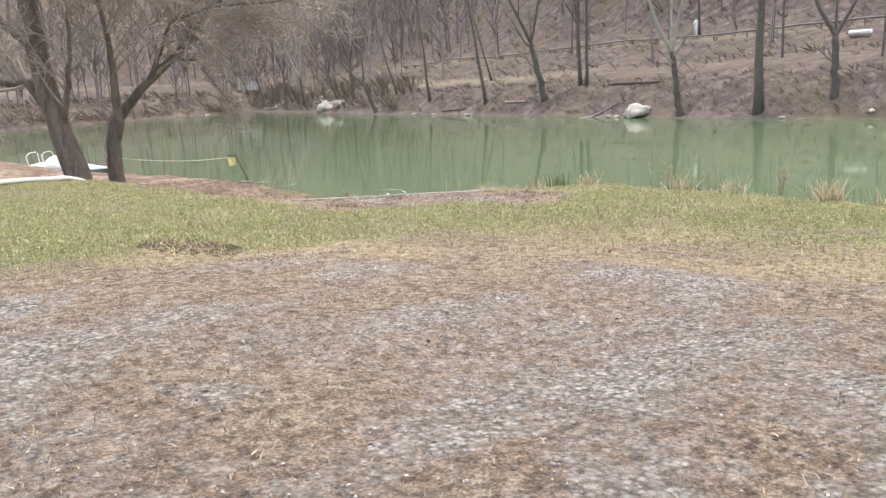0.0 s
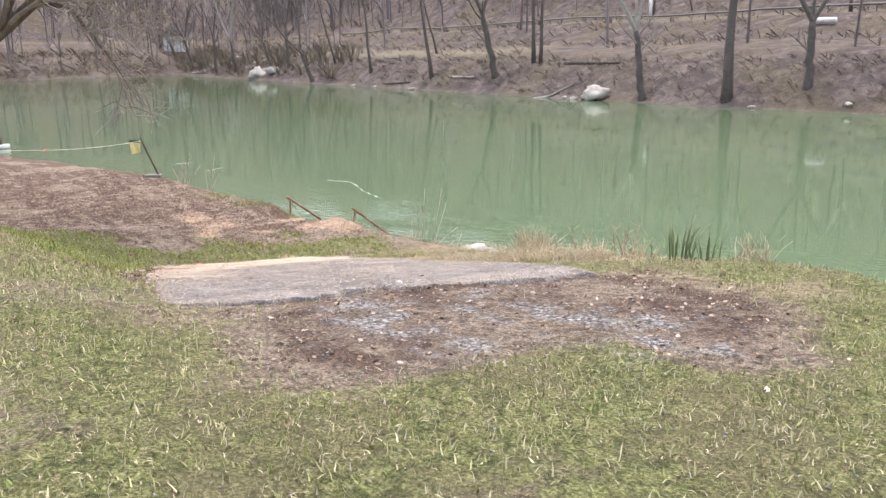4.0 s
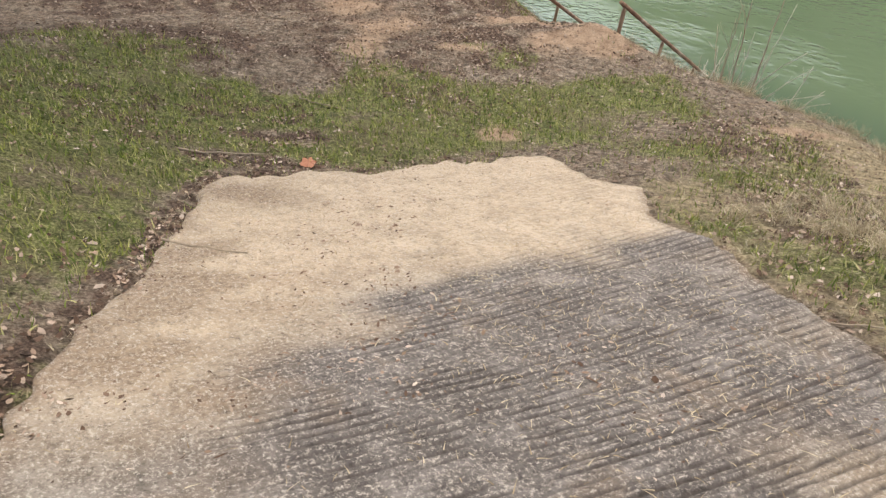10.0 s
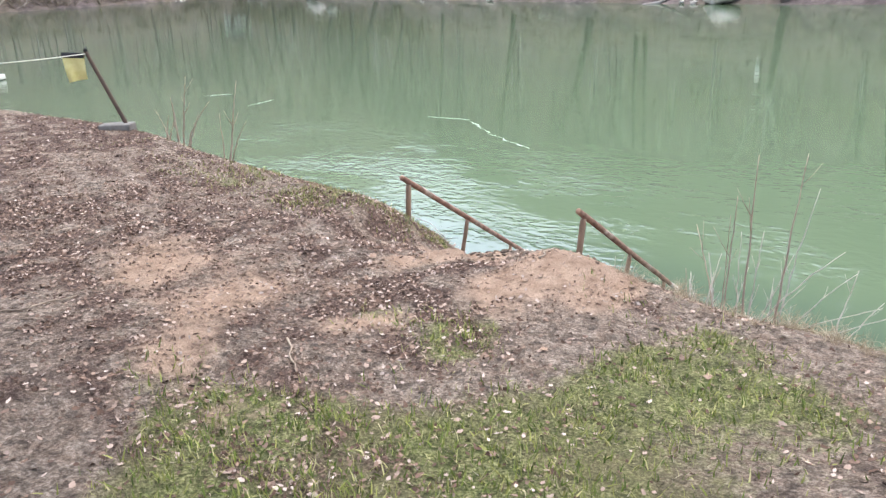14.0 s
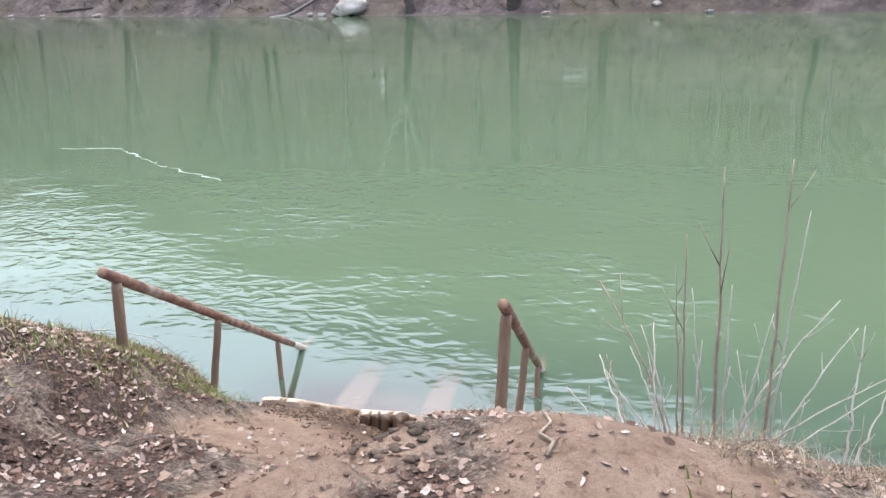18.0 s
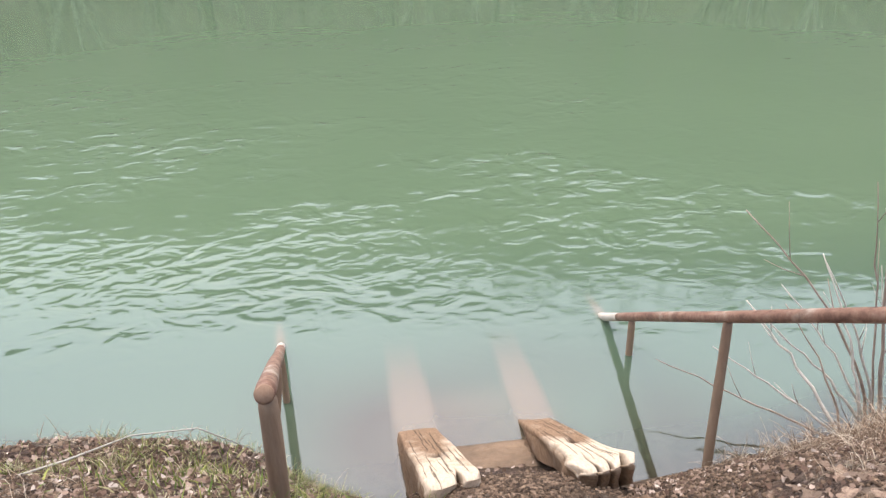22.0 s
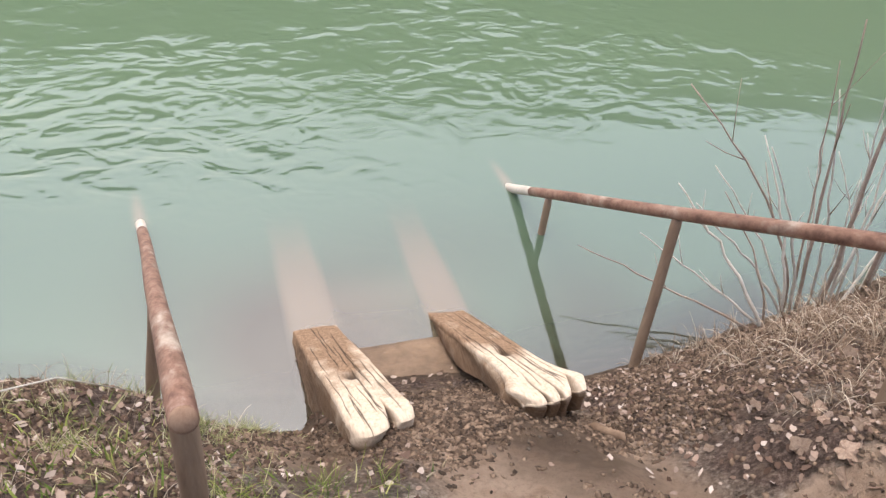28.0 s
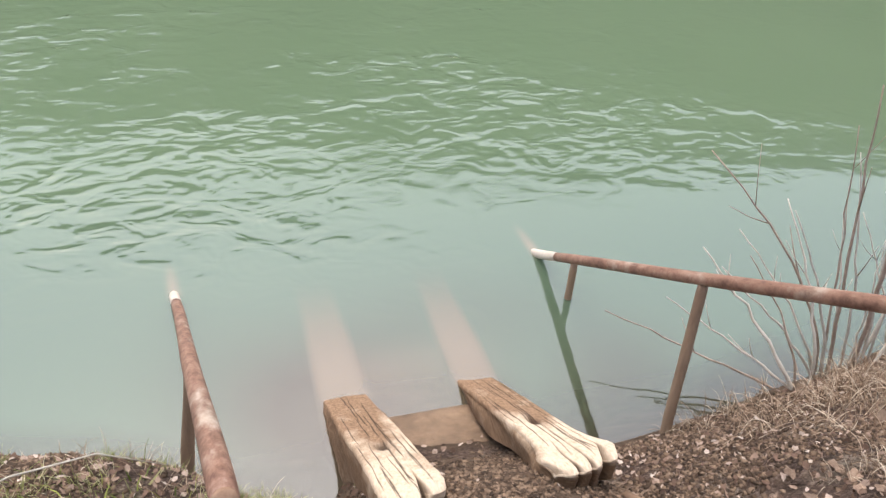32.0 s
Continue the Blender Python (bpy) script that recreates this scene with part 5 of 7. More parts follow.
# ---------------------------------------------------------------- boats
HULL_DARK = simple("dark_hull", (0.02, 0.02, 0.022), (0.07, 0.07, 0.075), 5, 0.45, 0.1)
GREY_BAND = simple("grey_hull_band", (0.2, 0.2, 0.2), (0.42, 0.41, 0.4), 4, 0.5, 0.1)
COVER = simple("white_boat_cover", (0.68, 0.68, 0.67), (0.86, 0.86, 0.85), 3, 0.7, 0.4, 0.02)
CHROME = simple("pale_tube_metal", (0.6, 0.6, 0.6), (0.8, 0.8, 0.8), 5, 0.35, 0.0, 0.01, None, 0, 0.6)


def loft(sections, closed_top=True):
    s = Shape()
    k = len(sections[0])
    v = np.concatenate([np.array(q, float) for q in sections])
    f = [(i * k + j, (i + 1) * k + j, (i + 1) * k + j + 1, i * k + j + 1) for i in range(len(sections) - 1) for j in range(k - 1)]
    f += [tuple(range(k))[::-1], tuple((len(sections) - 1) * k + j for j in range(k))]
    if closed_top:
        f += [(i * k, i * k + k - 1, (i + 1) * k + k - 1, (i + 1) * k) for i in range(len(sections) - 1)]
    s.add(v, f)
    return s


def hull_sections(length, beam, side, n=15):
    out = []
    for i in range(n):
        t = i / (n - 1)
        b = beam / 2 * (1 - max(0.0, (t - 0.55) / 0.45) ** 2.2 * 0.95)
        x = -length / 2 + length * t
        rise = 0.25 * max(0, t - 0.6) ** 1.5
        out.append([(x, b * a, z) for a, z in ((-1, side + rise), (-0.95, 0.1 + rise), (-0.6, -0.16 + rise), (0, -0.24 + rise), (0.6, -0.16 + rise), (0.95, 0.1 + rise), (1, side + rise))])
    return out


heading = math.degrees(math.atan2(0.685, 0.728))
bt = thing("moored_boat", pose(-36.5, 3.75, 0.0, 0, 0, heading), "dark-hulled boat under a rumpled white cover on the water", "boat", "boats at the bank")
part("hull", loft(hull_sections(5.8, 2.1, 0.55)), HULL_DARK, bt, "near-black boat hull")
part("side_band", Shape().box((-2.85, -1.06, 0.4), (1.2, 1.06, 0.62), None, 0.05), GREY_BAND, bt, "grey band along the gunwale")
cov = []
for i in range(33):
    t = i / 32
    b = 0.98 * (1 - max(0.0, (t - 0.5) / 0.5) ** 2.4 * 0.9)
    h = np.interp(t, [0, 0.04, 0.3, 0.36, 0.42, 0.52, 0.7, 0.75, 0.97, 1], [0.5, 1.0, 1.12, 1.5, 1.55, 1.4, 0.85, 0.8, 0.62, 0.3])
    cov.append([(-2.8 + 5.6 * t, b * math.cos(a) * 1.02, 0.58 + (h - 0.5) * max(0, math.sin(a)) ** 0.6 + 0.035 * math.sin(5 * a + 9 * t) * math.sin(a) + 0.03 * math.sin(23 * t + 2 * a) * math.sin(a)) for a in np.linspace(0, math.pi, 13)])
part("cover", loft(cov), COVER, bt, "rumpled white boat cover stepped over the seats")
part("window_band", Shape().box((-0.2, -1.07, 0.64), (1.5, -0.9, 0.76), None, 0.03), HULL_DARK, bt, "dark band of side windows")
for x0 in (-1.9, -0.9):
    part("frame_tube", Shape().tube([(x0, -0.8, 0.6), (x0 - 0.1, -0.8, 1.75), (x0 - 0.05, -0.4, 1.9), (x0 - 0.05, 0.4, 1.9), (x0 - 0.1, 0.8, 1.75), (x0, 0.8, 0.6)], [0.03] * 6, 6), CHROME, bt)
part("mooring_post", Shape().tube([(3.05, -0.15, -0.9), (3.0, -0.15, 0.5), (2.75, -0.15, 1.55)], [0.07, 0.07, 0.06], 8), POLE_DARK, bt)
part("stern_trim", Shape().box((2.75, -0.3, 0.02), (3.3, 0.25, 0.24), None, 0.06), WHITE_PAINT, bt, "small white outboard bracket")
b2 = thing("moored_boat", pose(-41.2, -0.2, 0.0, 0, 0, heading + 6), "low white open boat with a dark outboard motor", "boat", "boats at the bank")
part("hull", loft(hull_sections(4.6, 1.6, 0.35)), WHITE_PAINT, b2)
part("gunwale", Shape().tube([(-2.3, -0.82, 0.37), (0.2, -0.82, 0.37), (1.5, -0.6, 0.4), (2.3, 0, 0.45), (1.5, 0.6, 0.4), (0.2, 0.82, 0.37), (-2.3, 0.82, 0.37)], [0.035] * 7, 6), COVER, b2)
for yy in (-0.3, 0.3):
    part("ladder_hoop", Shape().tube([(0.9, yy, 0.3), (0.85, yy, 0.95), (1.0, yy, 1.15), (1.2, yy, 1.0), (1.3, yy, 0.3)], [0.03] * 5, 6), CHROME, b2)
motor = part("outboard_motor", Shape().box((-2.65, -0.2, 0.25), (-2.3, 0.2, 0.8), None, 0.07), HULL_DARK, b2, "black outboard motor")
part("motor_leg", Shape().box((-2.56, -0.06, -0.4), (-2.42, 0.06, 0.27), None, 0.02), HULL_DARK, motor)

# ---------------------------------------------------------------- the far bank
FAR_ROCK = simple("far_boulder", (0.26, 0.225, 0.195), (0.62, 0.57, 0.51), 2.2, 0.95, 0.8, 0.1)
for k, (x, y, sx, sy, sz, dz) in enumerate([(-24.1, 56.9, 1.45, 1.0, 0.75, 0.55), (-26.9, 57.4, 0.5, 0.4, 0.35, 0.1), (-28.1, 57.8, 0.35, 0.3, 0.3, 0.15), (-0.6, 51.0, 0.6, 0.5, 0.34, 0.55), (2.6, 49.3, 0.4, 0.3, 0.2, 0.12), (-8, 52.4, 0.5, 0.4, 0.3, 0.1), (-56, 67.8, 0.7, 0.5, 0.35, 0.15), (-66, 71.7, 0.8, 0.5, 0.3, 0.1), (-72, 73.7, 0.6, 0.5, 0.3, 0.1), (-112, 90, 2.6, 1.4, 1.3, 1.0), (-106, 88, 1.2, 0.9, 0.7, 1.8), (14, 45.9, 0.7, 0.6, 0.3, 0.25)]):
    bo = thing("boulder", pose(x, y, dz, 0, 0, 40 * k), "pale weathered boulder at the far waterline" if sx > 0.9 else "small grey rock at the far waterline", "boulder" if sx > 0.9 else "rock", "rocks along the far shore")
    part("rock_body", Shape().bm(lump((sx, sy, sz) if sx > 0.9 else (sx * 0.65, sy * 0.65, sz * 0.45), 40 + k, 0.6, 3)), FAR_ROCK, bo)


def far_tree(seed, height, r, lean, fork_at, spread_w, label, pale=False):
    """A bare tree; lean: how far it leans along the bank for each metre of height; fork_at: the height of its fork, 0 for none."""
    rng = np.random.RandomState(seed)
    root = thing("tree", (0, 0, 0), label, "tree", "bare trees on the far bank")
    side = np.array([RIGHT[0], RIGHT[1], 0.0])
    top = fork_at or height * 0.9
    pts = [np.array([0, 0, -0.6]) - side * lean * 0.6]
    for i in range(1, 11):
        h = top * i / 10
        pts.append(side * (lean * h + 0.012 * lean * h * h / max(1, height) * 10 + rng.normal(0, 0.04)) + np.array([rng.normal(0, 0.04), rng.normal(0, 0.04), h]))
    part("trunk", Shape().tube(pts, [r * (1.3 if i == 0 else 1 - (0.3 if fork_at else 0.78) * i / 10) for i in range(11)], 9), FAR_BARK, root)
    crown = Shape()
    tip = np.array(pts[-1])
    grow.top, grow.bend = 3, 4

    def limb(base, way, length, radius, spread, seg, kids, wander, ratio):
        s = Shape()
        grow(rng, [s, s, crown, crown], base, way, length, radius, 3, spread, 0.0, seg, kids, wander, ratio)
        if s.count:
            part("limb", s, PALE_BARK if pale else FAR_BARK, root)

    if fork_at:
        for k, sg in enumerate((-1, 1, 0.2)[:2 + seed % 2]):
            limb(tip, side * (sg * spread_w + lean) + np.array([0, 0, 1.0]) + rng.normal(0, 0.1, 3), (height - fork_at) * rng.uniform(0.8, 1.0), r * (0.58 - 0.1 * k), 0.45, (7, 5, 3, 3), (4, 7), 0.12, 0.5)
    for k in range(3 if fork_at else 8):
        i = rng.randint(5, 10)
        a = rng.uniform(0, 6.28)
        limb(pts[i], (math.cos(a), math.sin(a), 0.9), height * rng.uniform(0.14, 0.26), r * 0.26, 0.6, (5, 4, 3, 3), (3, 5), 0.14, 0.55)
    grow.bend = 0
    part("crown", crown, PALE_BARK if pale or seed % 2 else FAR_BARK, root, "thin leafless crown of fine twigs")
    return root


FAR_TREES = [(-101.3, 87.6, 3, 20, 0.34, -0.02, 7.0, 0.3, "forked leafless tree at the edge of the far water"), (-86.3, 79.1, 4, 16, 0.36, -0.36, 5.0, 0.5, "leaning leafless tree over the far water"), (-84.3, 82.4, 5, 17, 0.2, -0.22, 0, 0.3, "thin leaning leafless tree on the far bank"), (-70.6, 75.9, 6, 21, 0.24, -0.07, 0, 0.3, "slender leafless tree on the far bank"),
             (-54.2, 69.5, 7, 23, 0.27, -0.12, 0, 0.3, "tall slender leaning leafless tree on the far bank"), (-41.3, 65.1, 8, 20, 0.42, -0.2, 7.0, 0.35, "stout leaning forked leafless tree on the far bank"), (-36.8, 66.2, 9, 22, 0.25, -0.01, 0, 0.2, "straight grey leafless tree close beside its twin"), (-35.7, 65.8, 10, 21, 0.22, 0.02, 0, 0.2, "straight grey leafless tree close beside its twin"),
             (-18.8, 55.5, 11, 18, 0.36, -0.12, 6.2, 0.38, "leafless tree with a wide pale fork at the far water"), (-10.5, 53.7, 12, 24, 0.44, 0.0, 0, 0.2, "thick straight grey leafless trunk on the far bank"), (-4.2, 53.6, 13, 15, 0.36, -0.02, 5.0, 0.7, "low spreading forked leafless tree on the far bank")]
made_trees = []
for x, y, seed, height, r, lean, fork_at, spread_w, label in FAR_TREES:
    tree = far_tree(seed, height, r, lean, fork_at, spread_w, label, seed == 11)
    tree.matrix_world = Matrix.Translation((x, y, ground_z(x, y) - 0.1))
    made_trees.append(tree)
for k, (x, y, kind, sc) in enumerate([(-111, 92, 1, 0.9), (-141, 102, 0, 1.0), (-162, 111, 5, 1.0), (-128, 97, 8, 1.0), (9, 50, 3, 0.95), (17, 48, 5, 1.0), (28, 44, 8, 1.0), (-63, 82, 2, 0.9), (-180, 119, 1, 1.0), (-200, 128, 0, 1.0), (-36, 97, 6, 0.8), (-8, 84, 3, 0.8)]):
    there = Matrix.Translation((x, y, ground_z(x, y) - 0.15)) @ Matrix.Rotation(radians((k * 67) % 50 - 25), 4, "Z") @ Matrix.Scale(sc, 4)
    copy_thing(made_trees[kind], there)

# woods on the hillside, one mass of many bare trees
rng = np.random.RandomState(77)
tv, tf = [], []
count = 0
for _ in range(4):
    sh = Shape()
    grow.top, grow.bend = 2, 2
    grow(rng, [sh, sh, sh], (0, 0, -0.03), (rng.normal(0, 0.05), rng.normal(0, 0.05), 1), 1.0, 0.012, 2, 0.5, 0.0, (4, 3, 3), (5, 8), 0.05, 0.42)
    grow.bend = 0
    base_v, base_f = np.concatenate(sh.v), np.array(sh.f)
    n_t = 210
    px, py = [], []
    while len(px) < n_t:
        x, y = rng.uniform(-230, 120), rng.uniform(40, 270)
        q = (y - float(along(FAR_SHORE, x))) * 0.92
        if q < 9 or q > 165 or (26 < q < 34) or (q < 26 and rng.rand() > 0.25):
            continue
        px.append(x)
        py.append(y)
    px, py = np.array(px), np.array(py)
    hgt = rng.uniform(8, 17, n_t)
    v, f = scatter(base_v, base_f, np.stack([px, py, terrain(px, py)], -1), rng.uniform(0, 6.28, n_t), np.stack([hgt * 1.1, hgt * 1.1, hgt], -1))
    tv.append(v)
    tf.append(f + count)
    count += len(v)
HILL_TWIG = island("hillside_bark", [(0.0, (0.1591, 0.1291, 0.1254)), (0.6, (0.2434, 0.2012, 0.1966)), (1.0, (0.3931, 0.3463, 0.3323))], 0.95, 1.0)
tagged(new("hillside_woods", mesh_of("hillside_woods", np.concatenate(tv), np.concatenate(tf), [HILL_TWIG])), "grey-brown leafless woods covering the far hillside", "woods", kind="stuff")
# woods at the head of the reach
rng = np.random.RandomState(78)
n_t = 620
px, py = -171 - 190 * rng.rand(n_t) ** 1.4, rng.uniform(-70, 250, n_t)
hgt = rng.uniform(4, 19, n_t)
v, f = scatter(base_v, base_f, np.stack([px, py, terrain(px, py)], -1), rng.uniform(0, 6.28, n_t), np.stack([hgt * 1.2, hgt * 1.2, hgt], -1))
tagged(new("upstream_woods", mesh_of("upstream_woods", v, f, [HILL_TWIG])), "bare woods at the upstream bend of the river", "woods", kind="stuff")

# brush along the far bank
fan_v, fan_f = [], []
for k in range(9):
    a, e, w = rng.uniform(0, 6.28), rng.uniform(0.5, 1.45), 0.012
    d = np.array([math.cos(a) * math.cos(e), math.sin(a) * math.cos(e), math.sin(e)]) * rng.uniform(0.6, 1.0)
    s = np.array([-math.sin(a), math.cos(a), 0]) * w
    fan_v += [-s, s, d * 0.6 + s * 0.7 + [0, 0, 0.02], d + [0, 0, -0.05]]
    fan_f.append((4 * k, 4 * k + 1, 4 * k + 2, 4 * k + 3))
n_b = 9500
px = rng.uniform(-230, 60, n_b)
qq = np.where(rng.rand(n_b) < 0.45, rng.uniform(0.4, 6.5, n_b), rng.uniform(6, 75, n_b))
keep = ~((qq > 8) & (qq < 15) & (rng.rand(n_b) < 0.8))
px, qq = px[keep], qq[keep]
py = along(FAR_SHORE, px) + qq / 0.92
extra = 900
px = np.concatenate([px, -170.5 - 22 * rng.rand(extra) ** 1.5])
py = np.concatenate([py, rng.uniform(-40, 112, extra)])
hgt = rng.uniform(0.4, 1.5, len(px)) * np.where(np.concatenate([qq, np.full(extra, 30.0)]) < 6.5, 0.6, 1.0) * np.where(np.arange(len(px)) >= len(px) - extra, 2.2, 1.0)
v, f = scatter(fan_v, fan_f, np.stack([px, py, terrain(px, py) - 0.05], -1), rng.uniform(0, 6.28, len(px)), np.stack([hgt * 1.5, hgt * 1.5, hgt], -1))
BRUSH = island("dry_brush", [(0.0, (0.1148, 0.0902, 0.0697)), (0.5, (0.1968, 0.1558, 0.1189)), (0.85, (0.2952, 0.2419, 0.1763)), (1.0, (0.3444, 0.3034, 0.246))], 0.95, 1.0)
tagged(new("far_brush", mesh_of("far_brush", v, f, [BRUSH])), "dry brown brush and brambles along the far bank", "brush", kind="stuff")

# guard rail, fallen logs, white marker beyond the river
GALV = simple("dull_galvanised_steel", (0.13, 0.12, 0.11), (0.24, 0.225, 0.21), 3, 0.6, 0.1, 0.01, None, 0, 0.5)
gr_pts = []
for x in np.linspace(-120, 25, 59):
    y = float(along(FAR_SHORE, x)) + 27.6 / 0.92
    gr_pts.append((x, y, ground_z(x, y)))
gr = thing("guard_rail", gr_pts[0], "dull grey roadside guard rail on the far hillside", "guard rail")
o = np.array(gr_pts[0])
part("beam", Shape().tube([np.array(p) - o + [0, 0, 0.75] for p in gr_pts], [0.13] * len(gr_pts), 5), GALV, gr)
for p in gr_pts[::2]:
    part("post", Shape().box((-0.07, -0.07, -0.3), (0.07, 0.07, 0.8), Matrix.Translation(Vector(p) - Vector(o)), 0.01), GALV, gr)
for k, (x, y, ln, az, r) in enumerate([(-28, 63.2, 7.5, -15, 0.2), (-47, 66.8, 5, -20, 0.18), (-61, 70.6, 6, -15, 0.16), (-30, 58.8, 4, 30, 0.15), (-113, 88.5, 9, -35, 0.25), (-150, 104, 10, -20, 0.25)]):
    c, s = math.cos(radians(az)), math.sin(radians(az))
    pts = [(x + c * ln * t, y + s * ln * t) for t in np.linspace(-0.5, 0.5, 7)]
    solid("fallen_log", Shape().tube([(a, b, ground_z(a, b) + r * 0.7) for a, b in pts], [r * (1.1 - 0.1 * i) for i in range(7)], 8), FAR_BARK if k % 2 == 0 else PALE_BARK, "weathered fallen log lying on the far bank", "log", "logs on the far bank")
mx, my = -36.1, 96
mk = thing("marker_post", (mx, my, ground_z(mx, my) - 0.1), "white marker post beside the far road", "post")
part("pole", Shape().tube([(0, 0, 0), (0, 0, 2.6)], [0.22, 0.2], 8), WHITE_PAINT, mk)
part("plate", Shape().box((-0.3, -0.05, 1.7), (0.3, 0.05, 2.5), None, 0.03), WHITE_PAINT, mk)
wx, wy = -9.0, 78
wp = [(wx - 1.2 + 2.3 * t, wy - 0.6 * t) for t in np.linspace(0, 1, 5)]
solid("white_pipe", Shape().tube([(a, b, ground_z(a, b) + 0.45) for a, b in wp], [0.3] * 5, 9), WHITE_PAINT, "short white culvert pipe on the far slope", "pipe")

# pale rock spilled down the far bank, and a small house above the bend
rng = np.random.RandomState(81)
for cxy, rad, n_s in (((-144.0, 105.6), (7.5, 2.6), 150), ((-119.5, 96.0), (3.2, 1.6), 45), ((-166, 96), (5, 6), 60)):
    rp = Shape()
    for k in range(n_s):
        a, q = rng.uniform(0, 6.28), math.sqrt(rng.rand())
        x, y = cxy[0] + rad[0] * q * math.cos(a), cxy[1] + rad[1] * q * math.sin(a)
        s = rng.uniform(0.12, 0.42)
        rp.bm(lump((s, s * 0.8, s * 0.6), k, 0.5, 1), Matrix.Translation((x, y, ground_z(x, y) + s * 0.2)))
    solid("rock_spill", rp, FAR_ROCK, "pale broken rocks spilled down the far bank", "rocks", kind="stuff", smooth=False)
hx, hy = -197.0, 131.5
house = thing("house", pose(hx, hy, ground_z(hx, hy) - 0.4, 0, 0, 34), "small pale house with a dark roof among bare trees", "house")
SIDING = simple("pale_siding", (0.52, 0.51, 0.48), (0.72, 0.7, 0.66), 2, 0.9, 0.2, 0.01)
ROOF = simple("dark_shingle", (0.05, 0.048, 0.05), (0.12, 0.115, 0.115), 3, 0.95, 0.4, 0.02)
part("wall", Shape().box((-2.6, -3.3, 0), (2.6, 3.3, 4.6), None, 0.03), SIDING, house, smooth=False)
rf = Shape()
rf.add([(-3, -3.7, 4.5), (3, -3.7, 4.5), (3, 3.7, 4.5), (-3, 3.7, 4.5), (0, -3.5, 6.9), (0, 3.5, 6.9)], [(0, 1, 4), (2, 3, 5), (1, 2, 5, 4), (3, 0, 4, 5), (0, 3, 2, 1)])
part("roof", rf, ROOF, house, "dark hipped shingle roof", smooth=False)
for yy in (-2.1, -0.7, 0.7, 2.1):
    wn_ob = part("window", Shape().box((2.55, yy - 0.45, 1.5), (2.68, yy + 0.45, 3.4), None, 0.02), WHITE_PAINT, house, smooth=False)
    part("pane", Shape().box((2.66, yy - 0.35, 1.6), (2.7, yy + 0.35, 3.3)), HULL_DARK, wn_ob, smooth=False)

# taller thickets on the far bank
rng = np.random.RandomState(90)
tall_v, tall_f = [], []
for k in range(16):
    a, e, w = rng.uniform(0, 6.28), rng.uniform(0.75, 1.5), 0.011
    d = np.array([math.cos(a) * math.cos(e), math.sin(a) * math.cos(e), math.sin(e)]) * rng.uniform(0.55, 1.0)
    s = np.array([-math.sin(a), math.cos(a), 0]) * w
    tall_v += [-s, s, d * 0.6 + s * 0.6 + [0, 0, 0.03], d + [0, 0, -0.02]]
    tall_f.append((4 * k, 4 * k + 1, 4 * k + 2, 4 * k + 3))
n_a, n_h = 260, 1500
px = np.concatenate([rng.uniform(-178, -80, n_a), rng.uniform(-260, 90, n_h)])
qq = np.concatenate([rng.uniform(0.5, 11, n_a), rng.uniform(35, 150, n_h)])
py = along(FAR_SHORE, px) + qq / 0.92
keep = waves(px, py, 91, 0.05, 0.25) > np.where(np.arange(len(px)) < n_a, -0.6, -0.1)
px, py = px[keep], py[keep]
hgt = rng.uniform(1.5, 5.0, len(px))
v, f = scatter(tall_v, tall_f, np.stack([px, py, terrain(px, py) - 0.1], -1), rng.uniform(0, 6.28, len(px)), np.stack([hgt * 1.1, hgt * 1.1, hgt], -1))
tagged(new("far_thicket", mesh_of("far_thicket", v, f, [BRUSH])), "grey-brown leafless thickets on the far bank and hillside", "thicket", kind="stuff")

# ---------------------------------------------------------------- plants by the water
SAP = simple("sapling_bark", (0.24, 0.165, 0.125), (0.48, 0.38, 0.3), 30, 0.85, 0.2, 0.003)
SAP_PALE = simple("pale_sapling_bark", (0.4, 0.36, 0.3), (0.66, 0.6, 0.52), 30, 0.85, 0.2, 0.003)
rng = np.random.RandomState(15)


def sapling(at, stems, seed, label):
    """Shoots from one foot; stems: foot and tip off that foot, height, thickness, and how much the shoot bows."""
    z = ground_z(*at)
    root = thing("sapling", (at[0], at[1], z), label, "sapling", "leafless saplings at the water")
    r = np.random.RandomState(seed)
    for fx, fy, dx, dy, h, rad, bow, pale in stems:
        s = Shape()
        n = 14
        t = np.linspace(0, 1, n)
        zf = ground_z(at[0] + fx, at[1] + fy) - z
        p = np.stack([fx + dx * t ** (1 + bow), fy + dy * t ** (1 + bow), zf - 0.06 + (h - zf + 0.06) * t ** (1 - 0.35 * bow)], -1)
        p = p + r.normal(0, 0.006, (n, 3)) * np.sin(np.pi * t)[:, None]
        rr = np.linspace(rad, rad * 0.3, n) * (1 + 0.12 * (np.arange(n) % 3 == 0))
        s.tube(p, rr, 7)
        length = math.hypot(h, math.hypot(dx, dy))
        for j in range(r.randint(1, 4) if length > 0.7 else r.randint(0, 2)):
            i = r.randint(4, n - 2)
            d = p[i + 1] - p[i]
            d = d / np.linalg.norm(d)
            out = r.normal(0, 1, 3)
            out -= d * (out @ d)
            e = (d * 0.7 + out / np.linalg.norm(out) * 0.5) * r.uniform(0.08, 0.26) * length
            s.tube([p[i], p[i] + e * 0.5 + np.array([0, 0, 0.01]), p[i] + e + np.array([0, 0, 0.04])], [rr[i] * 0.6, rr[i] * 0.45, rr[i] * 0.25], 5)
        part("stem", s, SAP_PALE if pale else SAP, root)
    return root


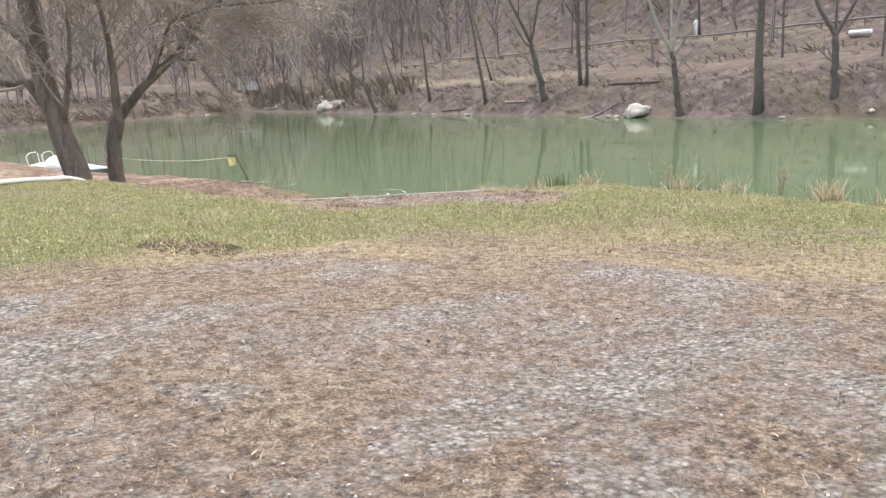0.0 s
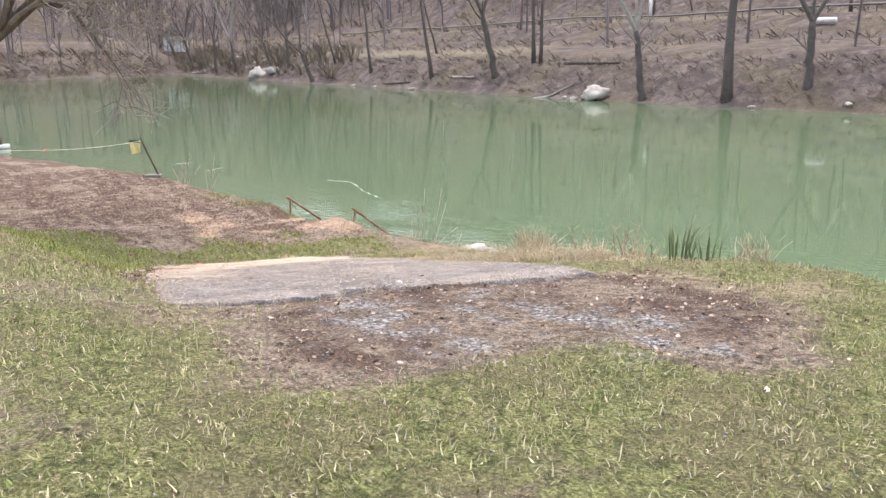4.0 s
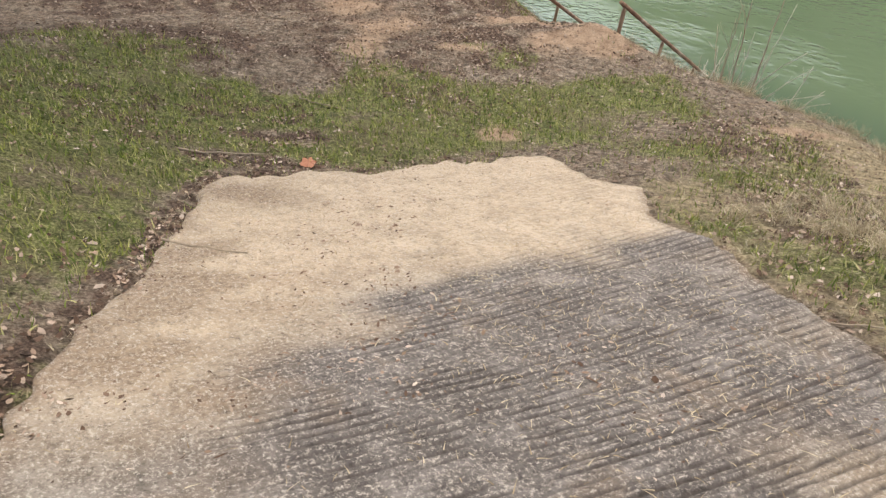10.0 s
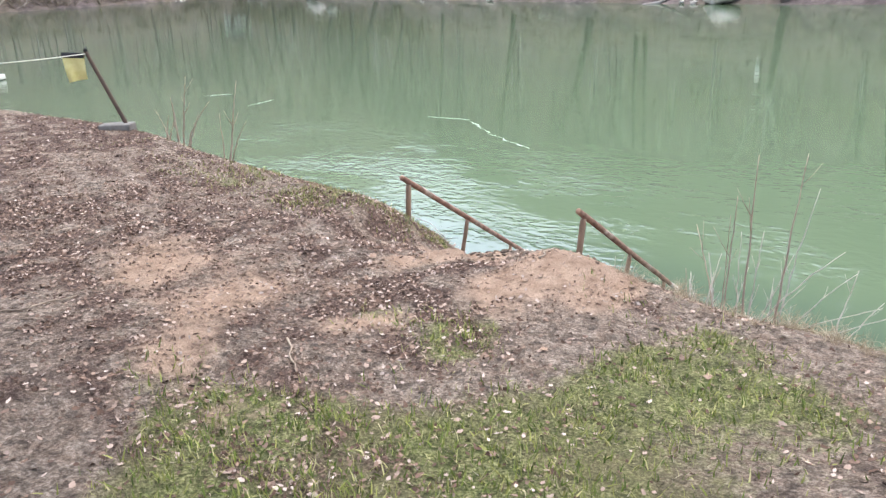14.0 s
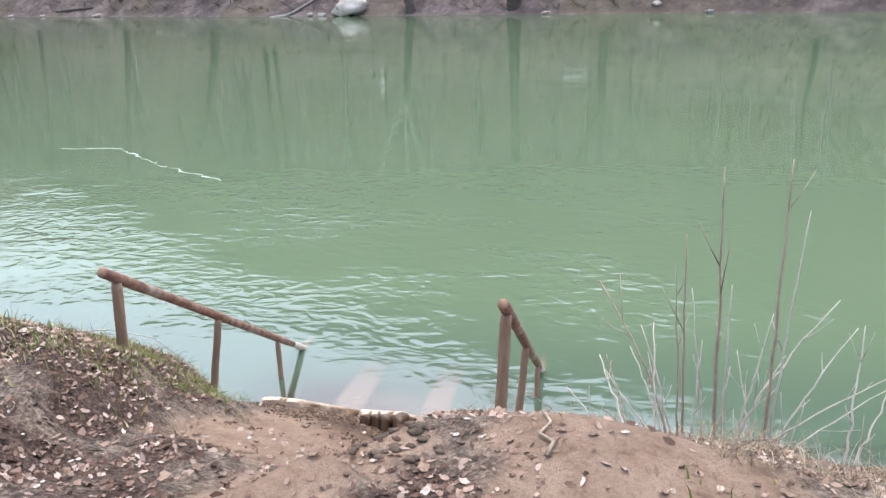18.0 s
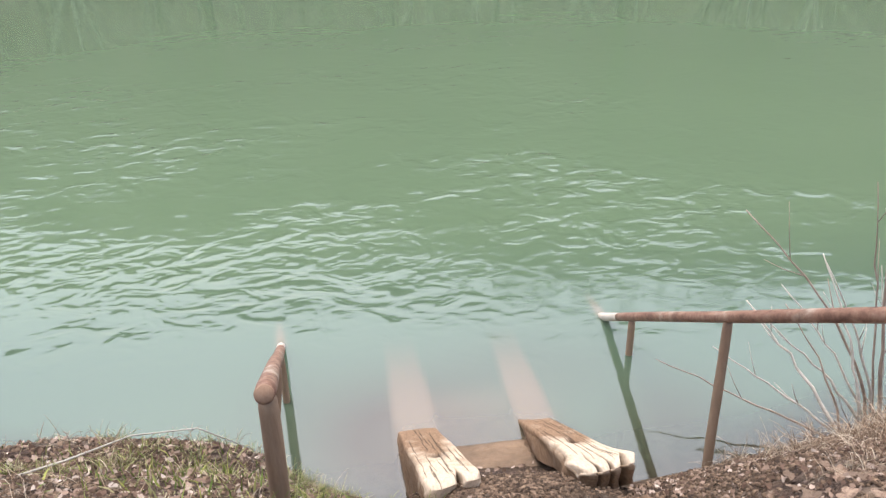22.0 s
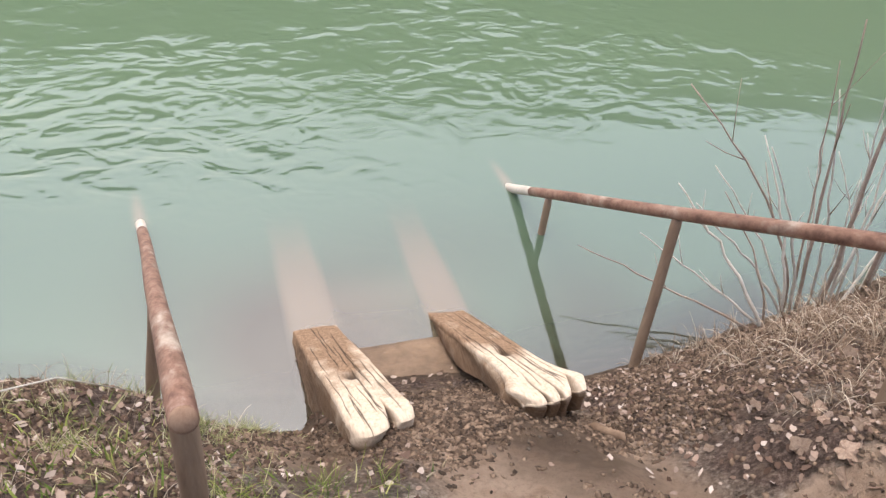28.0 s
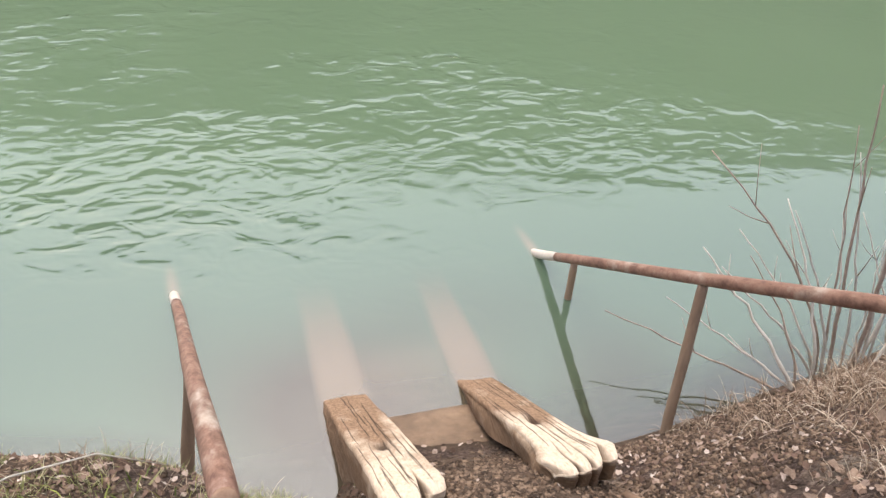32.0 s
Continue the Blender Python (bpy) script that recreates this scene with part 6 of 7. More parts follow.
sapling((1.21, -1.23), [(0, 0, -0.04, 0.26, 1.8, 0.012, 0.1, 0), (0.03, -0.02, 0.02, 0.3, 1.1, 0.009, 0.0, 1), (0.06, 0.03, 0.62, 0.5, 0.95, 0.009, 0.5, 1), (-0.05, 0.02, -0.12, 0.3, 1.05, 0.008, 0.3, 1), (0.1, 0.02, 0.2, 0.35, 0.9, 0.008, 0.3, 1), (0.08, -0.03, 0.95, 0.55, 0.5, 0.008, 0.4, 1), (-0.03, 0.0, 0.1, 0.2, 0.62, 0.007, 0.2, 1), (0.05, 0.05, 0.35, 0.4, 0.6, 0.007, 0.3, 1)], 1, "tall leafless sapling with pale arching shoots")
sapling((1.04, -1.26), [(0, 0, -0.05, 0.33, 1.38, 0.01, 0.0, 0), (-0.02, 0.02, -0.08, 0.3, 1.2, 0.007, 0.1, 0), (-0.04, 0.0, -0.24, 0.3, 0.8, 0.009, 0.4, 1), (-0.06, 0.02, -0.5, 0.6, 0.95, 0.009, 0.6, 0), (-0.08, -0.02, -0.42, 0.4, 0.45, 0.009, 0.3, 1), (-0.05, 0.02, -0.3, 0.5, 0.55, 0.008, 0.4, 1), (0.02, 0.02, 0.06, 0.36, 0.7, 0.007, 0.2, 1)], 2, "clump of thin leafless red-brown shoots at the waterline")
sapling((1.48, -1.2), [(0, 0, 0.06, 0.38, 1.8, 0.012, 0.2, 0), (0.02, 0.0, 0.16, 0.4, 1.5, 0.008, 0.3, 1), (0.03, 0.02, 0.5, 0.5, 0.75, 0.008, 0.5, 1), (0.45, 0.05, 0.1, 0.4, 0.8, 0.009, 0.1, 1), (0.48, 0.05, 0.3, 0.4, 0.55, 0.008, 0.3, 1), (0.0, 0.02, 0.8, 0.6, 0.35, 0.008, 0.3, 1), (-0.05, 0.0, -0.1, 0.4, 0.6, 0.007, 0.3, 1)], 3, "tall red-brown leafless shoots leaning over the water")
sapling((0.78, -1.36), [(0, 0, -0.28, 0.6, 0.42, 0.011, 0.2, 1), (0.02, 0.0, -0.5, 0.5, 0.22, 0.008, 0.1, 1), (-0.02, 0.0, -0.2, 0.35, 0.55, 0.007, 0.5, 0), (0.0, 0.02, -0.75, 0.55, 0.12, 0.007, 0.1, 0), (0.1, 0.04, -0.05, 0.5, 0.7, 0.009, 0.5, 1)], 4, "low bent twigs trailing over the water")
sapling((-5.45, -2.65), [(0, 0, 0.1, 0.1, 0.85, 0.012, 0.2, 0), (0.1, 0, 0.3, 0.2, 0.55, 0.01, 0.4, 0), (-0.1, 0, -0.2, 0.1, 0.5, 0.01, 0.3, 0), (-0.2, 0.05, 0.05, -0.05, 0.6, 0.009, 0.1, 0), (-0.3, 0, -0.25, 0.0, 0.4, 0.009, 0.3, 0), (-0.4, 0.0, 0.05, 0.05, 0.35, 0.01, 0.1, 0), (-0.25, -0.05, 0.1, 0.05, 0.3, 0.009, 0.1, 0), (0.05, 0.05, 0.15, 0.1, 0.4, 0.008, 0.2, 0)], 5, "clump of dead stalks beside the flag post")
sapling((-4.7, -2.5), [(0, 0, 0.05, 0.2, 0.95, 0.012, 0.1, 0), (0.05, 0, 0.25, 0.1, 0.5, 0.009, 0.4, 0), (-0.1, 0, -0.15, 0.1, 0.55, 0.009, 0.3, 0)], 6, "sparse dead stalks on the bank edge")

BLADE_V = [(-0.5, 0, 0), (0.5, 0, 0), (0.34, 0.12, 0.55), (-0.34, 0.12, 0.55), (0.0, 0.5, 1.0), (0.0, 0.5, 1.0)]
BLADE_F = [(0, 1, 2, 3), (3, 2, 4, 5)]
STRAW = island("dry_straw", [(0.0, (0.2, 0.14, 0.085)), (0.4, (0.45, 0.35, 0.22)), (1.0, (0.76, 0.66, 0.48))], 0.9, 30)
GRASS = island("grass_blade", [(0.0, (0.18, 0.215, 0.06)), (0.35, (0.36, 0.385, 0.135)), (0.65, (0.58, 0.55, 0.28)), (1.0, (0.78, 0.7, 0.48))], 0.8, 30)
LUSH = island("lush_grass_blade", [(0.0, (0.11, 0.17, 0.032)), (0.45, (0.26, 0.325, 0.07)), (0.75, (0.46, 0.46, 0.13)), (1.0, (0.66, 0.6, 0.32))], 0.8, 30)
PALE_STRAW = island("bleached_straw", [(0.0, (0.34, 0.26, 0.16)), (0.5, (0.62, 0.51, 0.34)), (1.0, (0.84, 0.74, 0.55))], 0.9, 30)
IRIS = island("iris_blade", [(0.0, (0.1, 0.13, 0.055)), (1.0, (0.26, 0.29, 0.14))], 0.6, 30)


def tuft(name, at, n, height, spread, width, mat, label, category, seed, group, lean=0.5):
    r = np.random.RandomState(seed)
    z = ground_z(*at)
    a = r.uniform(0, 6.28, n)
    rad = spread * np.sqrt(r.rand(n)) * 0.5
    pos = np.stack([np.cos(a) * rad, np.sin(a) * rad, np.full(n, -0.02)], -1)
    h = height * r.uniform(0.45, 1.0, n)
    v, f = scatter(BLADE_V, BLADE_F, pos, r.uniform(0, 6.28, n), np.stack([width * r.uniform(0.6, 1.2, n), h * r.uniform(0.2, lean + 0.25, n), h], -1), r.uniform(0, lean, n), r.uniform(0, 6.28, n))
    ob = new(name, mesh_of(name, v, f, [mat]))
    ob.location = (at[0], at[1], z)
    return tagged(ob, label, category, group)


k = 0
for x, dy, n, h in ((7.55, 0.1, 90, 0.42), (7.75, 0.0, 110, 0.46), (8.05, 0.05, 50, 0.28), (6.9, 0.15, 45, 0.26), (8.7, 0.1, 50, 0.28), (9.3, 0.1, 60, 0.3), (6.2, 0.2, 45, 0.22), (10.6, 0.0, 50, 0.3), (12.4, 0.1, 60, 0.36), (13.3, 0.0, 45, 0.3), (14.6, 0.0, 90, 0.34), (15.3, 0.1, 60, 0.3), (5.6, 0.3, 40, 0.2), (4.6, 0.4, 45, 0.2)):
    tuft("straw_tuft", (x, float(along(CREST, x)) + dy), int(n * 1.6), h, 0.34, 0.011, PALE_STRAW, "tuft of dry tan grass on the bank edge", "grass tuft", 100 + k, "dry tufts on the bank edge", 0.85)
    k += 1


def iris_clump(at, n, height, spread_r, seed):
    r = np.random.RandomState(seed)
    root = thing("iris_clump", (at[0], at[1], ground_z(*at)), "clump of dark green blade leaves on the bank", "plant", "green clumps")
    for k in range(n):
        a, q, h = r.uniform(0, 6.28), spread_r * math.sqrt(r.rand()) * 0.5, height * r.uniform(0.45, 1.0)
        w, out = 0.022 * r.uniform(0.6, 1.2), h * r.uniform(0.08, 0.45)
        base = np.array([math.cos(a) * q, math.sin(a) * q, -0.03])
        d, side = np.array([math.cos(a), math.sin(a), 0]), np.array([-math.sin(a), math.cos(a), 0])
        s = Shape()
        v = []
        for t in np.linspace(0, 1, 6):
            c = base + d * out * t ** 2 + np.array([0, 0, h * t * (1 - 0.12 * t * t)])
            ww = w * (0.55 if t == 0 else (1 - t ** 3) * 0.5 + 0.02)
            v += [c - side * ww, c + d * 0.004, c + side * ww]
        s.add(v, [(3 * i + j, 3 * i + j + 1, 3 * i + j + 4, 3 * i + j + 3) for i in range(5) for j in range(2)])
        part("blade", s, IRIS, root)
    return root


iris_clump((9.85, -7.95), 18, 0.46, 0.45, 130)
iris_clump((10.2, -8.1), 10, 0.36, 0.3, 131)
WEED = simple("dead_weed", (0.2, 0.12, 0.08), (0.4, 0.28, 0.19), 20, 0.9, 0.2)
for k, (x, dy, h) in enumerate([(8.35, 0.3, 0.6), (8.9, 0.35, 0.5), (9.1, 0.2, 0.45), (11.8, 0.3, 0.7), (12.1, 0.2, 0.55), (12.8, 0.3, 0.5), (13.9, 0.2, 0.45), (15.9, 0.2, 0.6), (7.2, 0.4, 0.4)]):
    y = float(along(CREST, x)) + dy
    w = thing("dead_weed", (x, y, ground_z(x, y)), "dead brown weed stalk standing on the bank edge", "weed", "dead weeds on the bank edge")
    r = np.random.RandomState(200 + k)
    for j in range(r.randint(2, 4)):
        s = Shape()
        d = np.array([r.normal(0, 0.25), r.normal(0, 0.25), 1.0]) * h * r.uniform(0.6, 1)
        pts = [np.array([0, 0, -0.03]), d * 0.5 + r.normal(0, 0.015, 3), d]
        s.tube(pts, [0.007, 0.005, 0.003], 5)
        for i in range(5):
            t = r.uniform(0.4, 1)
            e = np.array([r.normal(0, 0.06), r.normal(0, 0.06), r.uniform(0.02, 0.12)])
            s.tube([d * t, d * t + e], [0.004, 0.002], 4)
        part("stalk", s, WEED, w)

def arching(name, feet, r, length, thick, mat, label, category, out_way=None, droop=2.0):
    """Many thin stems that rise and arch over, each a small three-sided rod."""
    n, k = len(feet), 6
    a = r.uniform(0, 6.283, n) if out_way is None else out_way + r.normal(0, 0.9, n)
    e = r.uniform(0.5, 1.45, n)
    bend = r.uniform(0.2, droop, n)
    ln = np.interp(r.rand(n) ** 1.5, [0, 1], length)
    rad = np.interp(r.rand(n), [0, 1], thick)
    p = feet.copy()
    rings = []
    ang = np.arange(3) * 2.0944
    for i in range(k):
        w = rad * (1 - 0.7 * i / (k - 1))
        rings.append(p[:, None, :] + w[:, None, None] * np.stack([np.cos(ang)[None, :] * -np.sin(a)[:, None], np.cos(ang)[None, :] * np.cos(a)[:, None], np.broadcast_to(np.sin(ang)[None, :], (n, 3))], -1))
        el = e - bend * (i / (k - 1)) ** 1.3
        p = p + (ln / (k - 1))[:, None] * np.stack([np.cos(a) * np.cos(el), np.sin(a) * np.cos(el), np.sin(el)], -1)
        a = a + r.normal(0, 0.12, n)
    v = np.stack(rings, 1).reshape(-1, 3)
    f = np.array([(i * 3 + j, i * 3 + (j + 1) % 3, (i + 1) * 3 + (j + 1) % 3, (i + 1) * 3 + j) for i in range(k - 1) for j in range(3)])
    f = (f[None] + (np.arange(n) * 3 * k)[:, None, None]).reshape(-1, 4)
    return tagged(new(name, mesh_of(name, v, f, [mat])), label, category, kind="stuff")


def feet_in(n, seed, cx, cy, rx, ry, knots):
    """Feet of stems, gathered into tussocks."""
    r = np.random.RandomState(seed)
    kx, ky = cx + rx * r.uniform(-1, 1, knots), cy + ry * r.uniform(-1, 1, knots)
    j = r.randint(0, knots, n)
    x, y = kx[j] + r.normal(0, 0.032, n), ky[j] + r.normal(0, 0.032, n)
    z = terrain(x, y)
    ok = z > 0.03
    return np.stack([x[ok], y[ok], z[ok] - 0.01], -1), r


BANK_STRAW = island("bank_straw_stem", [(0.0, (0.15, 0.092, 0.06)), (0.4, (0.34, 0.232, 0.158)), (0.75, (0.57, 0.43, 0.305)), (1.0, (0.82, 0.7, 0.54))], 0.9, 30)
feet, r = feet_in(1000, 610, 1.0, -1.62, 0.65, 0.45, 30)
arching("arching_straw", feet, r, (0.08, 0.24), (0.0013, 0.0032), BANK_STRAW, "pale dry stems arching over the bank edge", "dead grass", None, 3.6)
feet, r = feet_in(800, 611, 0.55, -1.62, 0.5, 0.36, 26)
arching("arching_straw", feet, r, (0.06, 0.2), (0.0012, 0.003), BANK_STRAW, "brown dry stems hanging down the bank beside the post", "dead grass", None, 3.8)
feet, r = feet_in(1300, 619, 0.8, -1.85, 0.75, 0.55, 70)
arching("arching_straw", feet, r, (0.03, 0.13), (0.0012, 0.0028), BANK_STRAW, "short curled dry stems on the crumbly bank", "dead grass", None, 3.6)
feet, r = feet_in(420, 612, 0.35, -2.35, 0.35, 0.2, 24)
arching("arching_straw", feet, r, (0.04, 0.12), (0.0009, 0.002), BANK_STRAW, "tufts of dry grass round the foot of the rail post", "dead grass", None, 3.0)
feet, r = feet_in(1500, 613, -2.15, -1.75, 0.55, 0.32, 20)
arching("bank_tufts", feet, r, (0.03, 0.09), (0.0011, 0.002), GRASS, "yellow-green grass tufts along the bank edge", "grass", None, 1.4)
feet, r = feet_in(700, 614, -2.5, -1.9, 0.8, 0.5, 40)
arching("arching_straw", feet, r, (0.04, 0.13), (0.001, 0.002), BANK_STRAW, "dry stems among the grass on the bank edge", "dead grass", None, 3.0)
feet, r = feet_in(420, 615, -1.5, -2.35, 0.25, 0.22, 9)
arching("bank_tufts", feet, r, (0.04, 0.1), (0.0011, 0.002), LUSH, "green grass tuft at the foot of the rail", "grass")
feet, r = feet_in(2600, 616, 2.6, -2.9, 1.6, 0.4, 60)
arching("arching_straw", feet, r, (0.05, 0.2), (0.001, 0.0022), STRAW, "dry stems along the edge of the bank", "dead grass")
feet, r = feet_in(5200, 617, 5.9, -6.1, 1.1, 0.55, 120)
arching("verge_straw", feet, r, (0.05, 0.2), (0.0012, 0.0026), PALE_STRAW, "matted pale straw on the bank beside the ramp", "dead grass")
feet, r = feet_in(5200, 618, 8.0, -8.1, 1.2, 0.5, 120)
arching("verge_straw", feet, r, (0.05, 0.22), (0.0014, 0.003), PALE_STRAW, "pale straw between the ramp and the bank edge", "dead grass")
bent = [(-2.62, -2.05), (-2.5, -1.95), (-2.32, -1.83), (-2.12, -1.72), (-1.95, -1.62)]
lift = [0.0, 0.05, 0.1, 0.1, 0.02]
solid("bent_twig", Shape().tube([(x, y, ground_z(x, y) + h) for (x, y), h in zip(bent, lift)], [0.004, 0.0035, 0.003, 0.0025, 0.0015], 6), SAP_PALE, "thin pale twig arching off the bank edge", "twig")

# ---------------------------------------------------------------- sticks and single leaves
STICK = simple("dry_stick", (0.2, 0.15, 0.11), (0.5, 0.41, 0.31), 30, 0.9, 0.3, 0.003)
for k, (x, y, ln, az, on_ramp) in enumerate([(3.75, -9.3, 0.42, 40, 1), (5.9, -7.55, 0.5, 20, 0), (2.0, -8.5, 0.6, 70, 0), (0.4, -5.6, 0.4, -30, 0), (1.1, -7.2, 0.5, 20, 0), (-1.2, -6.3, 0.5, 80, 0), (4.3, -5.6, 0.6, 160, 0), (0.55, -3.3, 0.3, 100, 0)]):
    r = np.random.RandomState(300 + k)
    c, s = math.cos(radians(az)), math.sin(radians(az))
    pts = []
    for t in np.linspace(-0.5, 0.5, 7):
        px, py = x + c * ln * t + r.normal(0, 0.012), y + s * ln * t + r.normal(0, 0.012)
        zz = (float(near_ground(px, py)) + 0.032) if on_ramp else ground_z(px, py) + 0.012
        pts.append((px, py, zz))
    solid("stick", Shape().tube(pts, [0.008 - 0.0007 * i for i in range(7)], 6), STICK, "thin dry stick lying on the concrete" if on_ramp else "thin dry stick lying on the ground", "stick", "fallen sticks")

LEAF_V = [(0, -0.5, 0.02), (0.3, -0.15, 0.1), (0.0, -0.1, 0.0), (-0.3, -0.15, 0.1), (0.34, 0.2, 0.14), (0, 0.2, 0.02), (-0.34, 0.2, 0.14), (0, 0.55, 0.16)]
LEAF_F = [(0, 1, 2, 3), (2, 1, 4, 5), (3, 2, 5, 6), (5, 4, 7, 6)]
CRUMPLE_V = [(0, 0, 0.12), (0, 0.62, 0.3), (0.3, 0.36, 0.05), (0.44, 0.2, 0.3), (0.4, -0.08, 0.1), (0.32, -0.34, 0.22), (0.14, -0.42, 0.0), (-0.05, -0.6, 0.25), (-0.26, -0.36, 0.08), (-0.42, -0.14, 0.32), (-0.38, 0.14, 0.02), (-0.28, 0.4, 0.2)]
CRUMPLE_F = [(0, i, i % 11 + 1) for i in range(1, 12)]
LEAF = island("dead_leaf", [(0.0, (0.08, 0.046, 0.03)), (0.35, (0.19, 0.118, 0.084)), (0.65, (0.36, 0.25, 0.185)), (0.88, (0.53, 0.41, 0.33)), (1.0, (0.72, 0.6, 0.51))], 0.8, 40)
ORANGE = simple("orange_leaf", (0.36, 0.15, 0.09), (0.52, 0.26, 0.17), 20, 0.8, 0.2)
LOBED = simple("pale_leaf", (0.2, 0.12, 0.08), (0.56, 0.41, 0.3), 25, 0.8, 0.3, 0.004, None, 0.5)


def lobed_leaf_mesh(seed):
    """A curled oak or sycamore leaf with lobes and a thickness."""
    r = np.random.RandomState(seed)
    bm = bmesh.new()
    n = 22
    c = bm.verts.new((0, 0, 0.06))
    ring = []
    for i in range(n):
        a = 2 * math.pi * i / n
        rad = 0.5 * (0.86 + 0.14 * math.cos(a * 5 + 0.4 * math.sin(a))) * (1.1 - 0.25 * math.cos(a))
        x, y = rad * math.sin(a), rad * math.cos(a)
        ring.append(bm.verts.new((x, y, 0.35 * (x * x) + 0.25 * y * y * (1 if seed % 2 else -0.4) + r.normal(0, 0.025))))
    for i in range(n):
        bm.faces.new((c, ring[i], ring[(i + 1) % n]))
    ex = bmesh.ops.extrude_face_region(bm, geom=bm.faces[:])
    for q in [g for g in ex["geom"] if isinstance(g, bmesh.types.BMVert)]:
        q.co.z -= 0.012
    bmesh.ops.recalc_face_normals(bm, faces=bm.faces[:])
    me = bpy.data.meshes.new("fallen_leaf")
    bm.to_mesh(me)
    bm.free()
    me.materials.append(LOBED)
    return me


leaf_meshes = [lobed_leaf_mesh(i) for i in range(4)]
rng = np.random.RandomState(41)
made = 0
while made < 150:
    if made < 40:
        x, y = rng.normal(0.1, 0.3), rng.normal(-2.42, 0.17)
    elif made < 55:
        x, y = rng.uniform(0.4, 1.5), rng.uniform(-2.2, -1.5)
    elif made < 75:
        x, y = rng.uniform(-3.2, -1.6), rng.uniform(-3.6, -2.1)
    else:
        x, y = rng.uniform(-2.5, 2.5), rng.uniform(-6.5, -3.2)
    if -1.5 < x < -0.3 and y > -2.75:
        continue
    s = rng.uniform(0.035, 0.075) if made < 40 else rng.uniform(0.025, 0.055)
    ob = new("fallen_leaf", leaf_meshes[made % 4])
    ob.matrix_world = pose(x, y, ground_z(x, y) + 0.012, rng.uniform(-28, 28), rng.uniform(-28, 28), rng.uniform(0, 360)) @ Matrix.Scale(s, 4)
    tagged(ob, "curled pale brown fallen leaf on the bank", "leaf", "single fallen leaves")
    made += 1
oz = new("fallen_leaf", leaf_meshes[1].copy())
oz.data.materials[0] = ORANGE
oz.matrix_world = pose(2.44, -8.04, ground_z(2.44, -8.04) + 0.03, 15, 8, 40) @ Matrix.Scale(0.11, 4)
tagged(oz, "orange fallen leaf at the lower end of the ramp", "leaf", "single fallen leaves")


# ---------------------------------------------------------------- ground cover
def sample(n, share, seed, box=(-9, 19.5, -20.5, -1.0), bias=None):
    """Random places on the walked side, kept by share(x, y) and clear of the ramp and the river."""
    r = np.random.RandomState(seed)
    x, y = r.uniform(box[0], box[1], n), r.uniform(box[2], box[3], n)
    p = share(x, y)
    ok = r.rand(n) < p
    x, y = x[ok], y[ok]
    z = terrain(x, y)
    s, t = ramp_st(x, y)
    inside = (s > 0.004) & (s < 0.992) & (t > 0.012) & (t < 0.992)
    ok = (z > 0.06) & ~inside
    return np.stack([x[ok], y[ok], z[ok]], -1), np.random.RandomState(seed + 1)


def fade(x, y):
    """Thins the cover out where the walk never comes near."""
    d = np.full(np.shape(x), 99.0)
    for a, c in ((17, -17.5), (14, -15.5), (11, -13), (9, -11.5), (7, -9.5), (5, -8), (3, -6.5), (1.5, -5.5), (0, -4.3), (-1.5, -3.4)):
        d = np.minimum(d, np.hypot(x - a, y - c))
    return np.clip(1.25 - d / 8.5, 0.16, 1)


def clump(x, y, seed=81, low=0.1):
    """Tussocks a hand wide, with thin places between."""
    return np.clip(0.62 + 0.55 * waves(x, y, seed, 18, 50, 18) + 0.3 * waves(x, y, seed + 1, 6, 14), low, 1.15)


def spread(name, pos, r, tv, tf, size, mat, label, category, lean, flatness=1.0, lift=0.0):
    n = len(pos)
    pos = pos + np.array([0, 0, lift])
    s = np.stack([np.interp(r.rand(n), [0, 1], size[0]), np.interp(r.rand(n), [0, 1], size[1]), np.interp(r.rand(n), [0, 1], size[2])], -1)
    v, f = scatter(tv, tf, pos, r.uniform(0, 6.283, n), s, r.uniform(0, lean, n), r.uniform(0, 6.283, n))
    return tagged(new(name, mesh_of(name, v, f, [mat])), label, category, kind="stuff")


def grass_share(x, y):
    return zones(x, y)[0] ** 1.3 * clump(x, y) * fade(x, y)


pos, r = sample(520000, lambda x, y: grass_share(x, y) * step(2.85, 3.25, near_ground(x, y)), 500)
spread("grass", pos, r, BLADE_V, BLADE_F, [(0.004, 0.01), (0.02, 0.07), (0.012, 0.06)], GRASS, "short patchy yellow-green grass on the upper lawn", "grass", 0.9, 1, -0.002)
pos, r = sample(380000, lambda x, y: grass_share(x, y) * (1 - step(2.85, 3.25, near_ground(x, y))), 505, (-6, 9, -14.5, -1.5))
spread("lush_grass", pos, r, BLADE_V, BLADE_F, [(0.004, 0.009), (0.02, 0.07), (0.02, 0.075)], LUSH, "greener damp grass on the slope beside the ramp", "grass", 0.8, 1, -0.002)
pos, r = sample(36000, lambda x, y: step(-1.3, -1.7, x) * step(-4.3, -3.0, y) * np.clip(0.16 + 0.6 * waves(x, y, 12, 1.2, 4.5), 0.03, 0.75), 515, (-5.5, -1.2, -4.3, -1.2))
spread("bank_grass", pos, r, BLADE_V, BLADE_F, [(0.003, 0.006), (0.02, 0.05), (0.012, 0.035)], GRASS, "longer green grass on the bank edge by the rail", "grass", 0.6, 1, -0.005)
pos, r = sample(760000, lambda x, y: np.clip(zones(x, y)[4] * 0.85 + 0.35 * zones(x, y)[0] + 0.15 * zones(x, y)[3], 0, 1) * fade(x, y) * clump(x, y, 83), 510)
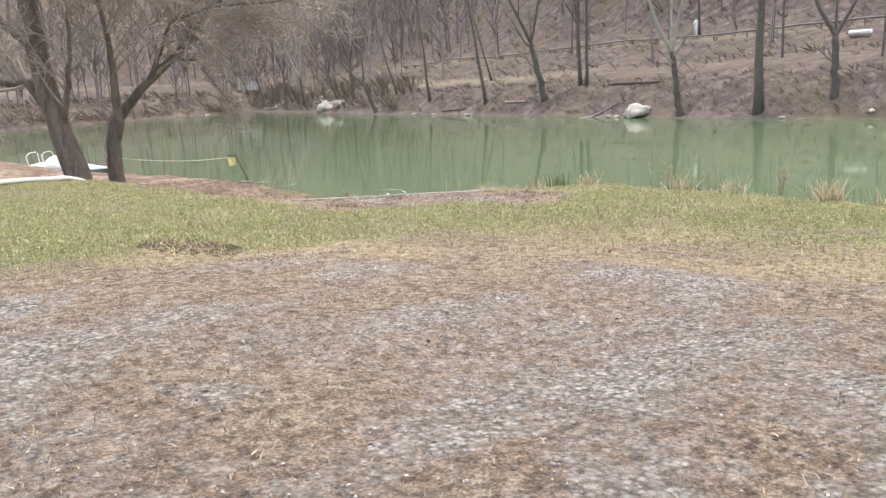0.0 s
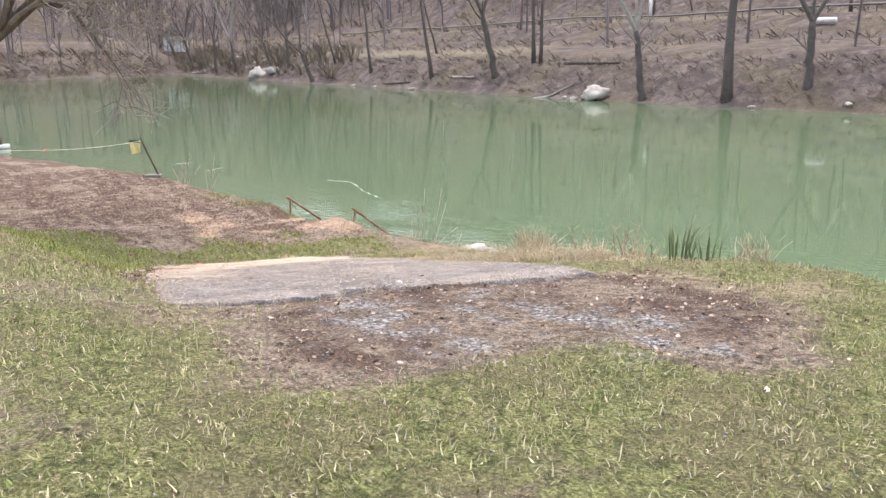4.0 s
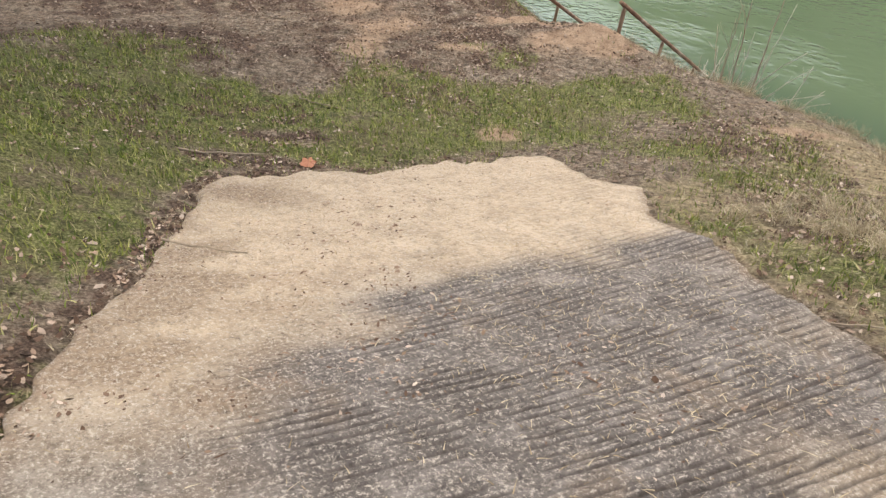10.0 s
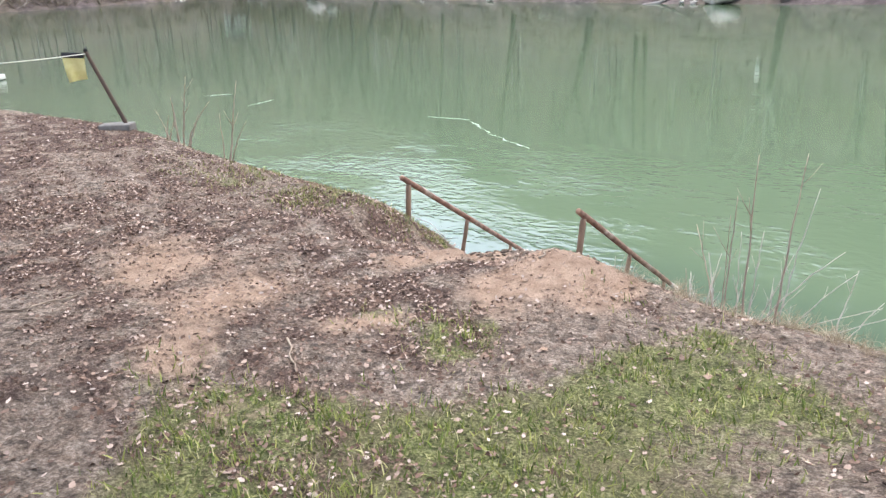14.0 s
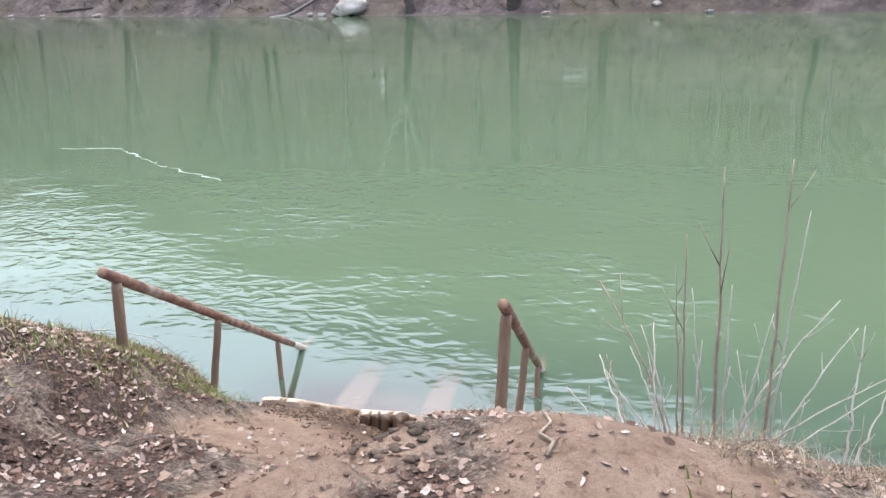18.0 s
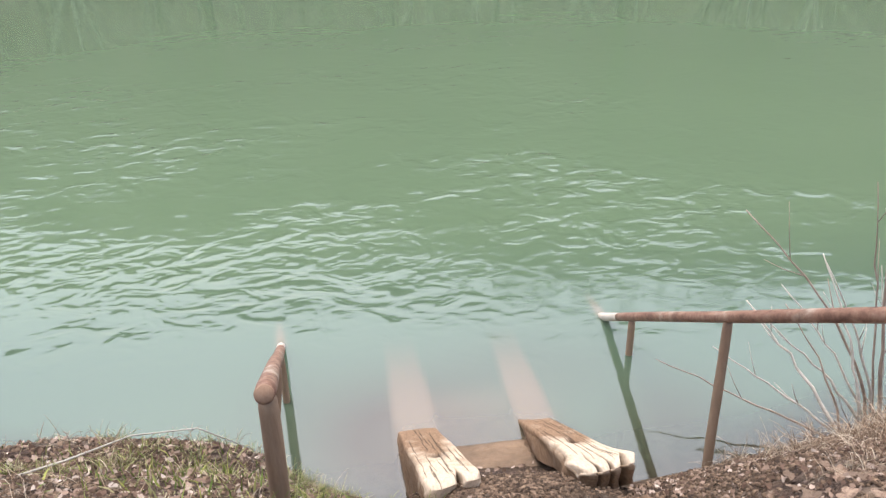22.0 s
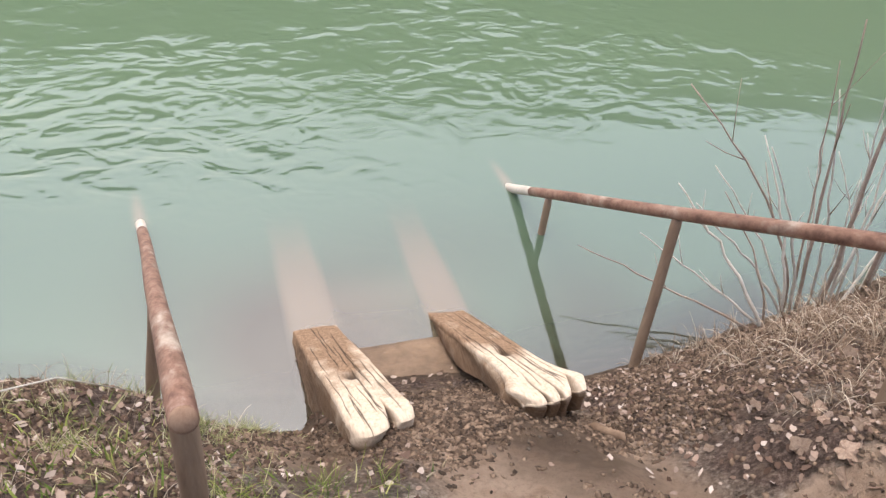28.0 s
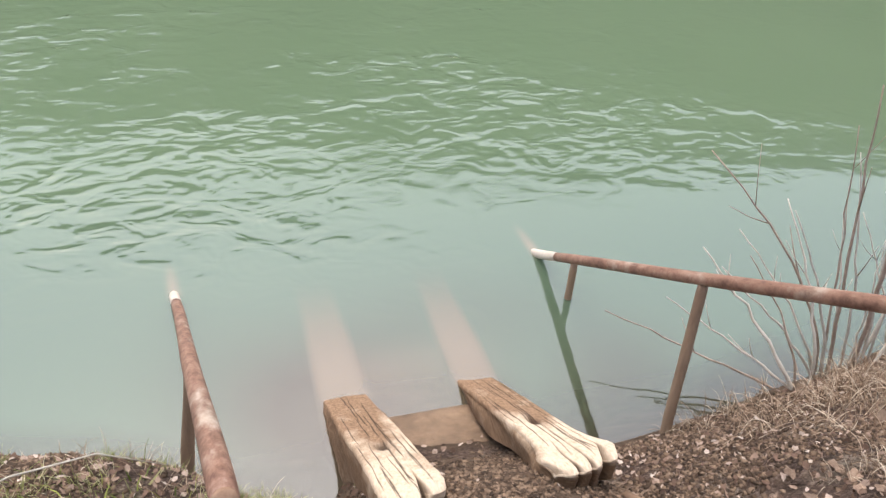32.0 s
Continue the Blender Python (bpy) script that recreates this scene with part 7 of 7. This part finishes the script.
spread("dead_grass", pos, r, BLADE_V, BLADE_F, [(0.003, 0.007), (0.018, 0.065), (0.004, 0.035)], STRAW, "flattened dry tan grass and straw", "dead grass", 1.2, 1, 0.004)
pos, r = sample(6500, lambda x, y: step(-0.15, 0.3, x) * step(-2.9, -2.35, y) * (x < 3.2) * np.clip(0.8 + 0.5 * waves(x, y, 47, 3, 9), 0.15, 1) + 0.2 * step(-1.75, -2.2, x) * step(-3.3, -2.7, y) * (x > -4.5), 520, (-4.5, 3.2, -3.5, -0.9))
spread("bank_straw", pos, r, BLADE_V, BLADE_F, [(0.003, 0.006), (0.03, 0.11), (0.004, 0.035)], BANK_STRAW, "matted dry grass hanging over the bank edge", "dead grass", 1.1, 1, 0.0)
pos, r = sample(520000, lambda x, y: np.clip(zones(x, y)[1] ** 1.4 * 0.85 + 0.003 + 0.035 * step(3.1, 2.8, near_ground(x, y)) * (1 - zones(x, y)[2]) + 0.05 * zones(x, y)[2], 0, 1) * fade(x, y) * 0.9 * (1 - 0.6 * step(7, 8.5, x)) * (1 - 0.55 * step(-2.7, -2.3, y)) * (1 - 0.85 * np.exp(-(((x + 0.85) / 0.5) ** 4 + ((y + 1.9) / 0.65) ** 4))), 530)
spread("leaf_litter", pos, r, CRUMPLE_V, CRUMPLE_F, [(0.011, 0.036), (0.014, 0.044), (0.006, 0.026)], LEAF, "brown and pinkish dead leaves strewn over the bank", "leaf litter", 0.9, 1, 0.002)

pos, r = sample(34000, lambda x, y: np.clip(zones(x, y)[1] * 0.95 + 0.05 * zones(x, y)[2], 0, 1) * (1 - 0.9 * np.exp(-(((x + 0.85) / 0.5) ** 4 + ((y + 1.9) / 0.65) ** 4))), 533, (-4.5, 2.6, -6.6, -1.2))
spread("leaf_crumbs", pos, r, CRUMPLE_V, CRUMPLE_F, [(0.008, 0.026), (0.01, 0.032), (0.004, 0.018)], LEAF, "small broken brown leaves on the landing", "leaf litter", 1.0, 1, 0.004)

r = np.random.RandomState(9)
oct_v = [(1, 0, 0), (0.35, 0.9, 0.1), (-0.8, 0.55, 0), (-0.7, -0.6, 0.05), (0.4, -0.85, 0), (0.2, 0.1, 0.75), (-0.2, -0.15, 0.7), (0, 0, -0.4)]
oct_f = [(0, 1, 5), (1, 2, 5), (2, 6, 5), (2, 3, 6), (3, 4, 6), (4, 0, 6), (0, 5, 6), (1, 0, 7), (2, 1, 7), (3, 2, 7), (4, 3, 7), (0, 4, 7)]
GRAVEL = island("gravel_stone", [(0.0, (0.13, 0.12, 0.115)), (0.4, (0.3, 0.28, 0.27)), (0.8, (0.47, 0.445, 0.43)), (1.0, (0.66, 0.63, 0.61))], 0.9, 60, 0.3)
pos, r = sample(420000, lambda x, y: np.clip(zones(x, y)[3] * 1.0 + 0.03 * step(2.8, 3.2, near_ground(x, y)), 0, 1) * fade(x, y) * clump(x, y, 85, 0.2), 540)
spread("gravel", pos, r, oct_v, oct_f, [(0.004, 0.013), (0.003, 0.011), (0.003, 0.009)], GRAVEL, "loose grey and buff gravel pressed into the soil", "gravel", 0.4, 1, 0.002)

CRUMB = island("mud_crumb", [(0.0, (0.06, 0.04, 0.027)), (0.5, (0.16, 0.105, 0.07)), (1.0, (0.34, 0.235, 0.16))], 0.95, 60, 0.3)
pos, r = sample(90000, lambda x, y: np.clip(np.maximum(1.2 * blob(x, y, -0.8, -1.85, 0.55, 0.32, 0, 4), np.maximum(blob(x, y, 0.6, -1.9, 1.0, 0.6, 0, 4), 0.7 * blob(x, y, -2.2, -2.2, 0.75, 0.8, 0, 4))) * np.clip(0.45 + 0.7 * waves(x, y, 49, 4, 12), 0.05, 1), 0, 1), 550, (-3.0, 1.7, -3.0, -1.2))
spread("mud_crumbs", pos, r, oct_v, oct_f, [(0.003, 0.02), (0.003, 0.017), (0.003, 0.012)], CRUMB, "crumbly dark mud trodden round the beams", "mud", 0.6, 1, 0.0)

# crumbs, dirt and leaves on the ramp
r = np.random.RandomState(60)
n = 9000
u, v = r.rand(n), r.beta(0.7, 1.1, n)
heap = 0.12 + 0.55 * waves(u * 6.8, v * 3.2, 46, 1.5, 6) + 0.4 * waves(u * 6.8, v * 3.2, 47, 6, 16)
ok = r.rand(n) < np.clip(heap, 0.04, 0.9)
u, v = u[ok], v[ok]
n = len(u)
rx = (1 - u) * ((1 - v) * NL[0] + v * NR[0]) + u * ((1 - v) * FL[0] + v * FR[0])
ry = (1 - u) * ((1 - v) * NL[1] + v * NR[1]) + u * ((1 - v) * FL[1] + v * FR[1])
rz = near_ground(rx, ry) + 0.027
vv2, ff2 = scatter(LEAF_V, LEAF_F, np.stack([rx, ry, rz], -1), r.uniform(0, 6.28, n), np.stack([r.uniform(0.004, 0.022, n) * (1 + 2 * (r.rand(n) < 0.04)), r.uniform(0.008, 0.03, n) * (1 + 1.5 * (r.rand(n) < 0.04)), r.uniform(0.005, 0.03, n)], -1), r.uniform(0, 0.5, n), r.uniform(0, 6.28, n))
tagged(new("ramp_debris", mesh_of("ramp_debris", vv2, ff2, [LEAF])), "crumbled leaves and straw bits on the concrete", "debris", kind="stuff")

n = 9000
u, v = r.rand(n), r.rand(n)
rx = (1 - u) * ((1 - v) * NL[0] + v * NR[0]) + u * ((1 - v) * FL[0] + v * FR[0])
ry = (1 - u) * ((1 - v) * NL[1] + v * NR[1]) + u * ((1 - v) * FL[1] + v * FR[1])
ok = r.rand(n) < np.clip(0.45 + 0.5 * waves(rx, ry, 48, 1, 4), 0.08, 1)
rx, ry = rx[ok], ry[ok]
n = len(rx)
vv2, ff2 = scatter(BLADE_V, BLADE_F, np.stack([rx, ry, near_ground(rx, ry) + 0.031], -1), r.uniform(0, 6.28, n), np.stack([r.uniform(0.002, 0.006, n), r.uniform(0.03, 0.12, n), r.uniform(0.001, 0.012, n)], -1))
tagged(new("straw_bits", mesh_of("straw_bits", vv2, ff2, [STRAW])), "dry straw bits strewn over the concrete ramp", "straw", kind="stuff")

# foam streaks on the river
FOAM = simple("water_foam", (0.5, 0.58, 0.5), (0.72, 0.78, 0.72), 6, 0.6, 0.0)
for k, (x0, y0, x1, y1, w) in enumerate([(-10.4, 7.25, -9.2, 7.4, 0.05), (-9.2, 7.4, -7.3, 6.0, 0.06), (-7.2, 6.0, -5.8, 5.3, 0.05), (-20.1, 6.9, -19.6, 7.7, 0.1), (-16.8, 6.3, -17.1, 7.4, 0.08)]):
    s = Shape()
    n = 18
    t = np.linspace(0, 1, n)
    r = np.random.RandomState(400 + k)
    px, py = x0 + (x1 - x0) * t + r.normal(0, 0.03, n), y0 + (y1 - y0) * t + r.normal(0, 0.03, n)
    ww = 0.6 * w * np.sin(np.pi * t) ** 0.6 * np.where(r.rand(n) < 0.4, 0.06, r.uniform(0.3, 1, n))
    s.add(np.concatenate([np.stack([px, py - ww, np.full(n, 0.003)], -1), np.stack([px, py, 0.006 + ww * 0.1], -1), np.stack([px, py + ww, np.full(n, 0.003)], -1)]), [(i, i + 1, n + i + 1, n + i) for i in range(n - 1)] + [(n + i, n + i + 1, 2 * n + i + 1, 2 * n + i) for i in range(n - 1)])
    solid("foam_streak", s, FOAM, "thin pale foam streak drifting on the water", "foam", "foam streaks")

# dark clods of turned earth in the grass, and trodden debris at the beams
CLOD = simple("dark_clod", (0.05, 0.037, 0.028), (0.2, 0.15, 0.11), 20, 0.95, 0.8, 0.02)
r = np.random.RandomState(70)
for label, cx0, cy0, rx0, ry0, n_c, big in (("dark clods of turned earth in the grass", 11.3, -15.6, 0.7, 0.34, 260, 0.024), ("dark rotten bark crumbs trodden at the beams", -0.92, -1.95, 0.4, 0.28, 30, 0.012), ("dark clods at the edge of the trodden way", -0.15, -3.3, 0.35, 0.16, 70, 0.03)):
    sh = Shape()
    for k in range(n_c):
        a, q = r.uniform(0, 6.28), math.sqrt(r.rand())
        x, y = cx0 + rx0 * q * math.cos(a), cy0 + ry0 * q * math.sin(a)
        s = big * r.uniform(0.35, 1.0)
        sh.bm(lump((s, s * 0.8, s * 0.4), k, 0.6, 2), Matrix.Translation((x, y, ground_z(x, y) + s * 0.15)) @ Matrix.Rotation(a, 4, "Z"))
    solid("earth_clods", sh, CLOD, label, "dirt clods", kind="stuff")
